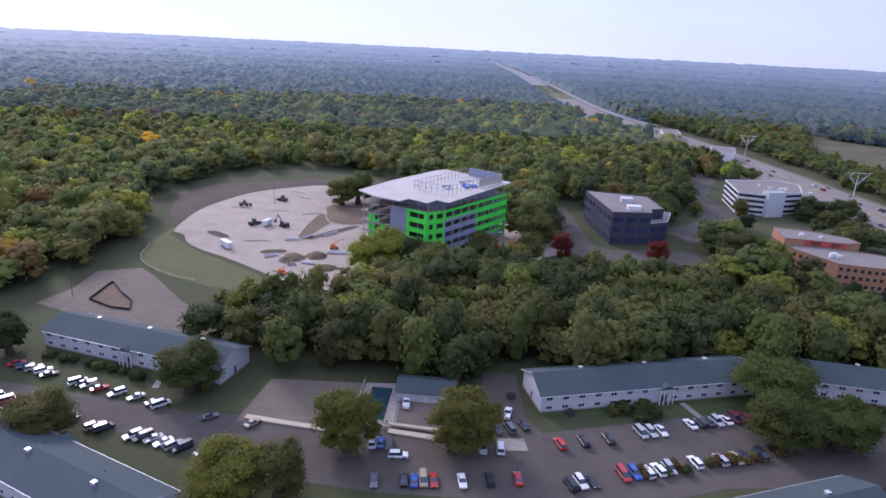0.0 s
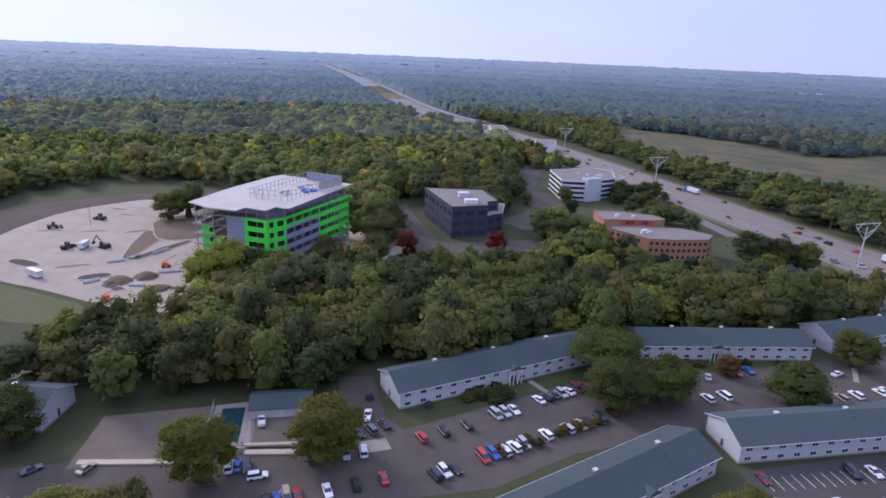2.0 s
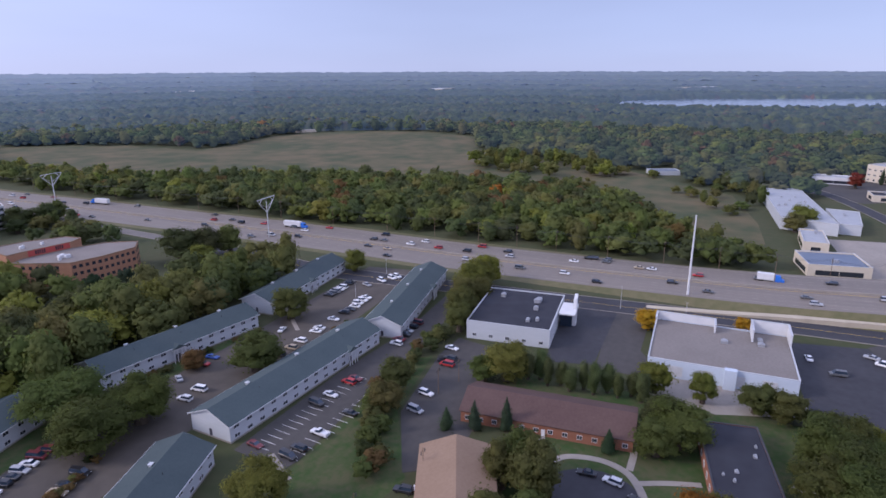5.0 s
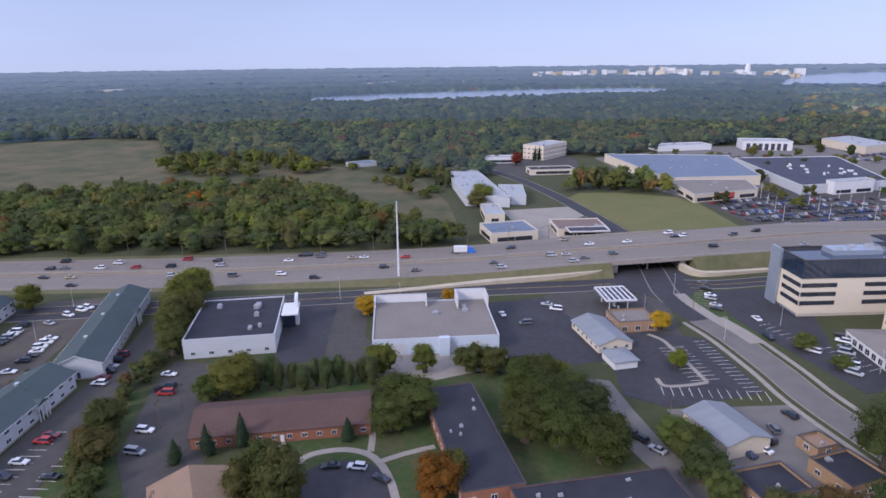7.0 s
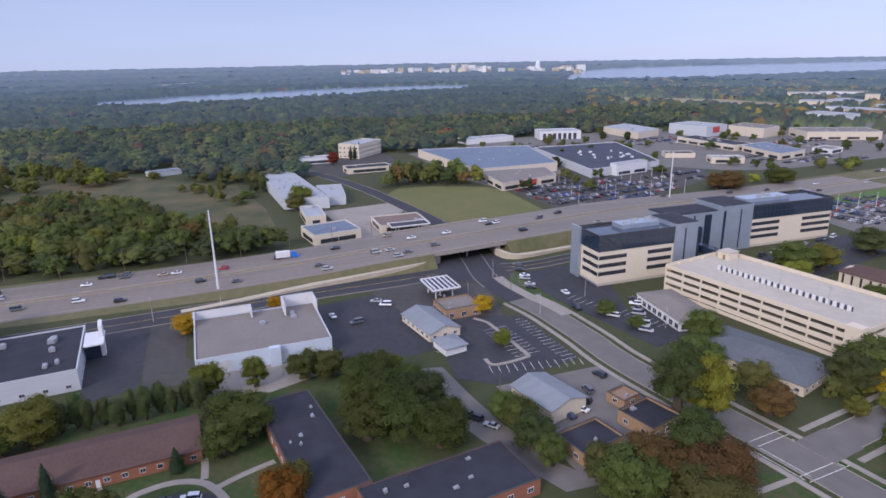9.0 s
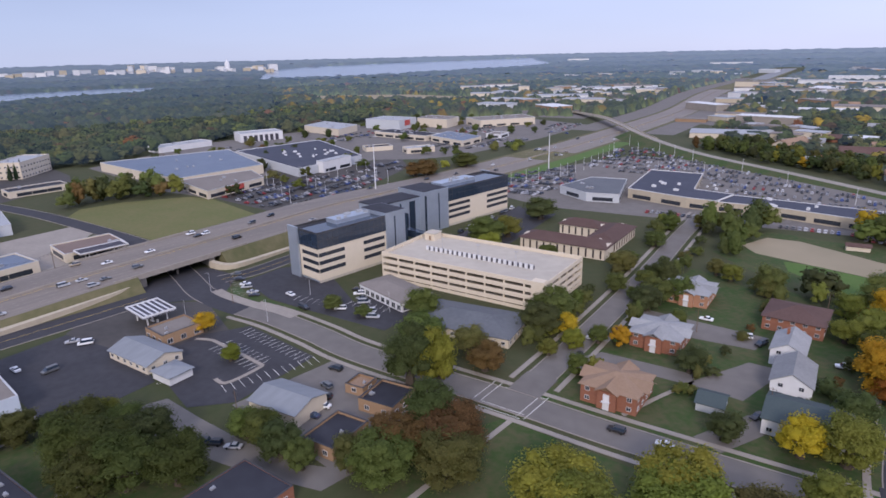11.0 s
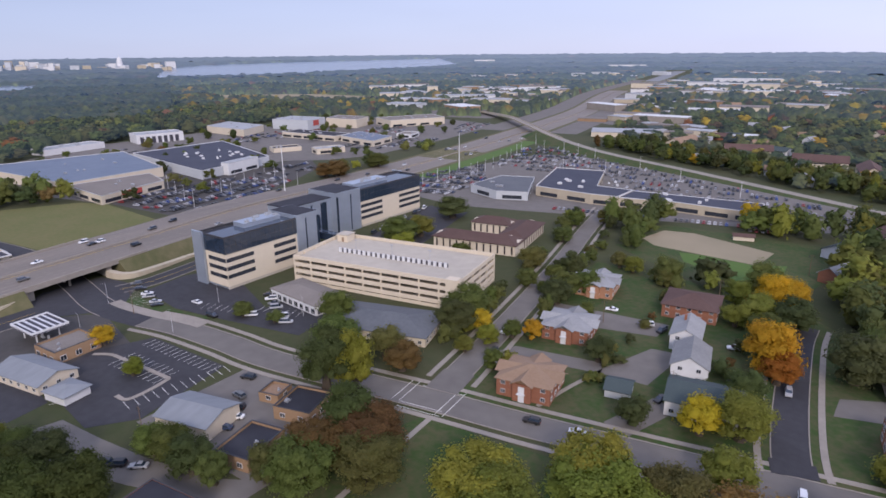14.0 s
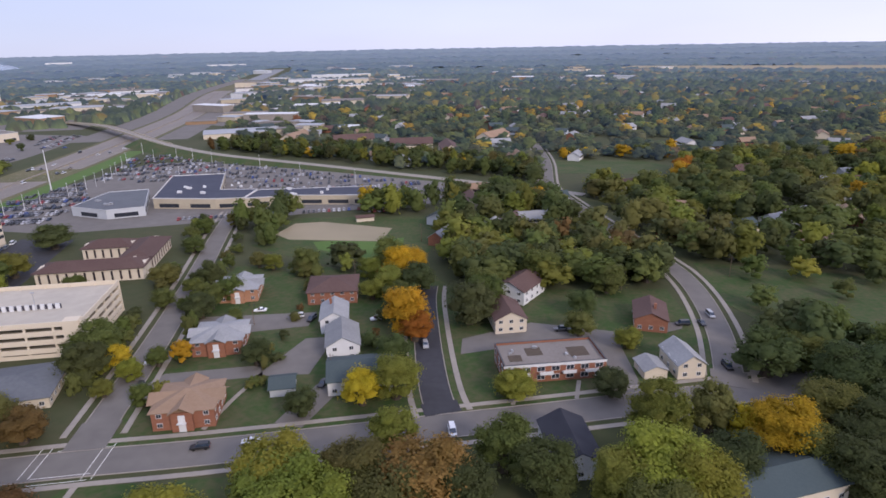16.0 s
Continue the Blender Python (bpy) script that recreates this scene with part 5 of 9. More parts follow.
def green_office():
    """Six floors under construction: slabs and columns, green sheathing with window openings, open top floor, rooftop steelwork."""
    cx, cy, fl = -21.0, 305.0, 4.7
    ob = thing("unfinished_office", (cx, cy), 0, "six-storey office under construction with bright green sheathing", "building")
    plan = [(-53.5, 284.0), (-42.0, 279.0), (-34.0, 275.5), (-24.0, 269.5), (-16.5, 275.5), (-2.0, 297.0), (13.0, 319.5), (-22.0, 343.0)]
    CLEAR.append(np.array([(-64, 284), (-24, 262), (-8, 268), (22, 320), (-22, 352), (-34, 340)], float))
    plan = [(x - cx, y - cy) for x, y in plan]
    slab_plan = [(x * 0.985, y * 0.985) for x, y in plan]
    slab_plan[0] = (-57.5 - cx, 285.0 - cy)
    slab_plan.insert(1, (-49.0 - cx, 279.5 - cy))
    for k in range(1, 6):
        part("floor_slab", Solid().prism(slab_plan, k * fl - 0.4, k * fl), "concrete", ob)
    roof = [(-58.3, 284), (-48.5, 273.4), (-36.2, 267.8), (-33, 273.3), (-24.1, 267.4), (-20.2, 273.8), (-14.5, 270.6), (15, 323), (-22, 347), (-27, 342), (-45, 312)]
    roof = [(x - cx, y - cy) for x, y in roof]
    part("roof_slab", Solid().prism(roof, 6 * fl - 0.1, 6 * fl + 0.35), "membrane", ob, "pale overhanging flat roof")
    col = shared("site_column", lambda: Solid().box(-0.22, 0.22, -0.22, 0.22, 0, 6 * fl - 0.1).mesh("column", "steel"))
    for (ax, ay), (bx, by) in zip(slab_plan, slab_plan[1:] + slab_plan[:1]):
        n = max(1, round(math.hypot(bx - ax, by - ay) / 6.5))
        for i in range(n):
            f = i / n
            part("column", col, None, ob, at=((ax + (bx - ax) * f) * 0.96, (ay + (by - ay) * f) * 0.96, 0))
    for u, v in ((-12, -10), (0, -2), (-16, 4), (8, 8), (-6, 14)):
        part("column", col, None, ob, at=(u, v, 0))

    def sheath(i, j, k, mat, cuts, full=1.0):
        """Spandrels and piers of one floor between two corners of the plan; cuts: (start, end) of each opening, in parts of the length."""
        (ax, ay), (bx, by) = plan[i], plan[j]
        d = math.hypot(bx - ax, by - ay)
        t = math.atan2(by - ay, bx - ax)
        z = k * fl
        s = Solid().box(0, d * full, -0.14, 0.14, z, z + 1.15)
        s.box(0, d * full, -0.14, 0.14, z + 3.45, z + fl)
        edge = 0.0
        for u, v in list(cuts) + [(1.0, 1.0)]:
            if min(u, full) > edge:
                s.box(edge * d, min(u, full) * d, -0.14, 0.14, z + 1.15, z + 3.45)
            edge = v
        part("sheathing_panel", s, mat, ob, at=(ax, ay, 0), turn=t)

    ribbon = [(0.03 + 0.245 * i, 0.03 + 0.245 * i + 0.225) for i in range(4)]
    for k in range(5):
        if k < 4:
            sheath(0, 1, k, "sheathing", [(0.3, 0.55)], (1.0, 0.9, 0.75, 0.55)[k])
        sheath(1, 2, k, "grey_wrap", [])
        sheath(2, 3, k, "sheathing", [(0.16, 0.86)])
        sheath(3, 4, k, "sheathing", [(0.12, 0.34), (0.55, 0.90)])
        sheath(4, 5, k, "sheathing" if k == 4 else "grey_wrap", ribbon)
        sheath(5, 6, k, "sheathing" if k else "grey_wrap", ribbon)
        sheath(6, 7, k, "sheathing", ribbon)
        sheath(7, 0, k, "grey_wrap", ribbon)
    part("top_wall", Solid().prism([(x * 0.80, y * 0.80) for x, y in plan], 5 * fl, 6 * fl - 0.1), "grey_wrap", ob, "grey wrapped walls set back on the top floor")
    part("stair_core", Solid().box(-8, 2, -4, 4, 0, 6 * fl - 0.5), "concrete", ob)
    loop = [(-32.7 - cx, 291 - cy), (-15.7 - cx, 284 - cy), (9.6 - cx, 320.7 - cy), (-8 - cx, 332 - cy)]
    z = 6 * fl + 0.35
    pen = Solid()
    for (ax, ay), (bx, by) in zip(loop, loop[1:] + loop[:1]):
        n = max(2, round(math.hypot(bx - ax, by - ay) / 3.2))
        for i in range(n):
            x, y = ax + (bx - ax) * i / n, ay + (by - ay) * i / n
            pen.box(x - 0.13, x + 0.13, y - 0.13, y + 0.13, z, z + 4.6)
        for h in (2.3, 4.5):
            pen.rod((ax, ay, z + h), (bx, by, z + h), 0.12, n=4)
    part("penthouse_frame", pen, "steel", ob, "steel framing of rooftop screen")
    (ax, ay), (bx, by) = loop[2], loop[3]
    part("screen_panel", Solid().box(0, math.hypot(bx - ax, by - ay), -0.05, 0.05, 0.3, 4.4), "grey_wrap", ob, at=(ax, ay, z), turn=math.atan2(by - ay, bx - ax))
    (ax, ay), (bx, by) = loop[1], loop[2]
    part("screen_panel", Solid().box(math.hypot(bx - ax, by - ay) * 0.55, math.hypot(bx - ax, by - ay), -0.05, 0.05, 0.3, 4.4), "membrane", ob, at=(ax, ay, z), turn=math.atan2(by - ay, bx - ax))
    rng = random.Random(8)
    for i in range(13):
        f, g = rng.uniform(0.1, 0.9), rng.uniform(0.15, 0.85)
        x = loop[0][0] + (loop[1][0] - loop[0][0]) * f + (loop[2][0] - loop[1][0]) * g
        y = loop[0][1] + (loop[1][1] - loop[0][1]) * f + (loop[2][1] - loop[1][1]) * g
        a, b, h = rng.uniform(0.7, 1.9), rng.uniform(0.5, 1.2), rng.uniform(0.5, 1.6)
        part("roof_crate", Solid().box(-a, a, -b, b, 0, h).box(-a - 0.08, a + 0.08, -b - 0.08, b + 0.08, h, h + 0.1), rng.choice(("galvanised", "membrane", "plastic_blue", "white", "steel")), ob, at=(x, y, z), turn=1.0)


green_office()


def poly_building(name, pts, height, wall, roof, label, rows, gap=3.2, size=(1.7, 1.5), category="office building", coping="concrete", ribbon=False, pane="glass", parent=None, base=0.0):
    """A building on any outline (anticlockwise), with rows of windows on every side."""
    CLEAR.append(np.array(pts, float))
    cx, cy = np.mean(pts, 0)
    ob = parent or thing(name, (cx, cy), 0, label, category)
    if parent:
        cx, cy = parent.matrix_basis.translation[:2]
    q = [(x - cx, y - cy) for x, y in pts]
    mx, my = np.mean(q, 0)
    part("wall", Solid().prism(q, base, height), wall, ob)
    part("roof", Solid().prism([(mx + (x - mx) * 0.985, my + (y - my) * 0.985) for x, y in q], height, height + 0.08), roof, ob)
    for (ax, ay), (bx, by) in zip(q, q[1:] + q[:1]):
        d = math.hypot(bx - ax, by - ay)
        t = math.atan2(by - ay, bx - ax)
        nx, ny = math.sin(t), -math.cos(t)
        part("coping", Solid().box(0, d, -0.15, 0.15, height, height + 0.4), coping, ob, at=(ax, ay, 0), turn=t)
        if ribbon:
            for z in rows:
                if d > 4:
                    part("window_band", Solid().box(0.4, d - 0.4, -0.06, 0.06, 0, size[1]), pane, ob, at=(ax + nx * 0.02, ay + ny * 0.02, z), turn=t)
            continue
        n = int(d // gap)
        me = shared(("flush", size, pane), lambda: Solid().box(-size[0] / 2, size[0] / 2, -0.06, 0.06, 0, size[1]).mesh("window", pane))
        for z in rows:
            for i in range(n):
                f = (i + 0.5) / n
                part("window", me, None, ob, at=(ax + (bx - ax) * f + nx * 0.02, ay + (by - ay) * f + ny * 0.02, z), turn=t)
    return ob


def blue_office():
    ob = poly_building("dark_office", [(61, 366), (67.8, 317), (88.5, 320), (90, 328), (97.3, 331), (95, 360)], 17.3, "dark_clad", "gravel_roof",
                       "three-storey dark office block with blue glass corner", (1.4, 6.8, 12.2), 6.2, (5.0, 2.6), coping="dark_metal", pane="blue_glass")
    poly_building("", [(88.8, 321), (99, 327), (106, 347), (97.5, 352), (98.6, 330.6), (91, 327.4)], 11.5, "dark_clad", "gravel_roof", "", (1.4, 6.8), 5.0, (4.2, 2.6), coping="galvanised", pane="blue_glass", parent=ob)
    part("penthouse", Solid().box(-3, 3, -2.4, 2.4, 17.4, 20.0).box(-3.2, 3.2, -2.6, 2.6, 20.0, 20.2), "galvanised", ob, at=(-4, 4, 0))
    part("penthouse", Solid().box(-3.4, 3.4, -2.2, 2.2, 17.4, 19.4).box(-3.6, 3.6, -2.4, 2.4, 19.4, 19.6), "white", ob, at=(-3, -11, 0))


blue_office()


def band_office():
    ob = poly_building("white_office", [(165, 407.5), (182, 403), (196, 410), (209, 416), (219, 443), (209, 455.5), (170, 446)], 14.0, "white", "gravel_roof",
                       "four-storey white office with dark ribbon windows", (1.3, 4.7, 8.1, 11.4), size=(1, 1.7), coping="white", ribbon=True)
    poly_building("", [(181, 399.8), (193.5, 404), (192, 411.5), (180, 407.5)], 15.6, "siding", "pale_roof", "", (), coping="siding", parent=ob)
    roof_units(ob, 22, 22, 14.1, 5, 31, "white")


band_office()


def brick_offices():
    front = [tuple(p) for p in smooth([(147.5, 297), (152, 288), (156.7, 280.5), (160.3, 274)], 3)]
    ob = poly_building("brick_office", front + [(174, 271), (191, 270.5), (199, 279), (190, 291), (176, 297), (154, 300)], 11.0, "orange_brick", "gravel_roof",
                       "curved orange brick office building with rows of small windows", (1.2, 4.8, 8.2), 2.5, (1.5, 1.5), coping="tan_shingle")
    roof_units(ob, 16, 10, 11.1, 5, 3, "white")
    ob = poly_building("brick_office", [(151, 321), (149, 311), (147.8, 300.4), (154, 300.4), (176, 297.4), (183, 300), (181, 309), (166, 318)], 14.0, "orange_brick", "gravel_roof",
                       "taller orange brick office with red panelled upper storey", (1.2, 4.8, 8.2), 2.6, (1.5, 1.5), coping="tan_shingle")
    cx, cy = ob.matrix_basis.translation[:2]
    t = math.atan2(-3, 22)
    red = part("red_front", Solid().box(3, 21.5, -0.16, 0.02, 11.3, 14.1), "red_panel", ob, "red panels above the lower roof", at=(154 - cx, 300.4 - cy, 0), turn=t)
    for k in range(9):
        u = 6 + k * 0.95 + (4.2 if k > 4 else 0)
        part("window", Solid().box(u, u + 0.6, -0.24, -0.17, 11.9, 13.8), "glass", red)
    roof_units(ob, 14, 6, 14.1, 3, 7, "white")


brick_offices()


def parking_garage():
    """Four open decks with spandrel panels and columns, a roof deck with a ramp wall of pillars, and a stair tower."""
    x, y, deg, L, W = 176.0, -184.5, 13.1, 78.0, 37.0
    spot(x, y, deg, L, W)
    ob = thing("parking_garage", (x, y), deg, "cream precast concrete parking garage with open decks", "parking garage")
    l, w, fl = L / 2, W / 2, 3.0
    for k in range(1, 5):
        part("deck", Solid().box(-l + 0.3, l - 0.3, -w + 0.3, w - 0.3, k * fl - 1.0 - 0.3, k * fl - 1.0), "deck", ob)
    n, m = 9, 5
    long_panel = shared("g_long", lambda: Solid().box(-L / n / 2 + 0.02, L / n / 2 - 0.02, -0.15, 0.15, 0, 1.75).mesh("spandrel", "precast"))
    short_panel = shared("g_short", lambda: Solid().box(-0.15, 0.15, -W / m / 2 + 0.02, W / m / 2 - 0.02, 0, 1.75).mesh("spandrel", "precast"))
    col = shared("g_col", lambda: Solid().box(-0.35, 0.35, -0.28, 0.28, 0, 12.0).mesh("column", "precast"))
    for k in range(5):
        z = k * fl - 1.25 if k else -0.4
        for i in range(n):
            u = -l + (i + 0.5) * L / n
            for s in (-1, 1):
                part("spandrel", long_panel, None, ob, at=(u, s * w, z))
        for j in range(m):
            v = -w + (j + 0.5) * W / m
            for s in (-1, 1):
                part("spandrel", short_panel, None, ob, at=(s * l, v, z))
    for i in range(n + 1):
        for s in (-1, 1):
            part("column", col, None, ob, at=(-l + i * L / n, s * (w - 0.4), 0))
    for j in range(1, m):
        for s in (-1, 1):
            part("column", col, None, ob, at=(s * (l - 0.5), -w + j * W / m, 0))
    # added inner wall, itself unseen, that blocks light so the lower decks stay dark
    part("inner_wall", Solid().box(-l + 6, l - 6, -0.2, 0.2, 0, 10.9), "deck", ob)
    pil = shared("g_pillar", lambda: Solid().box(-0.65, 0.65, -0.25, 0.25, 0, 1.9).mesh("ramp_pillar", "white"))
    for i in range(22):
        part("ramp_pillar", pil, None, ob, at=(-l + 13 + i * 2.45, 2.9, 11.0))
    # solid dark panel that paints the shade of the openings behind the pillars
    part("ramp_opening", Solid().box(-l + 12, l - 13, 2.25, 2.6, 11.02, 12.6), "dark_clad", ob, "dark panel standing for the shaded opening down to the ramp")
    tower = part("stair_tower", Solid().box(l - 8.5, l - 3, -w + 2.5, -w + 8.5, 10.9, 14.2), "precast", ob)
    part("tower_roof", Solid().box(l - 8.8, l - 2.7, -w + 2.2, -w + 8.8, 14.2, 14.5), "deck", tower)
    part("tower_door", Solid().box(l - 6.6, l - 5.4, -w + 8.5, -w + 8.56, 11.1, 13.2), "tan_shingle", tower)
    part("stair_tower", Solid().box(-l + 0.5, -l + 5.5, w - 3.5, w + 0.4, 0, 12.6), "precast", ob)
    part("stair_screen", Solid().box(-l + 8, -l + 11, -w - 0.5, -w - 0.16, 0, 12.6), "cream", ob)
    for i in range(3):
        lamp = part("deck_lamp", Solid().rod((0, 0, 0), (0, 0, 6.5), 0.1, 0.07, 6), "steel", ob, at=(-l + 20 + i * 18, 3.2, 11.0))
        part("lamp_head", Solid().box(-0.7, 0.7, -0.2, 0.2, 6.4, 6.6), "steel", lamp)


parking_garage()


def glass_office(x, y, deg, L, W, H, s=1):
    """Precast bands and a dark glass crown, with a metal-panelled tower at one end. s: -1 puts the tower at the other end."""
    spot(x, y, deg, L, W)
    ob = thing("glass_office", (x, y), deg, "five-storey office with cream precast bands and dark glass crown", "office building", "twin office blocks")
    l, w = L / 2, W / 2

    def block(a, b, y0, y1, z0, z1, to=None):
        return (to or Solid()).box(min(s * a, s * b), max(s * a, s * b), y0, y1, z0, z1)
    e = l - L * 0.26  # where the tower begins
    part("core_wall", block(-l + 0.3, e, -w + 0.3, w - 0.3, 0, H - 1.0), "metal_panel", ob)
    part("roof", block(-l + 0.5, e, -w + 0.5, w - 0.5, H - 1.0, H - 0.7), "black_roof", ob)
    rim = block(-l - 0.4, e, -w - 0.5, -w + 0.1, H - 0.5, H + 0.2)
    block(-l - 0.4, e, w - 0.4, w, H - 0.7, H + 0.2, rim)
    block(-l - 0.4, -l + 0.1, -w + 0.1, w - 0.4, H - 0.5, H + 0.2, rim)
    part("parapet", rim, "dark_metal", ob)
    low, top = 1.2, H - 7.2
    part("precast_wall", block(-l - 0.2, e, -w - 0.25, -w + 0.25, low, top), "precast", ob)
    part("precast_wall", block(-l - 0.25, -l + 0.25, -w + 0.25, w * 0.5, low, top), "precast", ob)
    for f in (0.24, 0.49, 0.74):
        z = low + f * (top - low)
        for a, b in ((-l + 0.1, -l + L * 0.27), (e - L * 0.26, e - 0.9)):
            strip = part("window_strip", block(a, b, -w - 0.3, -w - 0.2, z, z + 1.75), "glass", ob)
            for j in range(1, 6):
                u = a + (b - a) * j / 6
                part("mullion", block(u - 0.05, u + 0.05, -w - 0.35, -w - 0.3, z, z + 1.75), "dark_metal", strip)
        part("window_strip", block(-l - 0.3, -l - 0.2, -w - 0.2, w * 0.3, z, z + 1.75), "glass", ob)
    crown = part("glass_crown", block(-l - 0.45, e, -w - 0.5, w * 0.5, top, H - 0.5), "tinted_glass", ob, "dark reflecting glass crown")
    for k in range(int((e + l) // 2.6) + 1):
        u = -l + k * 2.6
        part("mullion", block(u - 0.04, u + 0.04, -w - 0.55, -w - 0.5, top, H - 0.5), "dark_metal", crown)
    part("mullion", block(-l - 0.5, e, -w - 0.56, -w - 0.5, (top + H) / 2 - 0.05, (top + H) / 2 + 0.05), "dark_metal", crown)
    part("end_tower", block(e, l, -w - 0.9, w + 0.4, 0, H + 1.2), "metal_panel", ob, "blue-grey metal panelled tower")
    part("tower_roof", block(e + 0.4, l - 0.4, -w - 0.5, w, H + 1.2, H + 1.3), "black_roof", ob)
    for f in (0.38, 0.9):
        part("tower_slot", block(e + (l - e) * f, e + (l - e) * f + (0.7 if f < 0.5 else 1.4), -w - 1.0, -w - 0.88, 1, H - 1), "tinted_glass", ob)
    for k in range(1, 5):
        part("panel_joint", block(e, l, -w - 0.93, -w - 0.89, k * H / 5, k * H / 5 + 0.06), "steel", ob)
    part("corner_fin", block(-l - 1.3, -l - 0.45, w * 0.5, w + 2.5, 0, H + 0.6), "metal_panel", ob)
    part("plinth", block(-l - 0.1, e, -w - 0.15, -w + 0.25, 0, low), "deck", ob)
    house = part("penthouse", block(-l * 0.4, e - 3, -w * 0.25, w * 0.6, H - 0.7, H + 1.4), "metal_panel", ob)
    roof_units(ob, L * 0.4, W * 0.5, H + 1.0, 5, int(L), "pale_roof")
    return ob


glass_office(235, -160, -87, 52, 18, 22.8)
glass_office(261, -253, -88, 72, 20, 22.0, -1)
joint = thing("link_building", (259, -202), -88, "recessed blue-grey glass link between office blocks", "building")
part("wall", Solid().box(-15, 15, -7, 8, 0, 20.5), "metal_panel", joint)
for k in range(4):
    part("glass_strip", Solid().box(-13 + k * 6.8, -12 + k * 6.8 + (3.2 if k == 3 else 0), -7.1, -6.98, 2, 19), "tinted_glass", joint)
part("link_glass", Solid().box(-12, 3, -11, -7, 4, 14), "tinted_glass", joint)
part("roof", Solid().box(-15.2, 15.2, -7.2, 8.2, 20.5, 20.9), "black_roof", joint)
part("bridge", Solid().box(-9, -5, -40, -11, 6.5, 10), "tinted_glass", joint, "glazed footbridge to the garage")

# shops and halls along the frontage road
ob = flat_building("white_store", 212, 78, 9, 37, 30.5, 7.0, "siding", "black_roof", "white store with black flat roof", "store", 0.35, windows=[(1.2, 1.6, 1.2, 6.0)], units=6, seed=4)
part("entrance_tower", Solid().side([(4.5, 0), (8.5, 0), (9.5, 11.5), (5.5, 10.5)], -21.5, -20.3), "white", ob, "white slanted entrance fin")
part("entrance_glass", Solid().box(3, 9, -20.3, -15.7, 0.2, 6.2), "tinted_glass", ob)
part("canopy", Solid().box(-1, 11, -21.8, -15.7, 6.3, 6.8), "white", ob)
part("awning", Solid().box(-17.6, -17.02, 2, 5, 2.6, 3.8), "plastic_blue", ob)
part("awning", Solid().box(-17.6, -17.02, -9, -6, 2.6, 3.8), "plastic_blue", ob)
ob = flat_building("white_hall", 212, 6, 5, 35, 43.5, 6.0, "pale_blue", "gravel_roof", "pale blue warehouse store with gravel roof and raised white parapets", "store", 0.3, units=3, seed=8)
for a, b, x0, top in ((1.5, 21.7, 11.0, 8.8), (-21.7, -9.7, 7.5, 10.2)):
    crown = part("raised_parapet", Solid().box(x0, 17.6, b - 0.5, b, 6.0, top).box(17.1, 17.6, a + 0.5, b - 0.5, 6.0, top).box(x0, 17.6, a, a + 0.5, 6.0, top), "white", ob, "raised white parapet")
    part("cap", Solid().box(x0 - 0.1, 17.7, b - 0.6, b + 0.1, top, top + 0.12).box(17.0, 17.7, a + 0.6, b - 0.6, top, top + 0.12).box(x0 - 0.1, 17.7, a - 0.1, a + 0.6, top, top + 0.12), "galvanised", crown)
part("entry_block", Solid().box(-19.5, -17.5, -4.5, -1.0, 0, 6.6), "pale_blue", ob)
for k in range(4):
    part("dock_door", Solid().box(-17.56, -17.48, -16 + k * 9, -12 + k * 9, 0.8, 4.2), "galvanised", ob)
flat_building("long_dark_hall", 141.5, -4.6, 12.8, 47.5, 15, 4.4, "brick", "black_roof", "brick hall with long black flat roof", "hall", 0.15, units=5, seed=9, windows=[(1.4, 1.6, 1.4, 4.5)])
flat_building("dark_hall", 114, -33.7, -79, 38, 17, 4.2, "brick", "black_roof", "low brick hall with wide black flat roof", "hall", 0.15, units=6, seed=10, windows=[(1.4, 1.6, 1.4, 5)])


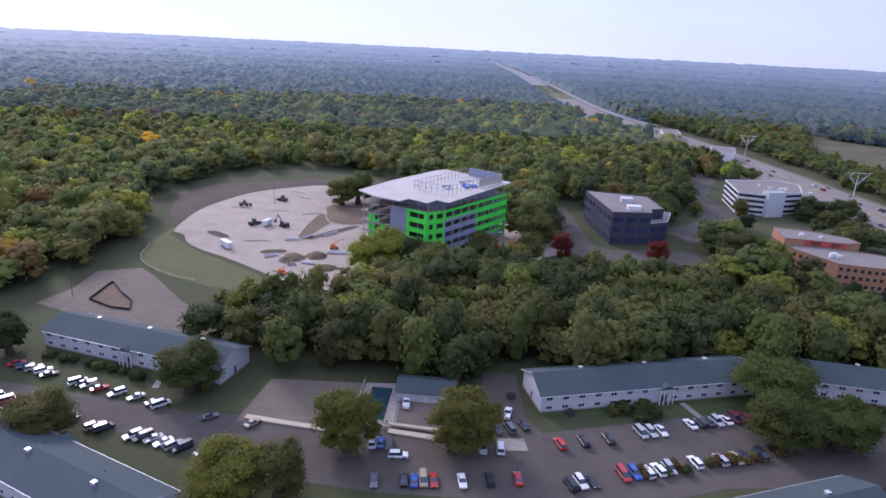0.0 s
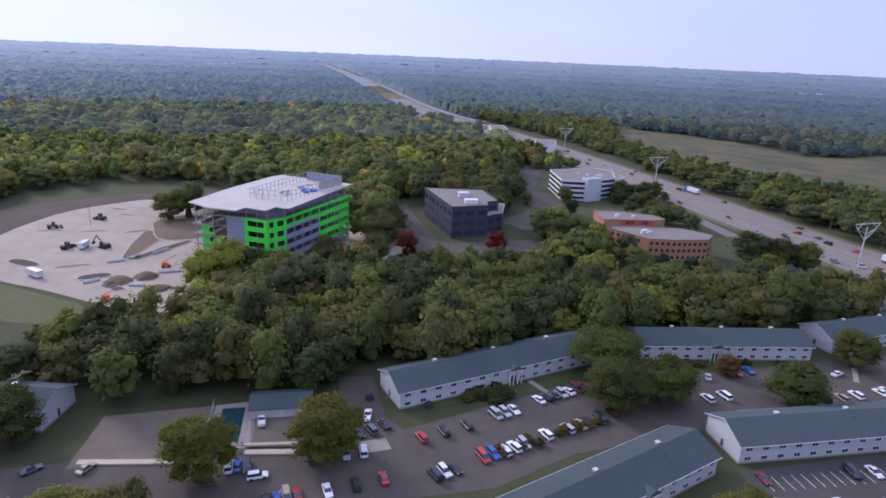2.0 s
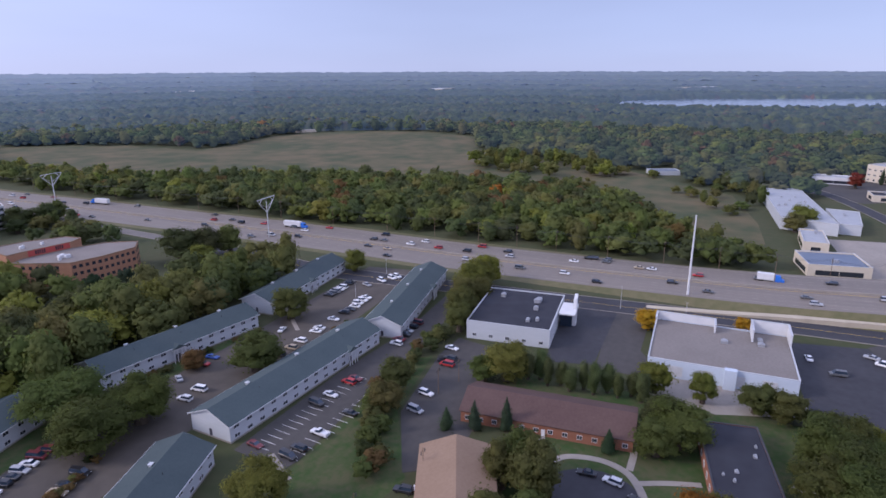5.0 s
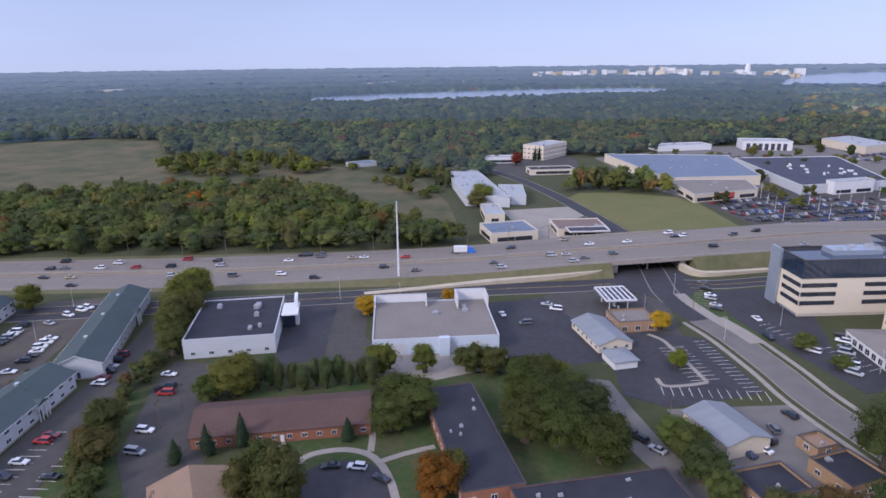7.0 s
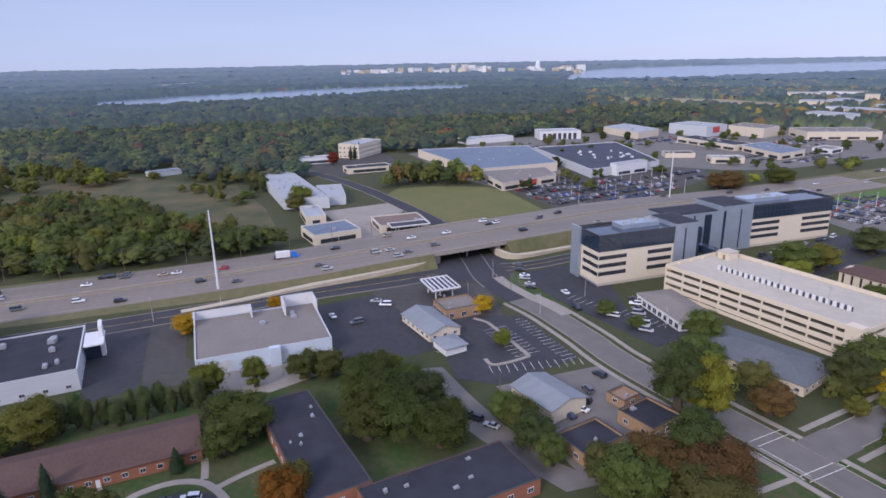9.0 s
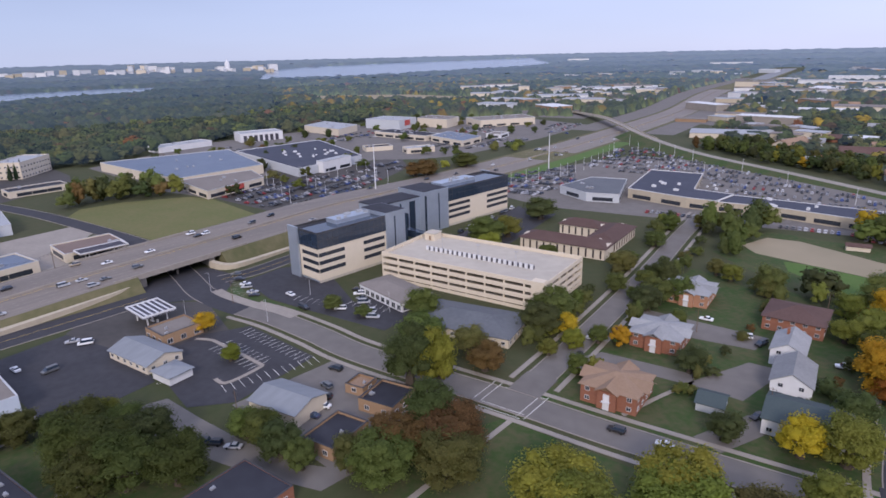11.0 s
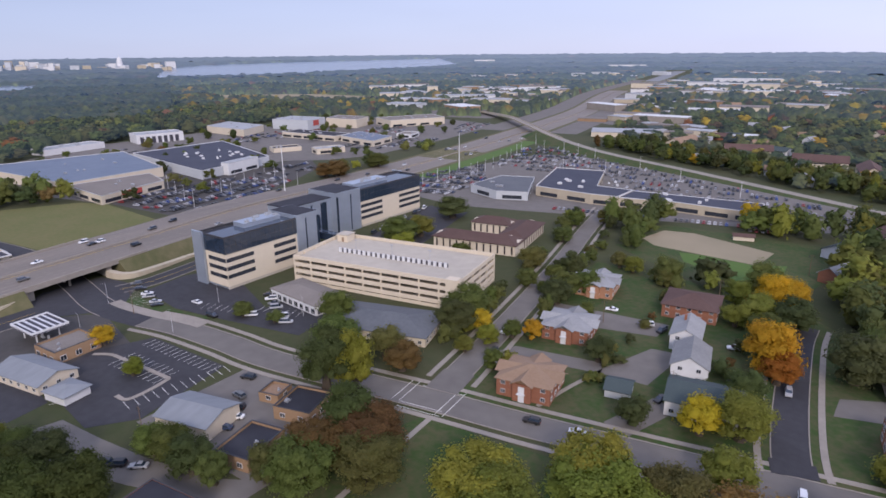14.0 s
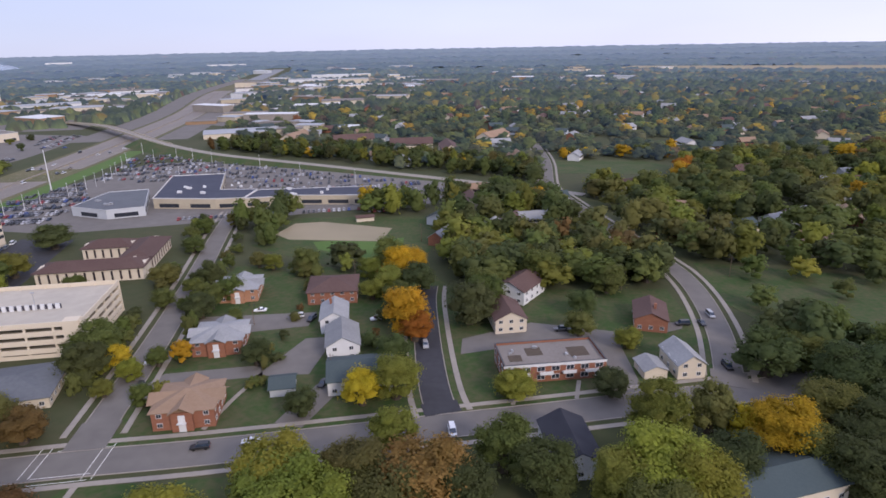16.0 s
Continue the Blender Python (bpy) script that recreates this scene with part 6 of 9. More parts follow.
def hall(name, x, y, deg, L, W, eave, ridge, wall, roof, label, category="house", windows=(), hip=False, group="", chimney=False, doors=1, cross=False):
    spot(x, y, deg, L, W, 2)
    ob = thing(name, (x, y), deg, label, category, group)
    l, w = L / 2, W / 2
    if hip:
        part("wall", Solid().box(-l, l, -w, w, 0, eave - 0.15), wall, ob)
        part("roof", hip_roof(L, W, eave, ridge), roof, ob)
        if cross:
            for m in (-1, 1):
                bay = part("bay", Solid().box(-l * 0.34, l * 0.34, w * 0.6, w + 1.3, 0, eave - 0.1), wall, ob, turn=0 if m > 0 else math.pi)
                part("bay_roof", gable_roof(w * 1.15, l * 0.72, eave, ridge - 0.75, 0.5), roof, bay, at=(0, w * 0.62, 0), turn=math.pi / 2)
                part("entrance", Solid().box(-0.9, 0.9, w + 1.3, w + 1.42, 0, eave - 0.7).box(-1.2, 1.2, w + 1.3, w + 2.2, 2.6, 2.75), "white", bay, "white two-storey entrance")
            for m in (-1, 1):
                part("end_roof", gable_roof(l * 1.1, w * 0.8, eave, ridge - 0.75, 0.5), roof, ob, at=(m * l * 0.66, 0, 0))
    else:
        part("wall", gable_walls(L, W, eave, ridge), wall, ob)
        part("roof", gable_roof(L, W, eave, ridge), roof, ob)
    side, end = faces(x, y, deg)
    for z, ww, hh, gap in windows:
        n = max(1, int(L // gap))
        for m in (side,):
            window_row(ob, [-l + (i + 0.5) * L / n for i in range(n)], m * w, z, ww, hh, m)
        n = max(1, int(W // gap))
        for m in (end,):
            window_col(ob, m * l, [-w + (i + 0.5) * W / n for i in range(n)], z, ww, hh, m)
    for k in range(doors):
        part("door", Solid().box(-0.5 + k * 3, 0.5 + k * 3, -w - 0.06, -w + 0.02, 0, 2.1), "white", ob)
    if chimney:
        part("chimney", Solid().box(-0.5, 0.5, -0.4, 0.4, eave, ridge + 1.2).box(-0.6, 0.6, -0.5, 0.5, ridge + 1.2, ridge + 1.4), "brick", ob, at=(l * 0.3, w * 0.25, 0))
    return ob


WIN1, WIN2 = [(1.0, 1.4, 1.3, 3.6)], [(1.0, 1.4, 1.3, 3.6), (3.8, 1.4, 1.3, 3.6)]
hall("red_roof_hall", 151.4, 45.6, -81.7, 46.5, 17, 3.6, 6.6, "brick", "brown_shingle", "long brick residence with red-brown gable roof", "hall", WIN1)
hall("tan_roof_hall", 106.5, 52.5, 26, 34, 17.5, 5.0, 7.8, "brick", "tan_shingle", "brick hall with tan and brown gable roof", "hall", WIN2)
ob = hall("strip_shop", 188, -147, -3, 29, 15, 4.2, 5.8, "white", "gravel_roof", "low white strip of shops with shallow brown-grey roof", "shop", [(0.5, 2.4, 2.2, 3.4)], True)
part("sign_band", Solid().box(-14.6, 14.6, 7.5, 7.8, 3.0, 4.0), "white", ob)
hall("metal_shed", 144, -72.5, 17, 17, 13, 4.2, 6.0, "cream", "steel_roof", "pale metal shed with low gable roof", "shed", [], doors=2)
flat_building("brick_shop", 121.8, -73.5, 15, 10.5, 14, 3.8, "tan_brick", "black_roof", "small tan brick shop with black roof", "shop", windows=[(1.0, 1.6, 1.4, 4)], units=1)
flat_building("brick_shop", 126, -93.8, 18, 11.5, 12, 4.0, "tan_brick", "black_roof", "small tan brick shop with black roof", "shop", windows=[(1.0, 1.6, 1.4, 4)], units=2, seed=5)
flat_building("tan_shop", 138.4, -93.6, 18, 6.5, 7, 3.0, "tan_brick", "tan_shingle", "small tan brick shop", "shop", windows=[(1.0, 1.6, 1.4, 4)], units=1)
hall("grey_roof_diner", 206, -54.5, 13, 22, 12.5, 3.0, 5.2, "cream", "steel_roof", "diner with pale grey gable roof", "restaurant", WIN1)
hall("diner_annex", 187, -56.2, 13, 9, 8, 2.8, 4.2, "white", "steel_roof", "small annex with pale roof", "restaurant", [], True)
flat_building("station_shop", 217.5, -68.5, -83, 15, 12.5, 4.3, "tan_brick", "gravel_roof", "tan brick filling station shop", "shop", windows=[(0.7, 2.0, 1.8, 4)], units=2)
hall("clinic", 146, -148, 20, 38, 22, 3.6, 6.4, "cream", "clinic_roof", "long low clinic with blue-grey hip roof", "clinic", WIN1, True)


def fuel_canopy(x, y, deg, half=6.2, wide=7.8, mat="white"):
    ob = thing("fuel_canopy", (x, y), deg, mat.replace("_", " ") + " flat canopy over fuel pumps", "canopy")
    part("canopy", Solid().box(-half, half, -wide, wide, 4.6, 5.2), mat, ob)
    part("stripe", Solid().box(-half - 0.06, half + 0.06, -wide - 0.06, wide + 0.06, 4.7, 5.0), "dark_clad", ob)
    part("rim", Solid().box(-half, half, -wide, -wide + 0.4, 5.2, 5.7).box(-half, half, wide - 0.4, wide, 5.2, 5.7).box(-half, -half + 0.4, -wide + 0.4, wide - 0.4, 5.2, 5.7)
         .box(half - 0.4, half, -wide + 0.4, wide - 0.4, 5.2, 5.7), "white", ob)
    for k in range(6):
        u = -half + 1.0 + k * (2 * half - 2.0) / 5
        part("roof_beam", Solid().box(u - 0.55, u + 0.55, -wide + 0.6, wide - 0.6, 5.2, 5.35), "dark_clad", ob)
    for a in (-half * 0.6, half * 0.6):
        for b in (-wide * 0.6, wide * 0.6):
            part("post", Solid().box(a - 0.2, a + 0.2, b - 0.2, b + 0.2, 0, 4.6), "white", ob)
    for b in (-wide * 0.6, 0, wide * 0.6):
        part("pump", Solid().box(-0.3, 0.3, b - 0.4, b + 0.4, 0, 1.9).box(-0.5, 0.5, b - 1.2, b + 1.2, 0, 0.18), "galvanised", ob)


fuel_canopy(237, -67.3, -85)
fuel_canopy(338, -78, 4, 5.0, 11.5, "cream")


def motel():
    spot(178, -256, -70, 50, 44, 2)
    ob = thing("motel", (178, -258), 13, "L-shaped cream motel with brown shingle roof", "motel")
    for cx, cy, L, W, turn in ((0, 12, 44, 14, 0), (-15, -10, 34, 14, math.pi / 2), (4, -20, 22, 12, 0)):
        w = part("wing", gable_walls(L, W, 5.4, 6.6), "cream", ob, at=(cx, cy, 0), turn=turn)
        part("roof", hip_roof(L, W, 5.6, 8.4, 0.9), "brown_shingle", w)
        n = int(L // 3.6)
        for m in (-1, 1):
            window_row(w, [-L / 2 + (i + 0.5) * L / n for i in range(n)], m * W / 2, 0.6, 0.9, 4.1, m, pane_mat="glass", frame_mat="brown_shingle")


motel()

# houses along the street
hall("brick_flats", 82.6, -143.4, 12, 16, 15, 5.6, 8.0, "brick", "tan_shingle", "two-storey red brick flats with tan hip roof", "house", WIN2, True, "brick flats", cross=True)
hall("brick_flats", 91, -184, 12, 16, 15.5, 5.4, 7.6, "brick", "grey_shingle", "two-storey red brick flats with grey hip roof", "house", WIN2, True, "brick flats", cross=True)
hall("brick_flats", 101.5, -228, 12, 15, 16, 5.4, 7.4, "orange_brick", "grey_shingle", "two-storey brick flats with pale grey roof", "house", WIN2, True, "brick flats", cross=True)
hall("brick_house", 63.5, -229, 10, 19, 18, 5.2, 8.0, "brick", "brown_shingle", "red brick house with red-brown roof", "house", WIN2, True)
hall("white_house", 56.5, -202, -78, 15, 9.5, 5.2, 7.8, "white", "grey_shingle", "white house with pale grey gable roof", "house", WIN2, chimney=True)
hall("white_house", 49, -182.5, -76, 16, 10.5, 5.4, 8.4, "white", "grey_shingle", "white house with dark grey gable roof", "house", WIN2)
ob = hall("white_house", 39, -163, 12, 19, 15, 4.6, 7.2, "white", "shingle", "low white house with blue-grey roof and porch", "house", WIN1)
part("porch_roof", Solid().box(-8.5, -1, 7.2, 9.6, 3.0, 3.3), "white", ob)
for k in range(4):
    part("porch_post", Solid().box(-8.3 + k * 2.4, -8.1 + k * 2.4, 9.3, 9.5, 0, 3.0), "white", ob)
hall("garden_shed", 61, -157, 14, 7, 8, 2.6, 4.2, "siding", "shingle", "small garden shed with blue-grey roof", "shed", [])
ob = flat_building("long_flats", -17.5, -173, 11, 31, 15, 6.0, "brick", "gravel_roof", "long two-storey brick flats with worn gravel roof", "apartment building", windows=[(0.8, 2.4, 1.6, 4.0), (3.5, 2.4, 1.6, 4.0)], units=6, seed=14)
for k in range(4):
    part("balcony", Solid().box(-13 + k * 7, -9 + k * 7, 7.5, 8.9, 2.9, 3.1).box(-13 + k * 7, -9 + k * 7, 8.8, 8.9, 3.1, 4.0), "white", ob)
for a, b, c, d in ((-12, -6, -3, 3), (2, 7, -4, 1), (9, 13, 0, 4)):
    part("roof_patch", Solid().box(a, b, c, d, 5.3, 5.34), "dark_soil", ob, "dark worn patch of roofing")
part("fascia", Solid().box(-15.6, 15.6, 7.5, 7.62, 5.2, 6.0), "white", ob)
hall("brick_house", -56, -208, 80, 16, 11, 4.6, 7.0, "brick", "brown_shingle", "brick house with brown gable roof", "house", WIN1, chimney=True)
hall("tan_house", -58, -175, 100, 13, 8.5, 4.8, 7.6, "cream", "grey_shingle", "tan house with pale grey gable roof", "house", WIN2)
hall("tan_garage", -48, -172, 100, 8, 7, 2.8, 4.2, "cream", "grey_shingle", "low tan garage with grey roof", "garage", [])
hall("white_flats", -11, -232, 60, 18, 13, 5.6, 8.6, "white", "brown_shingle", "white two-storey house with red-brown roof", "house", WIN2)
hall("white_flats", -5, -205, -78, 16, 11, 5.2, 8.0, "cream", "brown_shingle", "cream house with red-brown gable roof", "house", WIN2)
hall("dark_roof_house", -19, -130, 100, 18, 11, 4.6, 7.4, "white", "black_roof", "white house with black gable roof", "house", WIN1)
hall("dark_roof_house", -64, -120, 20, 24, 13, 4.6, 7.0, "cream", "shingle", "house with dark blue-grey roof", "house", WIN1)
hall("dark_roof_house", 18, -118, 14, 14, 10, 4.2, 6.6, "brick", "black_roof", "low brick house with black gable roof", "house", WIN1)


# ---- commercial district beyond the highway ----
SHOPS = [
    ("cream_store", 388, -28, 3, 30, 12, 6, "cream", "pale_roof", "small cream store with flat roof", 1),
    ("tan_store", 343, -34, -77, 27, 24, 6, "cream", "blue_roof", "tan store with pale blue-grey roof", 2),
    ("plaza_shop", 354, -76, -87, 29, 24, 4.6, "cream", "brown_flat", "low fuel shop with brown flat roof", 2),
    ("white_depot", 617, -51, -88, 32, 15, 6, "white", "pale_roof", "long white depot with pale roof", 2),
    ("pale_hotel", 650, -101, -40, 46, 24, 14.5, "cream", "pale_roof", "pale three-storey hotel block", 2),
    ("shop_row", 552, -91, -84, 40, 18, 5, "cream", "black_roof", "low cream shop row with dark roof", 1),
    ("white_depot", 698, -258, -80, 63, 22, 6, "white", "pale_roof", "long white depot with pale roof", 3),
    ("arch_hall", 696, -350, -101, 50, 28, 10, "white", "pale_roof", "white hall with tall dark bays", 2),
    ("diner", 474, -409, -112, 29, 16, 5.5, "cream", "pale_roof", "small cream diner beside lot", 2),
    ("shop_row", 518, -391, -112, 28, 16, 4.5, "cream", "black_roof", "low shop with dark flat roof", 2),
    ("bank_branch", 486, -540, -72, 24, 18, 5, "white", "gravel_roof", "small white shop with flat roof", 2),
    ("roadside_office", 236, 640, 70, 40, 22, 9, "white", "gravel_roof", "white office beside the highway", 3),
    ("roadside_office", 222, 780, 80, 44, 20, 8, "cream", "gravel_roof", "cream office beside the highway", 3),
    ("roadside_office", 150, 900, 60, 50, 26, 8, "siding", "blue_roof", "pale office among trees", 2),
    ("farm_hall", 880, 548, -56, 34, 14, 5, "white", "pale_roof", "long white farm hall at marsh edge", 1),
    ("farm_hall", 866, 596, -60, 22, 12, 4, "cream", "pale_roof", "low pale farm hall at marsh edge", 1),
    ("farm_hall", 762, 634, -40, 30, 10, 3.5, "cream", "pale_roof", "low pale farm shed at marsh edge", 0),
    ("grey_shed", 601, 84, -63, 27, 14, 4, "siding", "blue_roof", "grey shed on the marsh", 0),
]
for i, (name, x, y, deg, L, W, H, wall, roof, label, units) in enumerate(SHOPS):
    ob = flat_building(name, x, y, deg, L, W, H, wall, roof, label, "store", 0.6, units=units, seed=20 + i,
                       bands=[(0.8, min(3.2, H - 1.5), "glass", L * 0.12)] if L < 60 and 4.5 < H < 9 else [], windows=[(1.0, 2.0, 1.6, 4.5), (5.2, 2.0, 1.6, 4.5), (9.6, 2.0, 1.6, 4.5)] if H > 12 else ())
    if "arch" in name:
        for k in range(7):
            part("bay_opening", Solid().box(-21.5 + k * 6.2, -17.6 + k * 6.2, -14.1, -13.98, 0.2, 7.4), "dark_clad", ob)

# broad stores and warehouses on their own outlines
BROAD = [
    ("grey_warehouse", [(417, -42), (532, -24), (521, 1), (423, -12)], 7, "siding", "pale_roof", "broad warehouse with pale grey roof", 6),
    ("grey_warehouse", [(424, -54), (466, -56), (468, -38), (424, -43)], 6, "siding", "pale_roof", "lower wing of grey warehouse with pale roof", 2),
    ("superstore", [(482, -171), (489, -247), (598, -267), (614, -154)], 7.5, "cream", "blue_roof", "huge store with blue-grey flat roof", 6),
    ("store_annex", [(426, -171), (443, -223), (479, -231), (481, -171.5)], 6, "cream", "gravel_roof", "low store with gravel roof and red sign", 3),
    ("superstore", [(450, -257.5), (466, -333), (588, -365), (584, -268.5)], 7, "siding", "navy_roof", "huge store with navy flat roof and white units", 18),
    ("entrance_hall", [(449, -281), (458, -316), (466, -314), (457, -279.5)], 9.5, "white", "pale_roof", "white entrance block of dark-roofed store", 1),
    ("pale_warehouse", [(646, -430), (669, -474), (741, -471), (718, -426)], 8, "cream", "pale_roof", "wide warehouse with pale flat roof", 4),
    ("pale_warehouse", [(632, -514), (644, -553), (696, -540), (684, -499)], 12, "siding", "pale_roof", "pale warehouse with red panel", 4),
    ("tan_warehouse", [(597, -565), (611, -600), (660, -590), (645, -556)], 11, "cream", "gravel_roof", "wide warehouse with tan walls", 4),
    ("shop_row", [(526, -464), (530, -490), (610, -482), (607, -455)], 6, "cream", "black_roof", "long shop row with dark roof", 8),
    ("shop_row", [(464, -461), (474, -500), (534, -508), (523, -470)], 6, "cream", "blue_roof", "broad shop with dark blue-grey roof", 6),
    ("shop_row", [(534, -668), (574, -690), (608, -612), (566, -596)], 9, "cream", "gravel_roof", "long shop row with gravel roof", 6),
    ("dealership", [(172, -365), (213, -366), (235, -435), (199, -444), (180, -391), (155, -392), (155, -368)][::-1], 6.5, "pale_wall", "navy_roof", "car dealership with broad navy roof", 8),
    ("dealership", [(155, -368.4), (123, -377), (72, -378), (78, -404), (130, -396), (155, -392)], 6, "pale_wall", "navy_roof", "long pale dealership workshop with navy roof", 5),
    ("dealership", [(228, -340), (209, -349), (232, -396), (255, -387), (255, -348)], 5.5, "siding", "clinic_roof", "glazed dealership showroom with dark grey roof", 3),
]
for i, (name, pts, H, wall, roof, label, units) in enumerate(BROAD):
    area = sum(p[0] * q[1] - q[0] * p[1] for p, q in zip(pts, pts[1:] + pts[:1]))
    pts = pts if area > 0 else pts[::-1]
    ob = poly_building(name, pts, H, wall, roof, label, () if "warehouse" in name or "superstore" in name else (0.8,), 16.0, (13.0, 2.4), "store", "galvanised" if roof not in ("black_roof", "navy_roof") else "white")
    size = np.ptp(np.array(pts), axis=0)
    roof_units(ob, size[0] * 0.62, size[1] * 0.62, H + 0.05, units, 40 + i, "white" if roof == "navy_roof" else "steel")
    cx, cy = ob.matrix_basis.translation[:2]
    if "red" in label:
        (ax, ay), (bx, by) = (pts[0], pts[1])
        if math.hypot((ax + bx) / 2, (ay + by) / 2) > math.hypot(cx, cy):
            (ax, ay), (bx, by) = pts[1], pts[2]
        d, t = math.hypot(bx - ax, by - ay), math.atan2(by - ay, bx - ax)
        part("sign_panel", Solid().box(d * 0.3, d * 0.62, -0.35, -0.1, H * 0.35, H * 0.92), "red_panel", ob, "red front panel", at=(ax - cx, ay - cy, 0), turn=t)

CLEAR.append(np.array([q[1] for q in LOTS if q[0] == "shop_lots"][0], float))

# ---- the town to the east ----
TOWN_RNG = random.Random(77)


def far_house(x, y, deg, wall, roof, L, W, eave, ridge):
    """A house too far off for its windows to be told apart singly."""
    spot(x, y, deg, L, W, 2)
    ob = thing("house", (x, y, float(lift(math.hypot(x, y)))), deg, {"white": "white", "cream": "cream", "siding": "pale grey", "brick": "red brick"}[wall] + " house with gable roof among trees", "house", "houses of the town")
    part("wall", gable_walls(L, W, eave, ridge), wall, ob)
    part("roof", gable_roof(L, W, eave, ridge, 0.6, 0.3), roof, ob)
    for m in (faces(x, y, deg)[0],):
        part("window_band", Solid().box(-L * 0.36, L * 0.36, m * W / 2 - 0.05, m * W / 2 + 0.05, eave - 2.0, eave - 0.8), "glass", ob)


def scatter_houses(poly, n, size=1.0):
    p = np.array(poly, float)
    made, tries = 0, 0
    while made < n and tries < n * 30:
        tries += 1
        x, y = TOWN_RNG.uniform(p[:, 0].min(), p[:, 0].max()), TOWN_RNG.uniform(p[:, 1].min(), p[:, 1].max())
        a = np.array([x]), np.array([y])
        if not inside(*a, p)[0] or any(inside(*a, c)[0] for c in CLEAR if len(c)):
            continue
        L = TOWN_RNG.uniform(12, 20) * size
        far_house(x, y, TOWN_RNG.choice((14, 104, 30, -20, 70)), TOWN_RNG.choice(("white", "white", "cream", "siding", "brick")),
                  TOWN_RNG.choice(("grey_shingle", "shingle", "brown_shingle", "tan_shingle", "grey_shingle")), L, L * 0.62, 4.2 * size, 7.2 * size)
        made += 1


slab("school_field", [(-46, -476), (-120, -470), (-150, -492), (-120, -530), (-54, -530)], 0.05, "lawn", "green playing field in the town", "lawn")
for k, (x, y, deg) in enumerate(((78, -592, 10), (40, -566, 100), (140, -620, 20), (0, -640, 60), (205, -640, 80))):
    far_house(x, y, deg, "cream", "brown_shingle" if k < 3 else "tan_shingle", 40, 16, 6.5, 11)
scatter_houses([(-20, -300), (-64, -320), (-60, -460), (30, -440), (30, -300)], 9)
scatter_houses([(-90, -300), (-260, -290), (-420, -420), (-300, -520), (-80, -440)], 24)
scatter_houses([(280, -700), (220, -560), (30, -480), (-330, -540), (-500, -900), (300, -900)], 60)
scatter_houses([(320, -900), (-520, -900), (-700, -1500), (420, -1500)], 56, 1.25)
scatter_houses([(-500, 700), (120, 640), (100, 1000), (-600, 1000)], 12)
scatter_houses([(-300, 560), (-30, 480), (40, 560), (-60, 640), (-320, 640)], 5)


def far_block(x, y, deg, L, W, H, wall):
    ob = thing("commercial_block", (x, y, float(lift(math.hypot(x, y)))), deg, "distant " + wall.replace("_", " ") + " commercial block with flat roof", "commercial building", "distant commercial blocks")
    part("wall", Solid().box(-L / 2, L / 2, -W / 2, W / 2, 0, H), wall, ob)
    part("roof", Solid().box(-L / 2 - 0.4, L / 2 + 0.4, -W / 2 - 0.4, W / 2 + 0.4, H, H + 0.6), TOWN_RNG.choice(("pale_roof", "pale_roof", "gravel_roof", "white")), ob)
    CLEAR.append(np.array(box_outline(x, y, deg, L + 10, W + 10)))


def scatter_blocks(poly, n, walls=("white", "cream", "siding", "tan_brick", "cream", "pale_wall", "concrete"), big=1.0):
    p = np.array(poly, float)
    for _ in range(n):
        for _ in range(30):
            x, y = TOWN_RNG.uniform(p[:, 0].min(), p[:, 0].max()), TOWN_RNG.uniform(p[:, 1].min(), p[:, 1].max())
            a = np.array([x]), np.array([y])
            if inside(*a, p)[0] and not any(inside(*a, c)[0] for c in CLEAR):
                break
        else:
            continue
        far_block(x, y, TOWN_RNG.uniform(-30, 30), TOWN_RNG.uniform(20, 60) * big, TOWN_RNG.uniform(15, 34) * big, TOWN_RNG.uniform(5, 10) * big, TOWN_RNG.choice(walls))


scatter_blocks([(620, -1150), (380, -900), (330, -760), (180, -1000), (100, -1300), (250, -1900), (640, -2000)], 44, big=1.25)
scatter_blocks([(560, -820), (760, -760), (1000, -1100), (900, -1500), (640, -1300)], 28, big=1.25)
scatter_blocks([(776, -1020), (600, -900), (560, -960), (700, -1380), (1150, -1220), (1050, -1100)], 26, big=0.8)
scatter_blocks([(400, -800), (280, -740), (250, -900), (330, -1250), (470, -1100)], 16, big=0.7)
for x, y, deg, L, H in ((939, -1132, -140, 24, 16), (756, -1013, -143, 115, 10), (1110, -1251, -138, 91, 11), (1123, -1163, -136, 73, 10), (2117, -3016, -145, 114, 16), (1158, -2742, -157, 162, 16), (477, -1620, -164, 92, 15),
                        (469, -1827, -166, 103, 15), (353, -1605, -168, 75, 15), (251, -1050, -167, 69, 9), (293, -695, -157, 68, 5), (805, -1237, -147, 94, 9), (790, -1348, -150, 85, 10), (940, -1014, -137, 75, 8)):
    far_block(x, y, deg, L, min(L * 0.6, 40), H, "white" if L > 80 else "cream")
scatter_blocks([(160, -700), (240, -640), (300, -760), (180, -820)], 7, big=0.8)
scatter_blocks([(700, -2000), (1300, -1700), (1500, -2300), (200, -2600)], 22, big=1.4)
scatter_blocks([(-300, -1500), (200, -1400), (100, -2200), (-700, -2300)], 16, big=1.3)


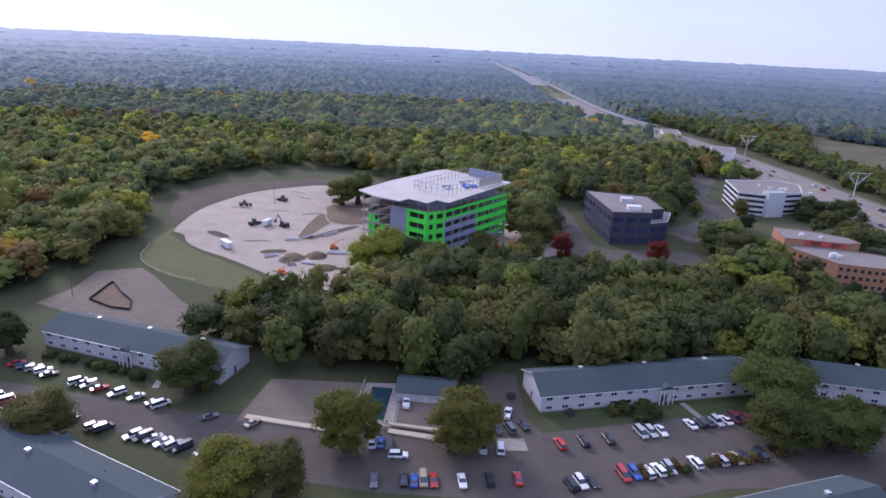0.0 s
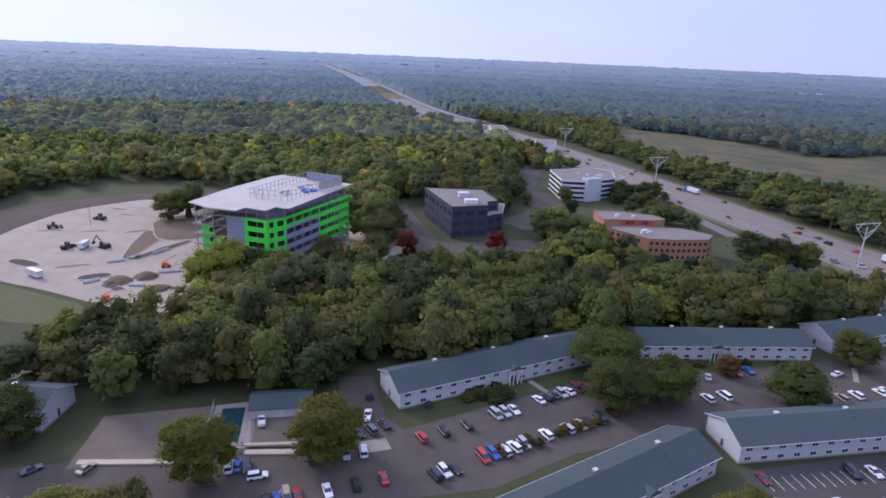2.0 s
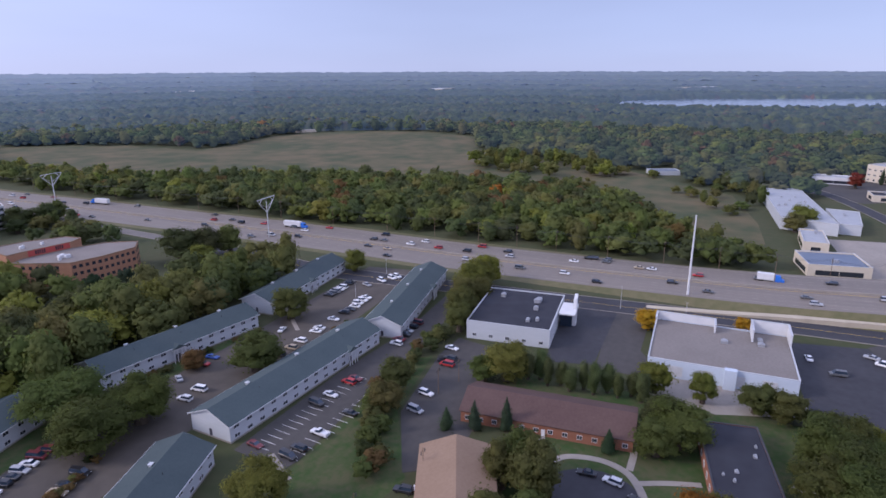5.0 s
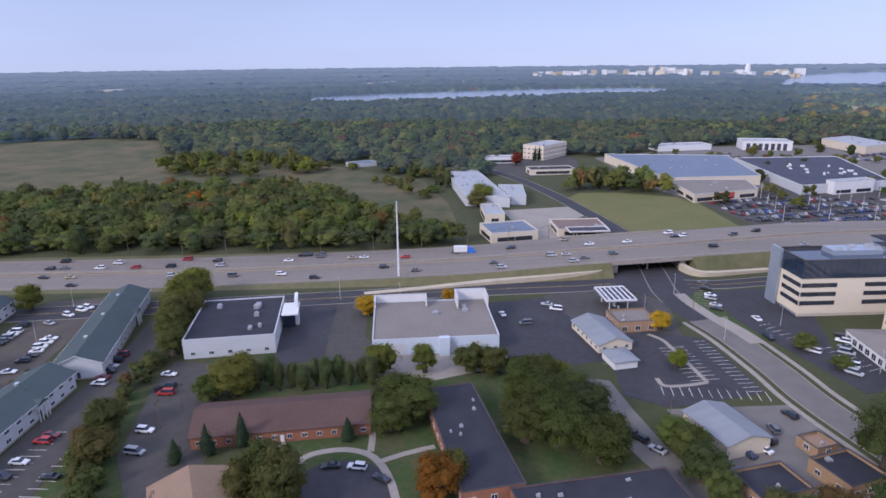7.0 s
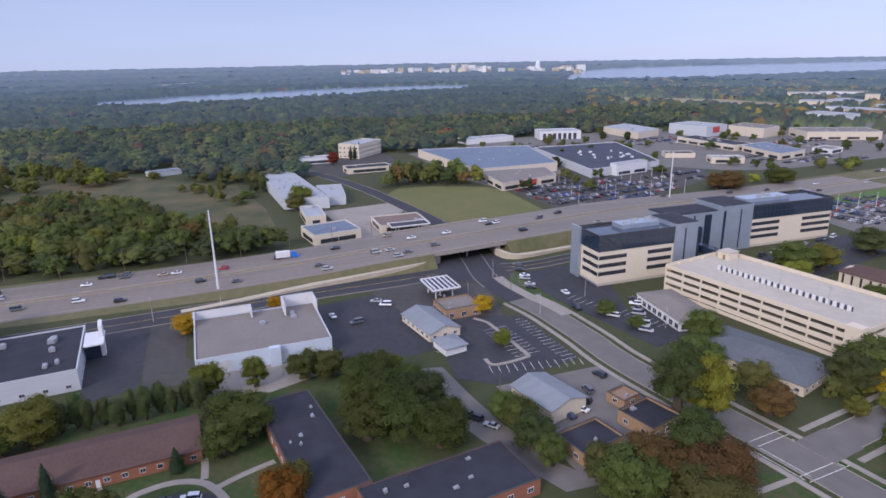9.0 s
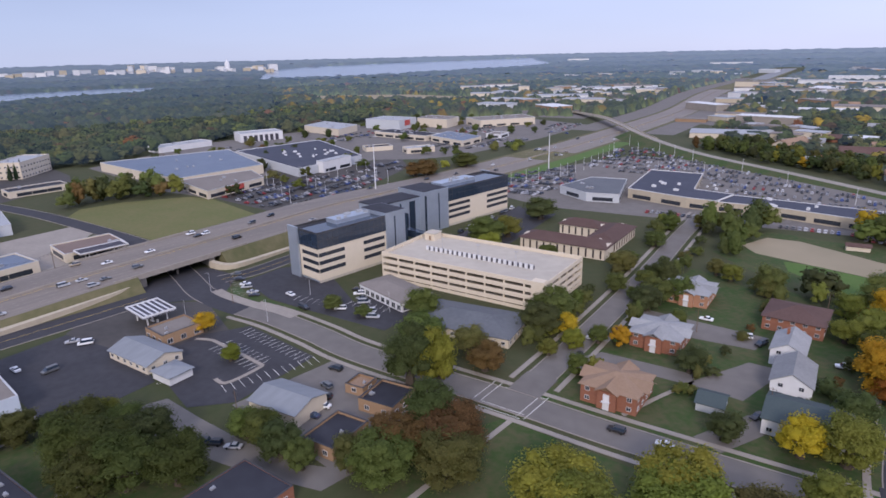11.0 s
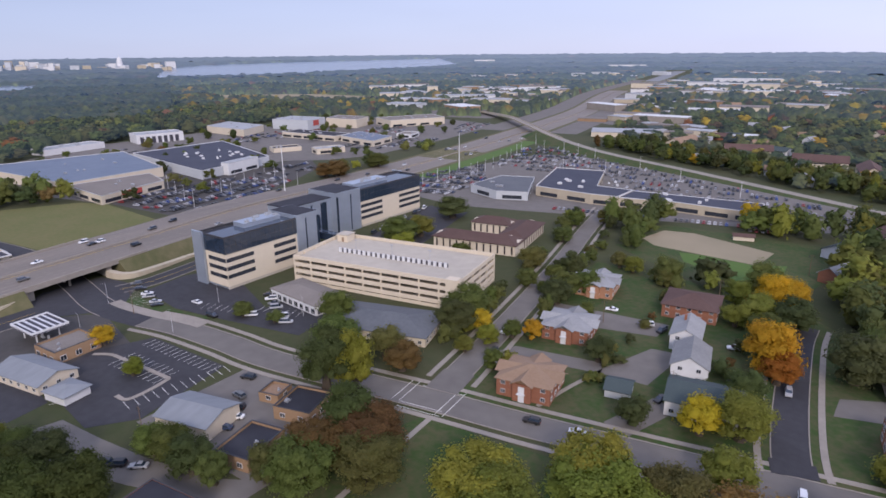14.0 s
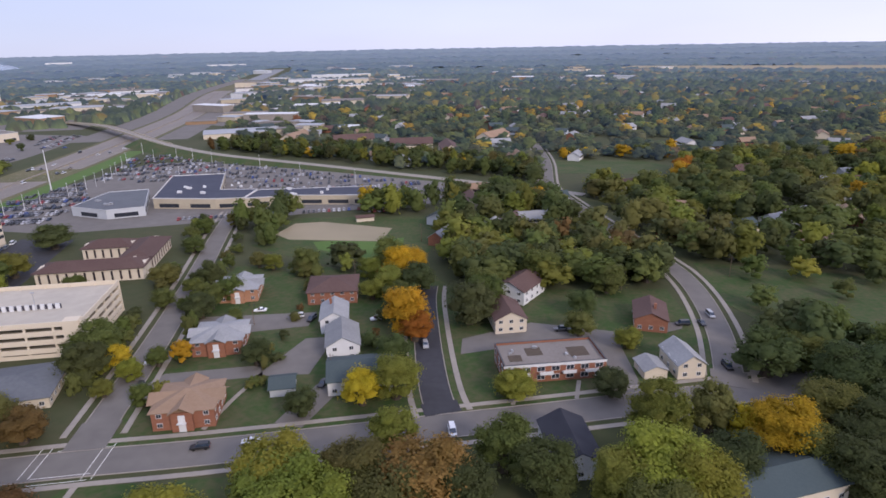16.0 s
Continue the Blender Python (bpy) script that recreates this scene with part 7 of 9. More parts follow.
# ---- building site, yards and paths ----
def excavator(x, y, deg, mat="machine"):
    ob = thing("excavator", (x, y, 0.1), deg, "tracked excavator with raised boom on building site", "excavator")
    for m in (-1, 1):
        part("track", Solid().side([(-2.2, 0.1), (2.2, 0.1), (2.5, 0.5), (2.2, 0.95), (-2.2, 0.95), (-2.5, 0.5)], m * 1.3 - 0.35, m * 1.3 + 0.35), "tyre", ob)
    part("house", Solid().box(-2.4, 1.2, -1.4, 1.4, 1.1, 2.4), mat, ob)
    part("cab", Solid().box(0.2, 1.6, 0.2, 1.4, 1.1, 3.1), "tinted_glass", ob)
    part("boom", Solid().rod((1.2, -0.3, 1.9), (4.6, -0.3, 5.6), 0.35, 0.25, 6), mat, ob)
    part("arm", Solid().rod((4.6, -0.3, 5.6), (7.0, -0.3, 2.2), 0.24, 0.18, 6), mat, ob)
    part("bucket", Solid().side([(6.5, 2.3), (7.5, 2.2), (7.7, 1.2), (6.9, 0.9), (6.4, 1.5)], -0.9, 0.3), "dark_metal", ob)


def loader(x, y, deg, mat="machine", name="wheel_loader", label="wheeled loader on building site"):
    ob = thing(name, (x, y, 0.1), deg, label, "loader")
    part("body", Solid().side([(-3.2, 0.8), (1.6, 0.8), (1.6, 1.7), (0.2, 1.9), (-3.2, 2.1)], -1.1, 1.1), mat, ob)
    part("cab", Solid().box(-1.0, 0.6, -0.8, 0.8, 1.9, 3.3), "tinted_glass", ob)
    part("cab_roof", Solid().box(-1.1, 0.7, -0.9, 0.9, 3.3, 3.45), mat, ob)
    part("bucket", Solid().side([(2.6, 0.3), (3.9, 0.3), (3.4, 1.3), (2.6, 1.5)], -1.4, 1.4), "dark_metal", ob)
    part("lift_arm", Solid().box(1.2, 2.7, -0.8, -0.6, 0.9, 1.2).box(1.2, 2.7, 0.6, 0.8, 0.9, 1.2), mat, ob)
    for a in (-2.2, 1.1):
        for b in (-1.05, 1.05):
            part("wheel", Solid().rod((a, b - 0.25, 0.75), (a, b + 0.25, 0.75), 0.75, n=12), "tyre", ob)


def boom_lift(x, y, deg, up=3.0):
    ob = thing("boom_lift", (x, y, 0.1), deg, "orange telescopic lift on building site", "boom lift")
    part("chassis", Solid().box(-1.9, 1.9, -1.0, 1.0, 0.5, 1.2), "orange_machine", ob)
    part("turret", Solid().box(-1.6, 0.8, -0.9, 0.9, 1.2, 2.2), "orange_machine", ob)
    part("boom", Solid().rod((-1.2, 0, 2.2), (4.8, 0, 2.2 + up), 0.22, 0.16, 6), "orange_machine", ob)
    part("basket", Solid().box(4.6, 5.8, -0.9, 0.9, 2.0 + up, 2.1 + up).box(4.6, 4.65, -0.9, 0.9, 2.1 + up, 3.1 + up).box(5.75, 5.8, -0.9, 0.9, 2.1 + up, 3.1 + up), "steel", ob)
    for a in (-1.3, 1.3):
        for b in (-1.0, 1.0):
            part("wheel", Solid().rod((a, b - 0.2, 0.5), (a, b + 0.2, 0.5), 0.5, n=10), "tyre", ob)


excavator(-103, 309, 150, "dark_metal")
loader(-138, 345, 20, "timber", "bulldozer", "dusty brown bulldozer on building site")
loader(-121, 362, 160, "timber", "wheel_loader", "dusty brown wheeled loader on building site")
loader(-119, 309, 60, "dark_metal", "grader", "dark grader on building site")
for x, y, d in ((-69, 279, 20), (-82, 241, -30), (10, 296, 70), (17, 304, 40)):
    boom_lift(x, y, d)


def trailer(x, y, deg, L=8.0, label="white site trailer on blocks"):
    ob = thing("site_trailer", (x, y, 0.1), deg, label, "trailer")
    part("body", Solid().box(-L / 2, L / 2, -1.25, 1.25, 0.6, 3.2), "white", ob)
    part("roof", Solid().box(-L / 2 - 0.1, L / 2 + 0.1, -1.35, 1.35, 3.2, 3.35), "galvanised", ob)
    part("door", Solid().box(-0.5, 0.5, -1.3, -1.24, 0.7, 2.7), "siding", ob)
    for a in (-0.3, 0.3):
        part("wheel_pair", Solid().rod((a * L, -1.2, 0.35), (a * L, 1.2, 0.35), 0.35, n=10), "tyre", ob)


trailer(-118, 270, -40)
trailer(-112, 309, 80, 6, "white tank trailer on building site")
PITS = [(-130, 288.5, 17, 6.5, -33), (-95, 268.5, 13, 7, 20), (-108, 283, 14.5, 2.0, 16), (-138.6, 340.6, 12, 1.6, 2), (-116.4, 339, 13, 1.6, 8), (-118, 386, 11, 1.8, -30), (-96, 337.5, 12, 1.6, 25),
        (-110, 372, 10, 1.6, -25), (-84, 255, 12, 4, -30), (-60, 252, 13, 4, -5)]


def bed(ring, dark="dark_soil"):
    slab("planting_bed", ring, 0.10, dark, "bare dark planting bed in graded site", "ground", clear=False)
    curb = Solid()
    band(curb, [np.array(p) for p in ring] + [np.array(ring[0])], 0, 0.25, 0.28, 0.25)
    structure("site_kerb", curb, "pale_wall", "new concrete kerb round planting bed", "kerb")


for x, y, a, b, d in PITS:
    ca, sa = math.cos(radians(d)), math.sin(radians(d))
    bed([(x + math.copysign(abs(math.cos(u)) ** 0.7, math.cos(u)) * a / 2 * ca - math.sin(u) * b / 2 * sa, y + math.copysign(abs(math.cos(u)) ** 0.7, math.cos(u)) * a / 2 * sa + math.sin(u) * b / 2 * ca)
         for u in np.linspace(0, 2 * math.pi, 17)[:-1]])
bed([(-92, 337), (-92.5, 312), (-91, 292), (-86, 290), (-84, 304), (-80, 326), (-86, 339)], "soil")
bed([(-88, 290), (-83, 289.5), (-72, 305), (-64, 318), (-68, 319), (-78, 307)])
mound = [tuple(p) for p in smooth([(-91.7, 352), (-84, 326), (-75, 320), (-62, 324), (-55, 340), (-60, 362), (-75, 371), (-88, 364), (-91.7, 352)], 4)[:-1]]
bed(mound)
hill = Solid()
mid = np.mean(mound, 0)
tiers = [[(*(mid + (np.array(p) - mid) * f), z) for p in mound] for f, z in ((0.99, 0.1), (0.8, 0.55), (0.5, 1.0), (0.2, 1.2))]
n = len(mound)
hill.add([p for r in tiers for p in r], [(k * n + i, k * n + (i + 1) % n, (k + 1) * n + (i + 1) % n, (k + 1) * n + i) for k in range(3) for i in range(n)] + [tuple(range(3 * n, 4 * n))])
structure("tree_mound", hill, "soil", "raised earth island with old trees", "ground")
silt = Solid()
for a, b in zip([(-141.6, 202), (-143.2, 219.6), (-134, 210), (-126, 203), (-122.8, 196), (-130, 196.5)], [(-143.2, 219.6), (-134, 210), (-126, 203), (-122.8, 196), (-130, 196.5), (-141.6, 202)]):
    d = (np.array(b) - np.array(a)) / np.hypot(*(np.array(b) - np.array(a)))
    side = np.array([-d[1], d[0]]) * 0.06
    p = [np.array(a) - side, np.array(b) - side, np.array(b) + side, np.array(a) + side]
    silt.prism([tuple(q) for q in p], 0, 0.9)
tagged(new("silt_fence", silt.mesh("silt_fence", "tyre")), "low black silt fence round bare soil", "fence")
for x, y, d, L in ((-92, 288, 20, 7), (-86, 293, 60, 6), (-76, 301, 55, 9), (-94, 262, 40, 6), (-86, 262, 30, 7), (-66, 272, 8, 9), (-58, 280, 15, 7), (-75, 256, -10, 6)):
    stack = thing("material_stack", (x, y, 0.1), d, "stack of pipes and forms on building site", "building material", "stacks on the site")
    part("bearers", Solid().box(-L / 2, -L / 2 + 0.3, -0.8, 0.8, 0, 0.2).box(L / 2 - 0.3, L / 2, -0.8, 0.8, 0, 0.2), "timber", stack)
    part("load", Solid().rod((-L / 2, -0.4, 0.5), (L / 2, -0.4, 0.5), 0.3, n=8).rod((-L / 2, 0.3, 0.5), (L / 2, 0.3, 0.5), 0.3, n=8).rod((-L / 2, 0, 1.0), (L / 2, 0, 1.0), 0.3, n=8), ("galvanised", "white", "steel")[int(L) % 3], stack)
heaps = Solid()
for x, y, r, h in ((-84, 262, 6, 2.2), (-74, 266, 5, 2.6), (-66, 252, 5, 1.6)):
    rng = np.random.default_rng(int(r * 7))
    rings = [[(x + r * f * math.cos(u) * rng.uniform(0.85, 1.1), y + r * f * math.sin(u) * rng.uniform(0.85, 1.1), 0.05 + h * z) for u in np.linspace(0, 2 * math.pi, 13)[:-1]] for f, z in ((1, 0), (0.7, 0.55), (0.35, 0.9))]
    n = 12
    heaps.add([p for q in rings for p in q] + [(x, y, h)], [(k * n + i, k * n + (i + 1) % n, (k + 1) * n + (i + 1) % n, (k + 1) * n + i) for k in range(2) for i in range(n)] + [(24 + i, 24 + (i + 1) % n, 36) for i in range(n)])
tagged(new("spoil_heaps", heaps.mesh("spoil_heaps", "soil")), "heaps of brown spoil on the building site", "spoil heap", kind="stuff")
slab("access_road", [(-20, 262), (10, 250), (30, 285), (46, 300), (40, 318), (18, 300)], 0.07, "subsoil", "pale graded strip beside the unfinished office", "ground")
fence = Solid()
for a, b in zip(smooth([(-153, 266), (-149, 251), (-141, 240.5), (-126, 231), (-112, 226.5)], 6), smooth([(-153, 266), (-149, 251), (-141, 240.5), (-126, 231), (-112, 226.5)], 6)[1:]):
    fence.rod((*a, 0.9), (*b, 0.9), 0.05, n=4).rod((*a, 0.4), (*b, 0.4), 0.05, n=4).rod((*a, 0), (*a, 1.1), 0.08, n=5)
tagged(new("site_fence", fence.mesh("site_fence", "cream")), "pale rail fence below the building site", "fence")

# the court between the apartment blocks
hall("pool_house", -12, 156.5, 0, 16, 9, 3.0, 4.6, "siding", "shingle", "low pale pool house with blue-grey gable roof", "pool house", [], False)
slab("pool_deck", [(-30, 139), (-19, 139), (-20, 161), (-30, 160)], 0.10, "concrete", "pale concrete pool deck", "pool deck")
structure("pool_water", Solid().box(-28, -22, 142, 158, 0.05, 0.14), "pool", "blue-green water of small pool", "pool")
fence = Solid()
for a, b in (((-30.5, 138.5), (-18.5, 138.5)), ((-18.5, 138.5), (-19.5, 161.5)), ((-30.5, 138.5), (-30.5, 160.5))):
    for k in range(12):
        p = np.array(a) + (np.array(b) - np.array(a)) * k / 12
        fence.rod((*p, 0), (*p, 1.8), 0.05, n=4)
    fence.rod((*a, 1.75), (*b, 1.75), 0.04, n=4).rod((*a, 0.9), (*b, 0.9), 0.04, n=4)
tagged(new("pool_fence", fence.mesh("pool_fence", "galvanised")), "wire fence round the pool", "fence")
for name, pts, z in (("yard_step", [(-58, 137), (-36, 134.5), (-36, 136.2), (-58, 138.8)], 0.5), ("yard_step", [(-20, 136), (-6, 134.5), (-6, 136.4), (-20, 137.8)], 0.5), ("yard_step", [(-20, 139), (-7, 138), (-7, 139), (-20, 140)], 0.9)):
    slab(name, pts, z, "pale_wall", "pale terraced retaining step", "wall", thick=0.6)
slab("yard", [(-19, 139), (-6, 138), (-6, 152), (-19, 152)], 0.08, "tan_yard", "bare tan yard", "yard")
slab("bin_pad", [(8, 133), (16, 134), (15, 139), (8, 138)], 0.09, "concrete", "pale concrete pad", "pavement")
for k in range(5):
    bin_ob = thing("dumpster", (-4 + k * 0.1 + (k % 2) * 150 + k * 8, (160, 96, 158, 90, 152)[k]), 10 * k, "dark steel dumpster with lid beside the lot", "dumpster", "dumpsters")
    part("body", Solid().side([(-0.9, 0.15), (0.9, 0.15), (1.0, 1.4), (-1.0, 1.2)], -0.9, 0.9), "dark_clad", bin_ob)
    part("lid", Solid().box(-1.05, 1.05, -0.95, 0.95, 1.4, 1.47), "tyre", bin_ob)

# paths and the round drive among the brick halls
slab("round_drive", [(122 + 13 * math.cos(u), 26 + 12.5 * math.sin(u)) for u in np.linspace(0, 2 * math.pi, 25)[:-1]], 0.07, "new_asphalt", "round black asphalt drive", "drive")
slab("drive", [(112, 20), (70, 10), (70, 24), (114, 34)], 0.065, "new_asphalt", "black asphalt drive", "drive")
def footpath(pts, half=0.9, label="pale concrete footpath across lawn"):
    k = Solid()
    band(k, smooth(pts, 6), 0, half, 0.09 + 0.00031 * (abs(pts[0][0] * 7 + pts[0][1]) % 97), 0.2)
    structure("footpath", k, "concrete", label, "path")
footpath([(145, 45.5), (139, 43), (133, 39.5)], 0.9)
footpath([(130, 40.5), (133, 39), (137.3, 35.5), (139.3, 28), (137.6, 21.5), (133.3, 17.5), (127, 14.5), (120, 12.5)], 1.0)
footpath([(151, 21.7), (145, 20.8), (138.5, 20.5)])
footpath([(134, 18), (137.5, 11.5), (140.5, 4)])
footpath([(150, -15), (146, -30), (142, -40)])
footpath([(96, -113), (92, -78), (90, -62)], 0.8)
footpath([(120, -113), (118, -100), (124, -88)], 0.8)
footpath([(76, -136), (74, -150), (72, -160)], 0.7)
footpath([(-6, -152), (-8, -165)], 0.6)
footpath([(-24, -156), (-26, -166)], 0.6)
footpath([(-128, -200), (-150, -214), (-170, -226)], 0.9)
footpath([(97, 93), (103, 104)], 0.8)
footpath([(66, 154), (62, 163)], 0.9)
footpath([(-88, 148), (-90, 158)], 0.9)
footpath([(168, 150), (186, 172)], 0.8)
DRIVES = [[(104, -156), (101, -164), (72, -171), (70, -164)], [(58, -140), (50, -138), (44, -158), (52, -160)], [(72, -164), (64, -190), (54, -192), (56, -166)], [(108, -196), (86, -194), (66, -200), (66, -212), (108, -206)],
          [(10, -181), (-10, -188), (-34, -192), (-38, -160), (-44, -158), (-42, -200), (-14, -206), (10, -192)], [(-66, -203), (-58, -199), (-58, -208), (-68, -208)]]
for pts in DRIVES:
    slab("driveway", pts, 0.055, "street", "worn grey asphalt driveway", "drive")
slab("sand_infield", [(116, -312), (112, -333), (97, -337), (55, -325), (57, -301), (83, -302), (106, -303)], 0.07, "stubble", "bare tan infield of ball field", "ground")
shelter = thing("dugout", (73, -340), 20, "small tan shelter beside ball field", "shelter")
part("wall", Solid().box(-5, 5, -2, 2, 0, 2.4), "cream", shelter)
part("roof", gable_roof(10, 4, 2.4, 3.4), "brown_shingle", shelter)

# painted stalls and islands
def stalls(x0, y0, x1, y1, n, depth=5.2, turn=90.0):
    s = Solid()
    a = math.atan2(y1 - y0, x1 - x0) + radians(turn)
    dx, dy = math.cos(a) * depth, math.sin(a) * depth
    for i in range(n + 1):
        f = i / n
        p = np.array([x0 + (x1 - x0) * f, y0 + (y1 - y0) * f, 0.07])
        q = p + np.array([dx, dy, 0])
        u = np.array([-dy, dx, 0]) / depth * 0.07
        s.add([p - u, p + u, q + u, q - u], [(0, 1, 2, 3)[::-1]])
    structure("stall_lines", s, "marking", "white painted parking stall lines", "road marking")
for row in ((104, 106, 148, 105, 16), (104, 96, 150, 94, 16, 5.2, 90), (166, -64, 162, -94, 11), (198, -76.5, 175, -79.3, 9), (198, -77.5, 175, -80.3, 9, -5.2), (203, -91, 168, -94.4, 14, -5.0), (204, -66, 184, -55, 8, -5.0), (216, -116, 196, -124, 7), (236, -106, 262, -112, 9),
            (196, -128, 180, -134, 6)):
    stalls(*row)
isl = Solid()
band(isl, smooth([(209, -72.5), (204, -76), (198, -77), (186, -78.5), (173.3, -79.8)], 4), 0, 0.7, 0.2, 0.3)
band(isl, smooth([(173.3, -79.8), (171.5, -73), (171.3, -66), (176, -65)], 3), 0, 0.7, 0.2, 0.3)
structure("lot_island", isl, "concrete", "pale concrete island in the striped lot", "kerb")
cross = Solid()
for a, b in (((108, -113), (95, -116)), ((109, -126), (96, -129)), ((110, -114), (112, -126)), ((95, -115), (97, -129))):
    a, b = np.array(a, float), np.array(b, float)
    d = (b - a) / np.linalg.norm(b - a)
    s_ = np.array([-d[1], d[0]])
    for off in (-1.2, 1.2):
        p = [a + s_ * (off - 0.09), a + s_ * (off + 0.09), b + s_ * (off + 0.09), b + s_ * (off - 0.09)]
        cross.add([(*q, 0.085) for q in p], [(0, 3, 2, 1)])
structure("crosswalk", cross, "marking", "white painted crosswalk lines at the crossing", "road marking")


# ---- woods ----
AUTUMN = {"green": 5.5, "dark": 4.5, "light": 2, "olive": 4.5, "lime": 0.6, "brown": 0.25, "gold": 0.04}
HOLLOW = {"green": 4, "dark": 5, "olive": 4, "light": 1}
SUMMER = {"green": 6, "dark": 6, "light": 1.2, "olive": 3, "brown": 0.4, "orange": 0.03}
TOWN = {"green": 6, "dark": 5, "light": 2, "olive": 3, "lime": 0.4, "yellow": 0.7, "gold": 0.8, "orange": 0.2, "brown": 0.4}
SHRUBS = {"dark": 3, "green": 3, "olive": 2, "brown": 1}
MIXED = {"green": 5, "dark": 5, "light": 2, "olive": 3, "lime": 0.4, "gold": 0.2, "orange": 0.06, "brown": 0.2}
CLEAR.append(np.array(outline([q for q in HWY if q[1] > 520], 46)))
CLEAR.append(np.array(outline([q for q in HWY if q[1] < -600], 66)))
forest("office_shrubs", "low shrubs and young trees before the office lots", [(30, 248), (110, 244), (112, 282), (44, 284)], 8.5, 9, 6, 46, {"olive": 3, "lime": 1, "green": 2, "dark": 2}, 3, 0.75, deep=0.8)
CLEAR.append(np.array([(28, 246), (112, 240), (114, 300), (42, 300)], float))
CLEAR.append(np.array([(36, 398), (58, 398), (66, 374), (112, 374), (122, 336), (120, 290), (92, 266), (46, 266), (40, 300)], float))
CLEAR.append(np.array([(142, 266), (205, 262), (218, 240), (205, 226), (150, 236)], float))
CLEAR.append(np.array([(-185, 168), (-92, 168), (-80, 190), (-98, 212), (-84, 226), (-120, 236), (-165, 240)], float))
forest("hollow_wood", "dense dark green wood behind the apartment blocks", [(-175, 178), (-100, 174), (-66, 168), (-54, 158), (-24, 158), (2, 160), (20, 162), (60, 170), (110, 174), (170, 178), (235, 186), (228, 206), (140, 232), (20, 252), (-36, 236), (-60, 204), (-84, 196),
       (-140, 196)], 10.0, 15, 17, 3, HOLLOW, 4, deep=0.84)
forest("near_west_wood", "leafy autumn wood round the building site", [(-330, 170), (-150, 170), (-165, 235), (-172, 290), (-200, 345), (-180, 445), (-100, 480), (-20, 400), (30, 340), (60, 310),
       (130, 250), (140, 330), (45, 400), (50, 470), (-380, 470), (-420, 300)], 12, 16.5, 16, 4, AUTUMN, 3, deep=1.25)
forest("mid_west_wood", "leafy autumn wood behind the building site", [(-540, 440), (-420, 470), (50, 470), (240, 520), (222, 640), (-600, 640)], 13.5, 17, 15, 14, AUTUMN, 2, deep=1.2)
forest("west_wood", "wide autumn wood with scattered roofs", [(-620, 640), (232, 640), (226, 1000), (120, 1010), (-240, 1010), (-640, 900), (-720, 740)], 19, 24, 16, 5, {**AUTUMN, "light": 3, "gold": 0.3, "orange": 0.1}, 2, mat="haze_glow_canopy", deep=0.85)
forest("marsh_wood", "strip of dense wood between highway and marsh", [(322, -14), (364, 17), (388, 47), (431, 75), (486, 115), (478, 163), (474, 237), (447, 312), (394, 418), (356, 477), (334, 650), (280, 650), (300, 405), (310, 281), (312, 170), (320, 67)], 11, 14, 13, 7, SUMMER, 3, deep=0.95)
forest("highway_wood", "wood along the far side of the highway", [(280, 640), (336, 640), (346, 700), (440, 900), (476, 1040), (300, 1150), (190, 1150), (205, 1000), (235, 880), (262, 760)], 12, 14, 13, 8, SUMMER, 2)
forest("arboretum_wood", "wide dark green wood beyond the marsh", [(490, 1000), (445, 860), (515, 590), (640, 250), (600, 110), (515, -10), (640, -130), (680, -360), (930, -400), (980, 300), (900, 650), (760, 780), (640, 860)], 17, 20, 15, 10, SUMMER, 2, mat="haze_glow_canopy", deep=0.62)
forest("marsh_shrubs", "pale green trees growing on the marsh", [(570, 285), (650, 262), (625, 150), (575, 105), (530, 170)], 13, 13, 12, 12, {"light": 1.5, "olive": 3, "green": 2}, 3, 0.7, ragged=0.4, among_lots=True, deep=0.85)
forest("marsh_thicket", "thin thickets across the marsh", [(500, 60), (600, 110), (620, 20), (520, 0), (420, 10)], 17, 10, 7, 48, {"olive": 3, "green": 3, "light": 2, "brown": 1}, 3, 0.6, among_lots=True, deep=0.85)

forest("office_grove", "dark leafy trees among the offices", [(18, 300), (44, 282), (44, 400), (108, 372), (132, 400), (140, 450), (178, 540), (210, 560), (226, 520), (240, 640), (222, 640), (60, 470), (46, 420), (20, 360)], 11.5, 15.5, 16, 41, SUMMER, 3, deep=0.8)
forest("office_grove_south", "leafy trees before the brick offices", [(60, 262), (110, 262), (150, 250), (150, 268), (140, 292), (112, 290), (92, 280), (60, 282)], 11, 14, 14, 42, SUMMER, 3, deep=0.8)
CLEAR.append(np.array([(-49, -420), (-124, -430), (-140, -492), (-49, -482)], float))
forest("garden_wood", "leafy trees between the houses and the ball field", [(26, -290), (2, -338), (-14, -292), (-28, -303), (-51, -282), (-83, -321), (-94, -268), (-35, -246), (-8, -222), (-2, -196), (10, -190), (18, -214), (28, -262)], 11, 14, 13, 43, MIXED, 3, 0.78, deep=0.95)
forest("lot_trees", "small trees scattered between the shops", [(400, -180), (460, -180), (640, -160), (710, -300), (720, -640), (600, -710), (500, -690), (455, -560), (425, -420)], 24, 11, 8, 44, SUMMER, 2, 0.3, deep=0.75, among_lots=True)
forest("office_verge_trees", "dark leafy trees between the offices and the highway", [(190, 326), (226, 306), (230, 392), (214, 400), (196, 372)], 12, 12, 10, 47, SUMMER, 3, 0.75, deep=0.8)
forest("park_wood", "trees behind the ball field", [(30, -296), (66, -260), (110, -282), (150, -330), (160, -372), (40, -400), (-30, -440), (-60, -330), (-74, -262), (-70, -236), (-30, -238), (10, -232)], 11, 14.5, 14, 21, MIXED, 3, 0.78, deep=0.95)
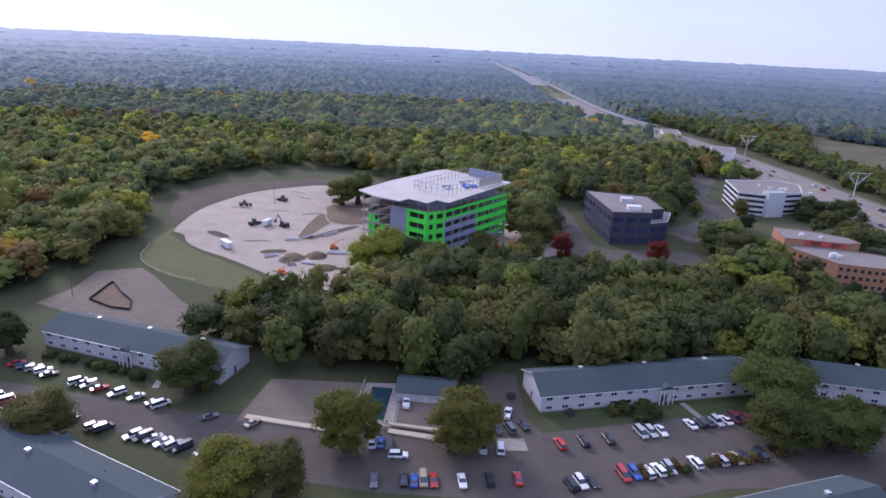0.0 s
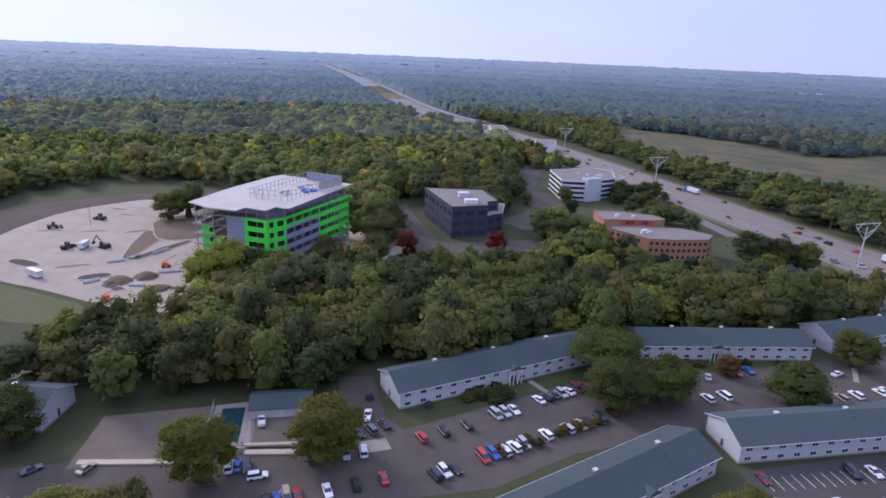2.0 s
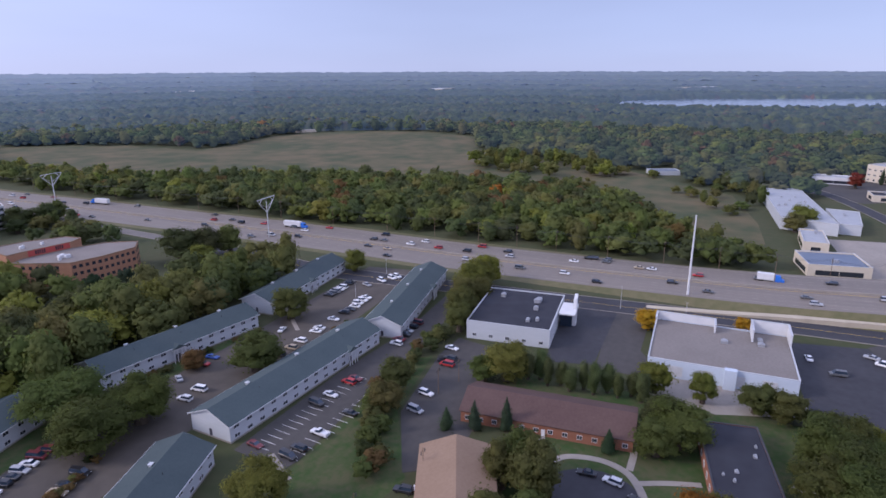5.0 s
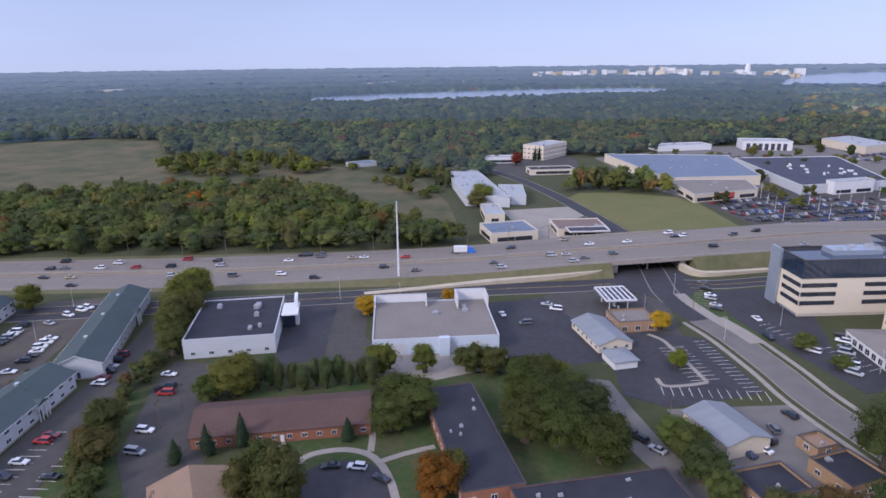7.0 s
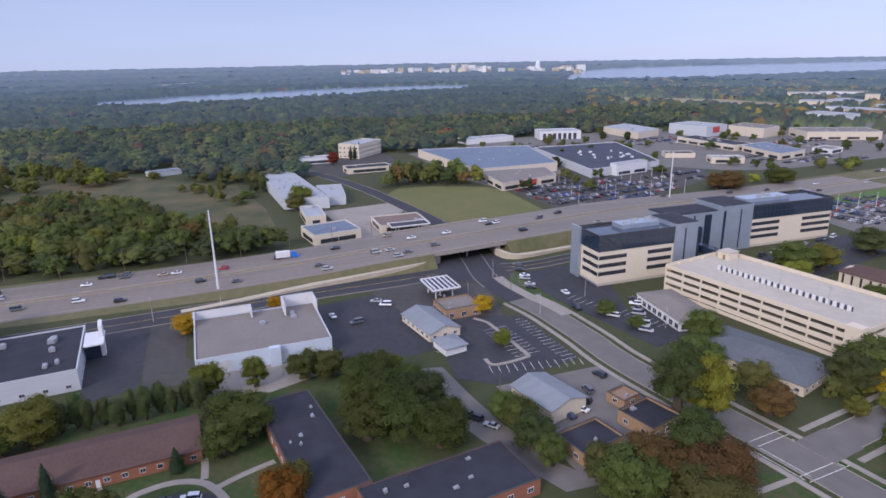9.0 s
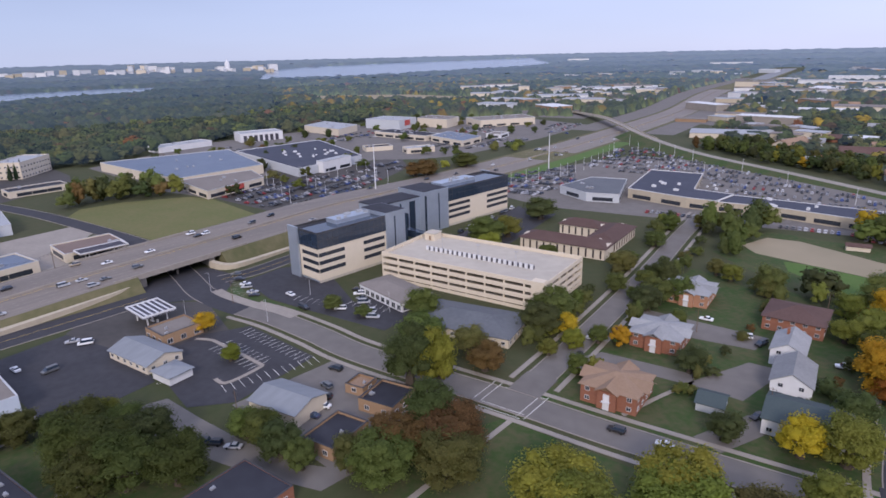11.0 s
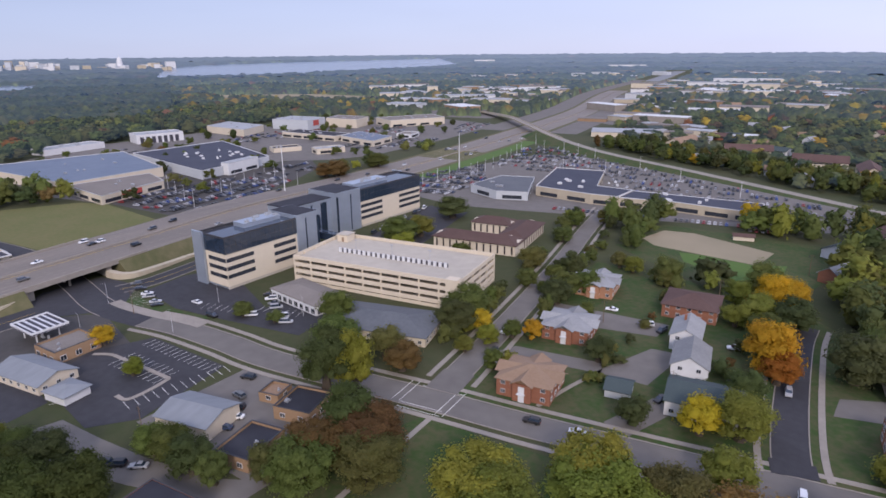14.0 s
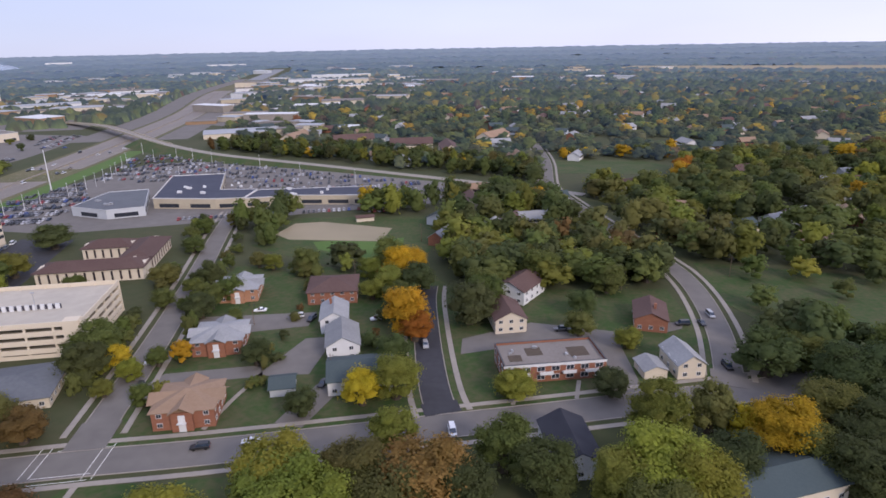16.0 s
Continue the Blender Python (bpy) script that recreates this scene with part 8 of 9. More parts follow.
for side, seed in ((-1, 82), (1, 83)):
    verge = [np.array(q) + np.array([0.98, 0.19]) * side * 9.6 for q in CROSS[3:-4]]
    forest("verge_trees", "small leafy trees along the side street", [tuple(q) for q in verge] + [tuple(q + np.array([0.98, 0.19]) * side * 3.6) for q in verge[::-1]], 5.5, 6.5, 7.0, seed, {"olive": 3, "green": 4, "light": 2, "dark": 2, "gold": 0.3}, 3, 0.62, 0.35, deep=0.85, free=True)
forest("field_trees", "trees beside the ball field", [(119, -286), (127, -345), (117, -346), (110, -288)], 7.5, 8.0, 9.0, 84, MIXED, 3, 0.7, 0.35, deep=0.95, free=True)
forest("garden_trees", "small trees behind the houses", [(34, -258), (70, -256), (104, -270), (104, -260), (72, -246), (36, -248)], 7.0, 7.5, 8.0, 85, MIXED, 3, 0.6, 0.35, deep=0.95, free=True)
forest("garden_shrubs", "shrubs between the gardens", [(72, -150), (74, -200), (79, -240), (75, -240), (69, -200), (67, -152)], 4.5, 4.5, 4.0, 86, SHRUBS, 3, 0.5, 0.4, deep=0.85, free=True)
forest("garden_shrubs", "shrubs between the gardens", [(38, -168), (36, -205), (36, -240), (40, -240), (41, -205), (42, -168)], 4.5, 5.0, 4.5, 87, SHRUBS, 3, 0.6, 0.4, deep=0.9, free=True)
forest("slope_wood", "trees on the slope below the ramp road", [(290, -600), (150, -530), (40, -480), (-40, -440), (-60, -480), (30, -530), (150, -580), (240, -640)], 10, 12, 12, 22, MIXED, 2, deep=0.7)
forest("south_east_wood", "leafy trees of residential quarter", [(-92, -160), (-92, -215), (-100, -270), (-84, -300), (-64, -330), (-60, -470), (-300, -560), (-400, -540), (-240, -300), (-170, -190), (-130, -142)], 12, 15.5, 14, 23, MIXED, 3, 0.78, deep=0.9)
forest("town_trees", "town trees among houses with autumn colours", [(330, -700), (60, -480), (-320, -540), (-560, -960), (320, -960)], 16, 16, 10, 24, TOWN, 2, 0.72, mat="haze_glow_canopy", deep=0.62)
forest("park_trees", "scattered trees on the park lawn", [(-97, -205), (-130, -196), (-196, -206), (-204, -236), (-130, -256), (-97, -262)], 13, 10, 9, 88, MIXED, 3, 0.3, 0.35, deep=0.95, free=True)
forest("gold_trees", "golden autumn trees beyond the playing field", [(-60, -538), (-130, -542), (-210, -520), (-216, -540), (-130, -566), (-60, -560)], 15, 15, 11, 81, {"gold": 4, "yellow": 2, "olive": 3, "green": 2}, 3, 0.75, deep=0.8)
forest("roadside_trees", "trees between shops and highway", [(380, -330), (372, -420), (420, -520), (440, -500), (400, -380)], 17, 13, 9, 26, MIXED, 2, 0.5)
forest("grove", "grove at the edge of grass field", [(470, -88), (500, -100), (494, -165), (450, -172), (466, -130)], 9, 12, 15, 27, SUMMER, 3, 0.95, deep=1.05)
forest("yard_trees", "trees round the commercial yards", [(390, -6), (470, 34), (560, 30), (600, 0), (548, -8), (430, 6)], 12, 11, 11, 28, SUMMER, 2, 0.7, deep=0.7)
forest("front_shrubs", "dark shrubs before the apartment entrance", [(38, 153), (51, 148), (57, 157), (44, 161)], 3.0, 4.2, 2.6, 71, SHRUBS, 3, 0.9, deep=0.6, free=True)
forest("front_shrubs", "dark shrubs before the apartment entrance", [(-128, 159), (-104, 152), (-88, 148), (-90, 151), (-106, 156), (-127, 162)], 3.2, 3.8, 2.2, 72, SHRUBS, 3, 0.8, deep=0.6, free=True)
forest("lot_hedge", "reddish and green shrubs along the parking lot", [(44, 127), (64, 134), (82, 140), (80, 143), (60, 137), (42, 130)], 2.6, 3.2, 1.9, 73, {"brown": 3, "olive": 2, "dark": 2, "red": 0.5}, 3, 0.85, deep=0.7, free=True)
forest("lot_hedge", "shrubs between the lots", [(104, 131), (150, 134), (184, 137), (184, 139), (150, 136.5), (104, 133.5)], 3.0, 3.0, 1.8, 74, {"olive": 3, "brown": 2, "dark": 2}, 3, 0.5, deep=0.7, free=True)
forest("front_shrubs", "shrubs before the apartment blocks", [(110, 166.5), (160, 160.5), (160, 163), (110, 169)], 3.0, 3.4, 2.0, 75, SHRUBS, 3, 0.6, deep=0.6, free=True)
forest("lane_hedge", "dense dark hedge beside the lane", [(104, 77), (110, 76), (142, 92), (168, 97), (190, 95.5), (204, 97), (204, 100), (168, 101.5), (138, 97)], 4.2, 6.0, 5.0, 76, SHRUBS, 3, 0.9, deep=0.7, free=True)
slab("spoil_patch", [(-141.4, 202.2), (-143, 219), (-134, 209.8), (-126, 202.8), (-123, 196.6), (-130, 197)], 0.10, "soil", "brown bare soil inside the silt fence", "ground", clear=False)
forest("site_scrub", "low scrub below the building site", [(-122, 222), (-108, 216), (-96, 212), (-70, 216), (-52, 222), (-66, 204), (-84, 202), (-104, 208)], 6.0, 7.0, 5.0, 77, {"olive": 3, "light": 2, "green": 2, "lime": 1}, 3, 0.55, deep=0.8)
forest("park_edge", "trees east of the shops", [(720, -380), (760, -640), (900, -700), (1000, -420)], 16, 18, 14, 29, SUMMER, 2, 0.9, mat="haze_glow_canopy", deep=0.6)


def over_land(name, pts, mat, label, category, z=1.0):
    """A flat patch that follows the far land."""
    m = np.mean(pts, 0)
    rows = [[(*(m + (np.array(p) - m) * f), 0) for p in pts] for f in (1.0, 0.75, 0.5, 0.25)]
    rows = [[(x, y, float(lift(math.hypot(x, y))) + z) for x, y, _ in r] for r in rows]
    n = len(pts)
    verts = [p for r in rows for p in r] + [(m[0], m[1], float(lift(math.hypot(*m))) + z)]
    faces = [(k * n + i, k * n + (i + 1) % n, (k + 1) * n + (i + 1) % n, (k + 1) * n + i) for k in range(3) for i in range(n)] + [(3 * n + i, 3 * n + (i + 1) % n, 4 * n) for i in range(n)]
    return structure(name, Solid().add(verts, faces), mat, label, category)


def polar(rows):
    return [(r * math.sin(radians(a)), r * math.cos(radians(a))) for a, r in rows]


LAKES = [np.array(polar([(77, 1520), (80, 1500), (84, 1490), (88, 1540), (93, 1600), (98, 1700), (104, 1790), (108, 1860), (110, 2330), (106, 2380), (100, 2330), (95, 2250), (90, 2150), (84, 2040), (78, 1900)])),
         np.array(polar([(117, 2560), (122, 2520), (128, 2600), (134, 2800), (140, 3080), (143, 3400), (141, 4500), (135, 4250), (128, 4050), (121, 3800), (118, 3400)]))]
over_land("lake", [tuple(p) for p in LAKES[0]], "water", "pale still lake beyond the woods", "lake")
over_land("lake", [tuple(p) for p in LAKES[1]], "water", "wide pale lake near the horizon", "lake")
over_land("stubble_field", polar([(190, 2250), (200, 2120), (214, 2160), (216, 2480), (202, 2400), (192, 2420)]), "stubble", "tan stubble fields near the horizon", "field", 6)
over_land("stubble_field", polar([(122, 1420), (135, 1250), (138, 1330), (130, 1500), (121, 1560)]), "stubble", "pale meadow before the distant town", "field", 1)
over_land("stubble_field", polar([(110, 2460), (119, 2380), (121, 2500), (112, 2620)]), "stubble", "tan meadow beyond the woods", "field", 1)
CLEAR.extend(LAKES)
for name, pts in (("a", polar([(190, 2250), (200, 2120), (214, 2160), (216, 2480), (202, 2400), (192, 2420)])), ("b", polar([(122, 1420), (135, 1250), (138, 1330), (130, 1500), (121, 1560)])),
                  ("c", polar([(110, 2460), (119, 2380), (121, 2500), (112, 2620)]))):
    CLEAR.append(np.array(pts))
forest("marsh_edge_wood", "dark green wood along the far edge of the marsh", polar([(13, 985), (20, 960), (30, 950), (40, 960), (50, 975), (50, 1040), (40, 1030), (30, 1025), (20, 1030), (13, 1040)]), 14, 19, 15, 61, SUMMER, 2, mat="haze_glow_canopy", deep=0.7)
# ring by ring, haze painted as emission turns the far backdrop woods paler and bluer
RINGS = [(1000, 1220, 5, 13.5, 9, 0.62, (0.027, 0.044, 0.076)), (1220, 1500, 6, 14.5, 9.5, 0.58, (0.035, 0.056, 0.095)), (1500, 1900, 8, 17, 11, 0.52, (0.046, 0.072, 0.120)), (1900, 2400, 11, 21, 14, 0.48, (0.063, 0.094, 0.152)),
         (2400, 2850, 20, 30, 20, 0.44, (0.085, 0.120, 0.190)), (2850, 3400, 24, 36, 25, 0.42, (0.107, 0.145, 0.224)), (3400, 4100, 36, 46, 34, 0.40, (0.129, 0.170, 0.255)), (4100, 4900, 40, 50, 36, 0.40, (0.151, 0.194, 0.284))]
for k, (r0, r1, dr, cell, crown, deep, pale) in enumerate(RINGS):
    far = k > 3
    # painted haze glows stronger towards the north-western sun than over the eastern woods
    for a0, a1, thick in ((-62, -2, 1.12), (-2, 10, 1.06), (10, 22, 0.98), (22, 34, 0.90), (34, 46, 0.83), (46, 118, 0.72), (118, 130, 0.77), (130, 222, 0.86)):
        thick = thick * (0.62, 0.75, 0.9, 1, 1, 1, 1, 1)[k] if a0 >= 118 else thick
        M["hazed_backdrop"] = material("hazed_backdrop", (1.0, 1.0, 0.98), (0.76, 0.81, 0.72), 0.8, hue="tone", grain=0.03 / (1 + k), patch=0.005, spec=0.1, haze_glow=tuple(c * thick for c in pale))
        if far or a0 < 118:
            canopy_sheet("backdrop_wood", "wide blue-green woods in the distance, haze put in their colour", r0, r1 + dr, dr, a0, a1 + 0.3, 0.28 if far else (0.19, 0.19, 0.20, 0.24)[k], cell, crown, 15 - 0.2 * k, 31 + k, "hazed_backdrop", SUMMER, 1.0, deep * (0.9 if 30 < a0 < 100 else 1.0), k == 0)
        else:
            canopy_sheet("backdrop_town_trees", "distant trees among houses of the town, haze put in their colour", r0 - (50 if k == 0 else 0), r1 + dr, dr, a0, a1 + 0.3, 0.21, cell + 1, crown * 0.92, 12, 51 + k, "hazed_backdrop", TOWN, 0.64, deep, k == 0)


def skyline():
    """The distant town between the lakes."""
    rng = random.Random(9)
    for k in range(74):
        a = rng.uniform(97.5, 119)
        r = rng.uniform(3250, 3550)
        x, y = polar([(a, r)])[0]
        big = 1.0 if a < 106 or a > 112 else 1.4
        w, h = rng.uniform(18, 46), rng.uniform(12, 34) * big
        ob = thing("tower_block", (x, y, float(lift(r))), -a + rng.uniform(-20, 20), "distant pale block of the skyline", "tower block", "skyline blocks")
        part("wall", Solid().box(-w / 2, w / 2, -w / 3, w / 3, 0, h), rng.choice(("white", "cream", "white", "pale_wall", "siding")), ob)
        part("roof", Solid().box(-w / 2 - 0.5, w / 2 + 0.5, -w / 3 - 0.5, w / 3 + 0.5, h, h + 1.2), "pale_roof", ob)
    x, y = polar([(114.8, 3300)])[0]
    dome = thing("capitol_dome", (x, y, float(lift(3300))), 20, "distant white domed capitol", "capitol")
    part("wing", Solid().box(-40, 40, -12, 12, 0, 24).box(-12, 12, -40, 40, 0, 24), "white", dome)
    part("drum", Solid().rod((0, 0, 24), (0, 0, 44), 13, 12, 16), "white", dome)
    part("dome", Solid().rod((0, 0, 44), (0, 0, 54), 12, 9, 16).rod((0, 0, 54), (0, 0, 60), 9, 4, 16).rod((0, 0, 60), (0, 0, 70), 2, 0.4, 8), "white", dome)


skyline()
for a, r, n in ((83, 2650, 5), (90, 2700, 3), (62, 2500, 3), (40, 2450, 3), (-9, 2700, 4)):
    for k in range(n):
        x, y = polar([(a + k * 0.5, r + k * 20)])[0]
        far_block(x, y, -a + 8 * k, 46, 24, 12, "cream")


# ---- single trees: x, y, crown width, height, tone, kind ----
COURT_TREES = [(-102, 121, 13, 12, "olive"), (-78, 148, 14, 13, "green"), (-29, 129, 13, 14, "light"), (0, 133, 14, 14, "light"), (-50, 107, 13, 12, "lime"), (-40, 110, 10, 12, "olive"),
               (88, 164, 18, 14, "green"), (83, 146, 15, 13, "green"), (98, 147, 14, 12, "green"), (136, 140, 13, 11, "green"), (176, 160, 11, 11, "green"), (237, 172, 8, 10, "light"),
               (-140, 160, 9, 12, "dark"), (-148, 150, 11, 13, "yellow"), (-186, 214, 13, 15, "gold"), (128, 160, 6, 6, "brown")]
for x, y, w, h, tone in COURT_TREES:
    tree(x, y, w, h, tone, "round", "beside the apartment parking lot", deep=0.75)
HEDGE_TREES = [(85, 91, 11, 11, "light"), (134, 89, 8, 8, "olive"), (146, 93, 8, 9, "green"), (195, 95, 8, 10, "olive"), (206, 100, 9, 12, "olive"), (216, 103, 10, 13, "olive"), (228, 105, 11, 14, "light"), (240, 107, 11, 13, "light"), (250, 107, 10, 12, "lime"), (222, 98, 8, 11, "olive")]
for x, y, w, h, tone in HEDGE_TREES:
    tree(x, y, w, h, tone, "round", "in the hedge row between the lots", deep=0.75)
HALL_TREES = [(168, 65, 12, 11, "light"), (164, 71, 7, 7, "green"), (176, 64, 6, 7, "green"), (181, 22, 8, 9, "light"), (154, 12, 13, 11, "green"), (159, 16, 9, 10, "dark"), (148, 16, 9, 9, "green"), (116, 38, 9, 14, "olive"), (122, 43, 8, 12, "green"), (118, 46, 7, 11, "olive"),
              (168, -26, 11, 11, "green"), (160, -22, 12, 12, "green"), (151, -28, 12, 12, "green"), (141, -28, 12, 12, "green"), (134, -38, 12, 11, "green"), (143, -20, 11, 11, "green"), (153, -38, 11, 10, "dark"), (162, -34, 10, 9, "green"), (172, -33, 6, 7, "lime"),
              (182, -6, 8, 8, "green"), (181, -14, 8, 8, "olive"), (181, 8, 6, 9, "light"), (180, -22, 6, 5, "green"), (121, 3, 8, 9, "orange"), (125, 0, 7, 8, "olive"), (184, -74, 5, 5, "lime"), (98, 42, 9, 11, "olive"), (104, 34, 8, 10, "green")]
for x, y, w, h, tone in HALL_TREES:
    tree(x, y, w, h, tone, "round", "beside the brick halls", deep=0.75)
for x, y, w, h in [(137, 62, 5, 8), (140.5, 54, 5, 9), (134, 69, 5, 6), (143.5, 27, 5, 6)]:
    tree(x, y, w, h, "spruce", "cone", "beside the residence hall")
for k in range(11):
    tree(171.5 - 1.6 * math.sin(k * 0.5) + 2.4 * (k % 2), 59 - k * 3.5, 4.6 + 0.9 * math.sin(k * 2.1), 7.4 + 1.2 * math.sin(k * 1.3), "dark", "tall", "in the hedge behind the residence hall")
STREET_TREES = [(128, -104, 12, 18, "dark"), (122, -110, 9, 17, "lime"), (136, -114, 8, 10, "green"), (131, -132, 9, 9, "olive"), (120, -128, 9, 8, "brown"), (109, -69, 6, 9, "olive"), (104, -80, 12, 11, "brown"),
                (97, -92, 13, 11, "brown"), (90, -84, 13, 11, "olive"), (100, -72, 12, 12, "green"), (108, -94, 11, 12, "dark"), (66, -93, 16, 12, "lime"), (58, -88, 15, 12, "light"), (44, -106, 17, 13, "light"), (36, -100, 16, 13, "lime"),
                (134, -60, 8, 8, "green"), (140, -58, 7, 7, "green"), (126, -60, 8, 9, "dark"), (118, -61, 6, 7, "green")]
for x, y, w, h, tone in STREET_TREES:
    tree(x, y, w, h, tone, "round", "beside the street")
OFFICE_TREES = [(164, -140, 10, 11, "green"), (123, -160, 11, 10, "dark"), (126, -172, 11, 12, "green"), (117, -167, 6, 7, "yellow"), (130, -168, 9, 9, "green"), (110, -160, 6, 6, "lime"), (216, -232, 15, 11, "green"),
                (212, -244, 12, 10, "light"), (222, -285, 15, 11, "dark"), (205, -222, 9, 7, "lime"), (140, -238, 9, 8, "olive"), (128, -215, 7, 7, "green"), (146, -280, 8, 7, "green"), (176, -232, 7, 5, "green"),
                (112, -150, 5, 5, "light"), (196, -122, 6, 5, "green"), (182, -126, 5, 4, "green"), (150, -128, 12, 9, "green"), (240, 0, 5, 6, "gold"), (230, 32, 8, 7, "gold"), (213, -78, 6, 6, "gold")]
for x, y, w, h, tone in OFFICE_TREES:
    tree(x, y, w, h, tone, "round", "beside the office buildings")
HOUSE_TREES = [(36, -150, 8, 9, "yellow"), (30, -196, 12, 15, "gold"), (26, -190, 9, 9, "orange"), (40, -248, 10, 13, "gold"), (34, -254, 9, 10, "gold"), (27, -154, 11, 12, "light"), (24, -132, 9, 9, "light"), (52, -144, 7, 7, "dark"),
               (31, -173, 8, 9, "dark"), (46, -262, 11, 12, "green"), (30, -232, 11, 11, "dark"), (36, -218, 9, 9, "green"), (108, -205, 9, 9, "dark"), (104, -222, 8, 9, "green"), (98, -146, 5, 6, "green"),
               (92, -198, 5, 6, "green"), (118, -236, 8, 9, "dark")]
for x, y, w, h, tone in HOUSE_TREES:
    tree(x, y, w, h, tone, "round", "beside the houses")
EAST_TREES = [(-69, -132, 13, 14, "gold"), (-62, -137, 7, 9, "yellow"), (-86, -145, 13, 12, "olive"), (-37, -116, 16, 15, "lime"), (-44, -112, 13, 14, "lime"), (-42, -138, 12, 14, "light"), (-28, -112, 11, 13, "light"),
              (-3, -124, 11, 12, "green"), (14, -112, 17, 13, "rust"), (22, -106, 15, 12, "olive"), (-7, -156, 9, 7, "lime"), (-34, -158, 8, 7, "dark"), (-82, -172, 14, 12, "dark"), (-33, -214, 8, 8, "dark"),
              (-98, -160, 15, 13, "dark"), (8, -205, 13, 14, "dark"), (2, -214, 12, 13, "green"), (4, -226, 11, 12, "green"), (-20, -244, 13, 13, "green"), (-55, -140, 9, 13, "olive"), (-104, -140, 16, 14, "dark"), (-116, -150, 16, 14, "dark"),
              (48, -112, 14, 13, "lime"), (-90, -133, 13, 12, "dark"), (-74, -128, 10, 11, "olive"), (-110, -162, 14, 13, "dark"), (-122, -176, 15, 14, "green"), (-130, -150, 15, 14, "dark"), (-12, -116, 12, 12, "dark"), (-34, -104, 12, 13, "olive"), (6, -110, 11, 12, "dark"), (30, -114, 12, 12, "olive"), (-54, -122, 11, 11, "dark"), (-82, -120, 13, 12, "dark"), (-92, -192, 10, 9, "dark"), (-95, -178, 11, 10, "olive"),
              (-46, -236, 11, 11, "green"), (-64, -248, 12, 12, "dark"), (-52, -258, 12, 12, "green"), (-30, -196, 8, 8, "olive"), (-44, -188, 7, 6, "lime")]
for x, y, w, h, tone in EAST_TREES:
    tree(x, y, w, h, tone, "round", "beside the residential street")
SITE_TREES = [(-84, 360, 14, 15, "olive"), (-75, 364, 15, 17, "green"), (40, 290, 8, 11, "red"), (84, 284, 8, 12, "red"), (-38, 252, 14, 17, "lime"), (-47, 248, 13, 15, "lime"), (-28, 252, 12, 15, "dark"), (-20, 254, 11, 13, "green"), (2, 272, 13, 13, "olive"), (24, 276, 10, 13, "olive"), (30, 304, 11, 15, "olive"), (34, 322, 12, 15, "dark"), (30, 338, 13, 15, "olive"), 
              (126, 300, 15, 14, "dark"), (120, 314, 12, 12, "dark"), (136, 278, 12, 11, "green"), (136, 300, 13, 13, "green"), (126, 341, 9, 9, "dark"), (134, 341, 8, 8, "dark"), (155, 364, 7, 9, "spruce"), (135, 392, 6, 8, "olive"), (106, 362, 10, 12, "green"), (112, 374, 12, 13, "dark"), (140, 322, 9, 10, "green"), (212, 408, 13, 12, "dark"), (224, 402, 13, 12, "dark"), (236, 412, 12, 11, "green"), (204, 396, 9, 8, "dark"), (158, 256, 6, 8, "spruce"), (170, 250, 6, 8, "spruce"),
              (165, 400, 8, 10, "olive"), (210, 262, 14, 15, "dark"), (222, 256, 14, 14, "dark"), (232, 250, 10, 14, "green"), (212, 250, 10, 9, "light"), (196, 234, 8, 6, "light"), (180, 230, 8, 6, "green"),
              (210, 226, 9, 8, "light")]
for x, y, w, h, tone in SITE_TREES:
    tree(x, y, w, h, tone, "round", "beside the offices", deep=0.85)
for x, y, w, h, tone in ((370, -326, 15, 12, "brown"), (376, -334, 14, 11, "olive"), (378, -322, 13, 10, "brown"), (377, -379, 15, 11, "green"), (383, -384, 12, 10, "dark"), (597, -66, 9, 11, "red"), (628, -92, 6, 13, "spruce"), (634, -97, 6, 14, "spruce"), (624, -87, 6, 12, "spruce"), (430, -24, 13, 12, "light"), (418, -20, 10, 10, "olive")):
    tree(x, y, w, h, tone, "cone" if tone == "spruce" else "round", "beside the shops")
VERGE = random.Random(3)
for k in range(17):
    y = -140 - k * 12.5
    x = 104 + (-y - 124) * 0.232
    for off in (-6.6, 6.8):
        if VERGE.random() < (0.16 if k < 6 else 0.42):
            w = VERGE.uniform(3.5, 7.5)
            tree(x + off, y + VERGE.uniform(-3, 3), w, w * VERGE.uniform(0.9, 1.2), VERGE.choice(("green", "light", "olive", "dark", "green")), "round", "on the street verge")
for k in range(26):
    x = VERGE.uniform(20, 110)
    y = VERGE.uniform(-262, -166)
    if not any(inside(np.array([x]), np.array([y]), c)[0] for c in CLEAR if np.ptp(c[:, 0]) < 40):
        w = VERGE.uniform(4, 9)
        tree(x, y, w, w * VERGE.uniform(0.9, 1.25), VERGE.choice(("green", "dark", "olive", "dark", "light")), "round", "in the gardens")


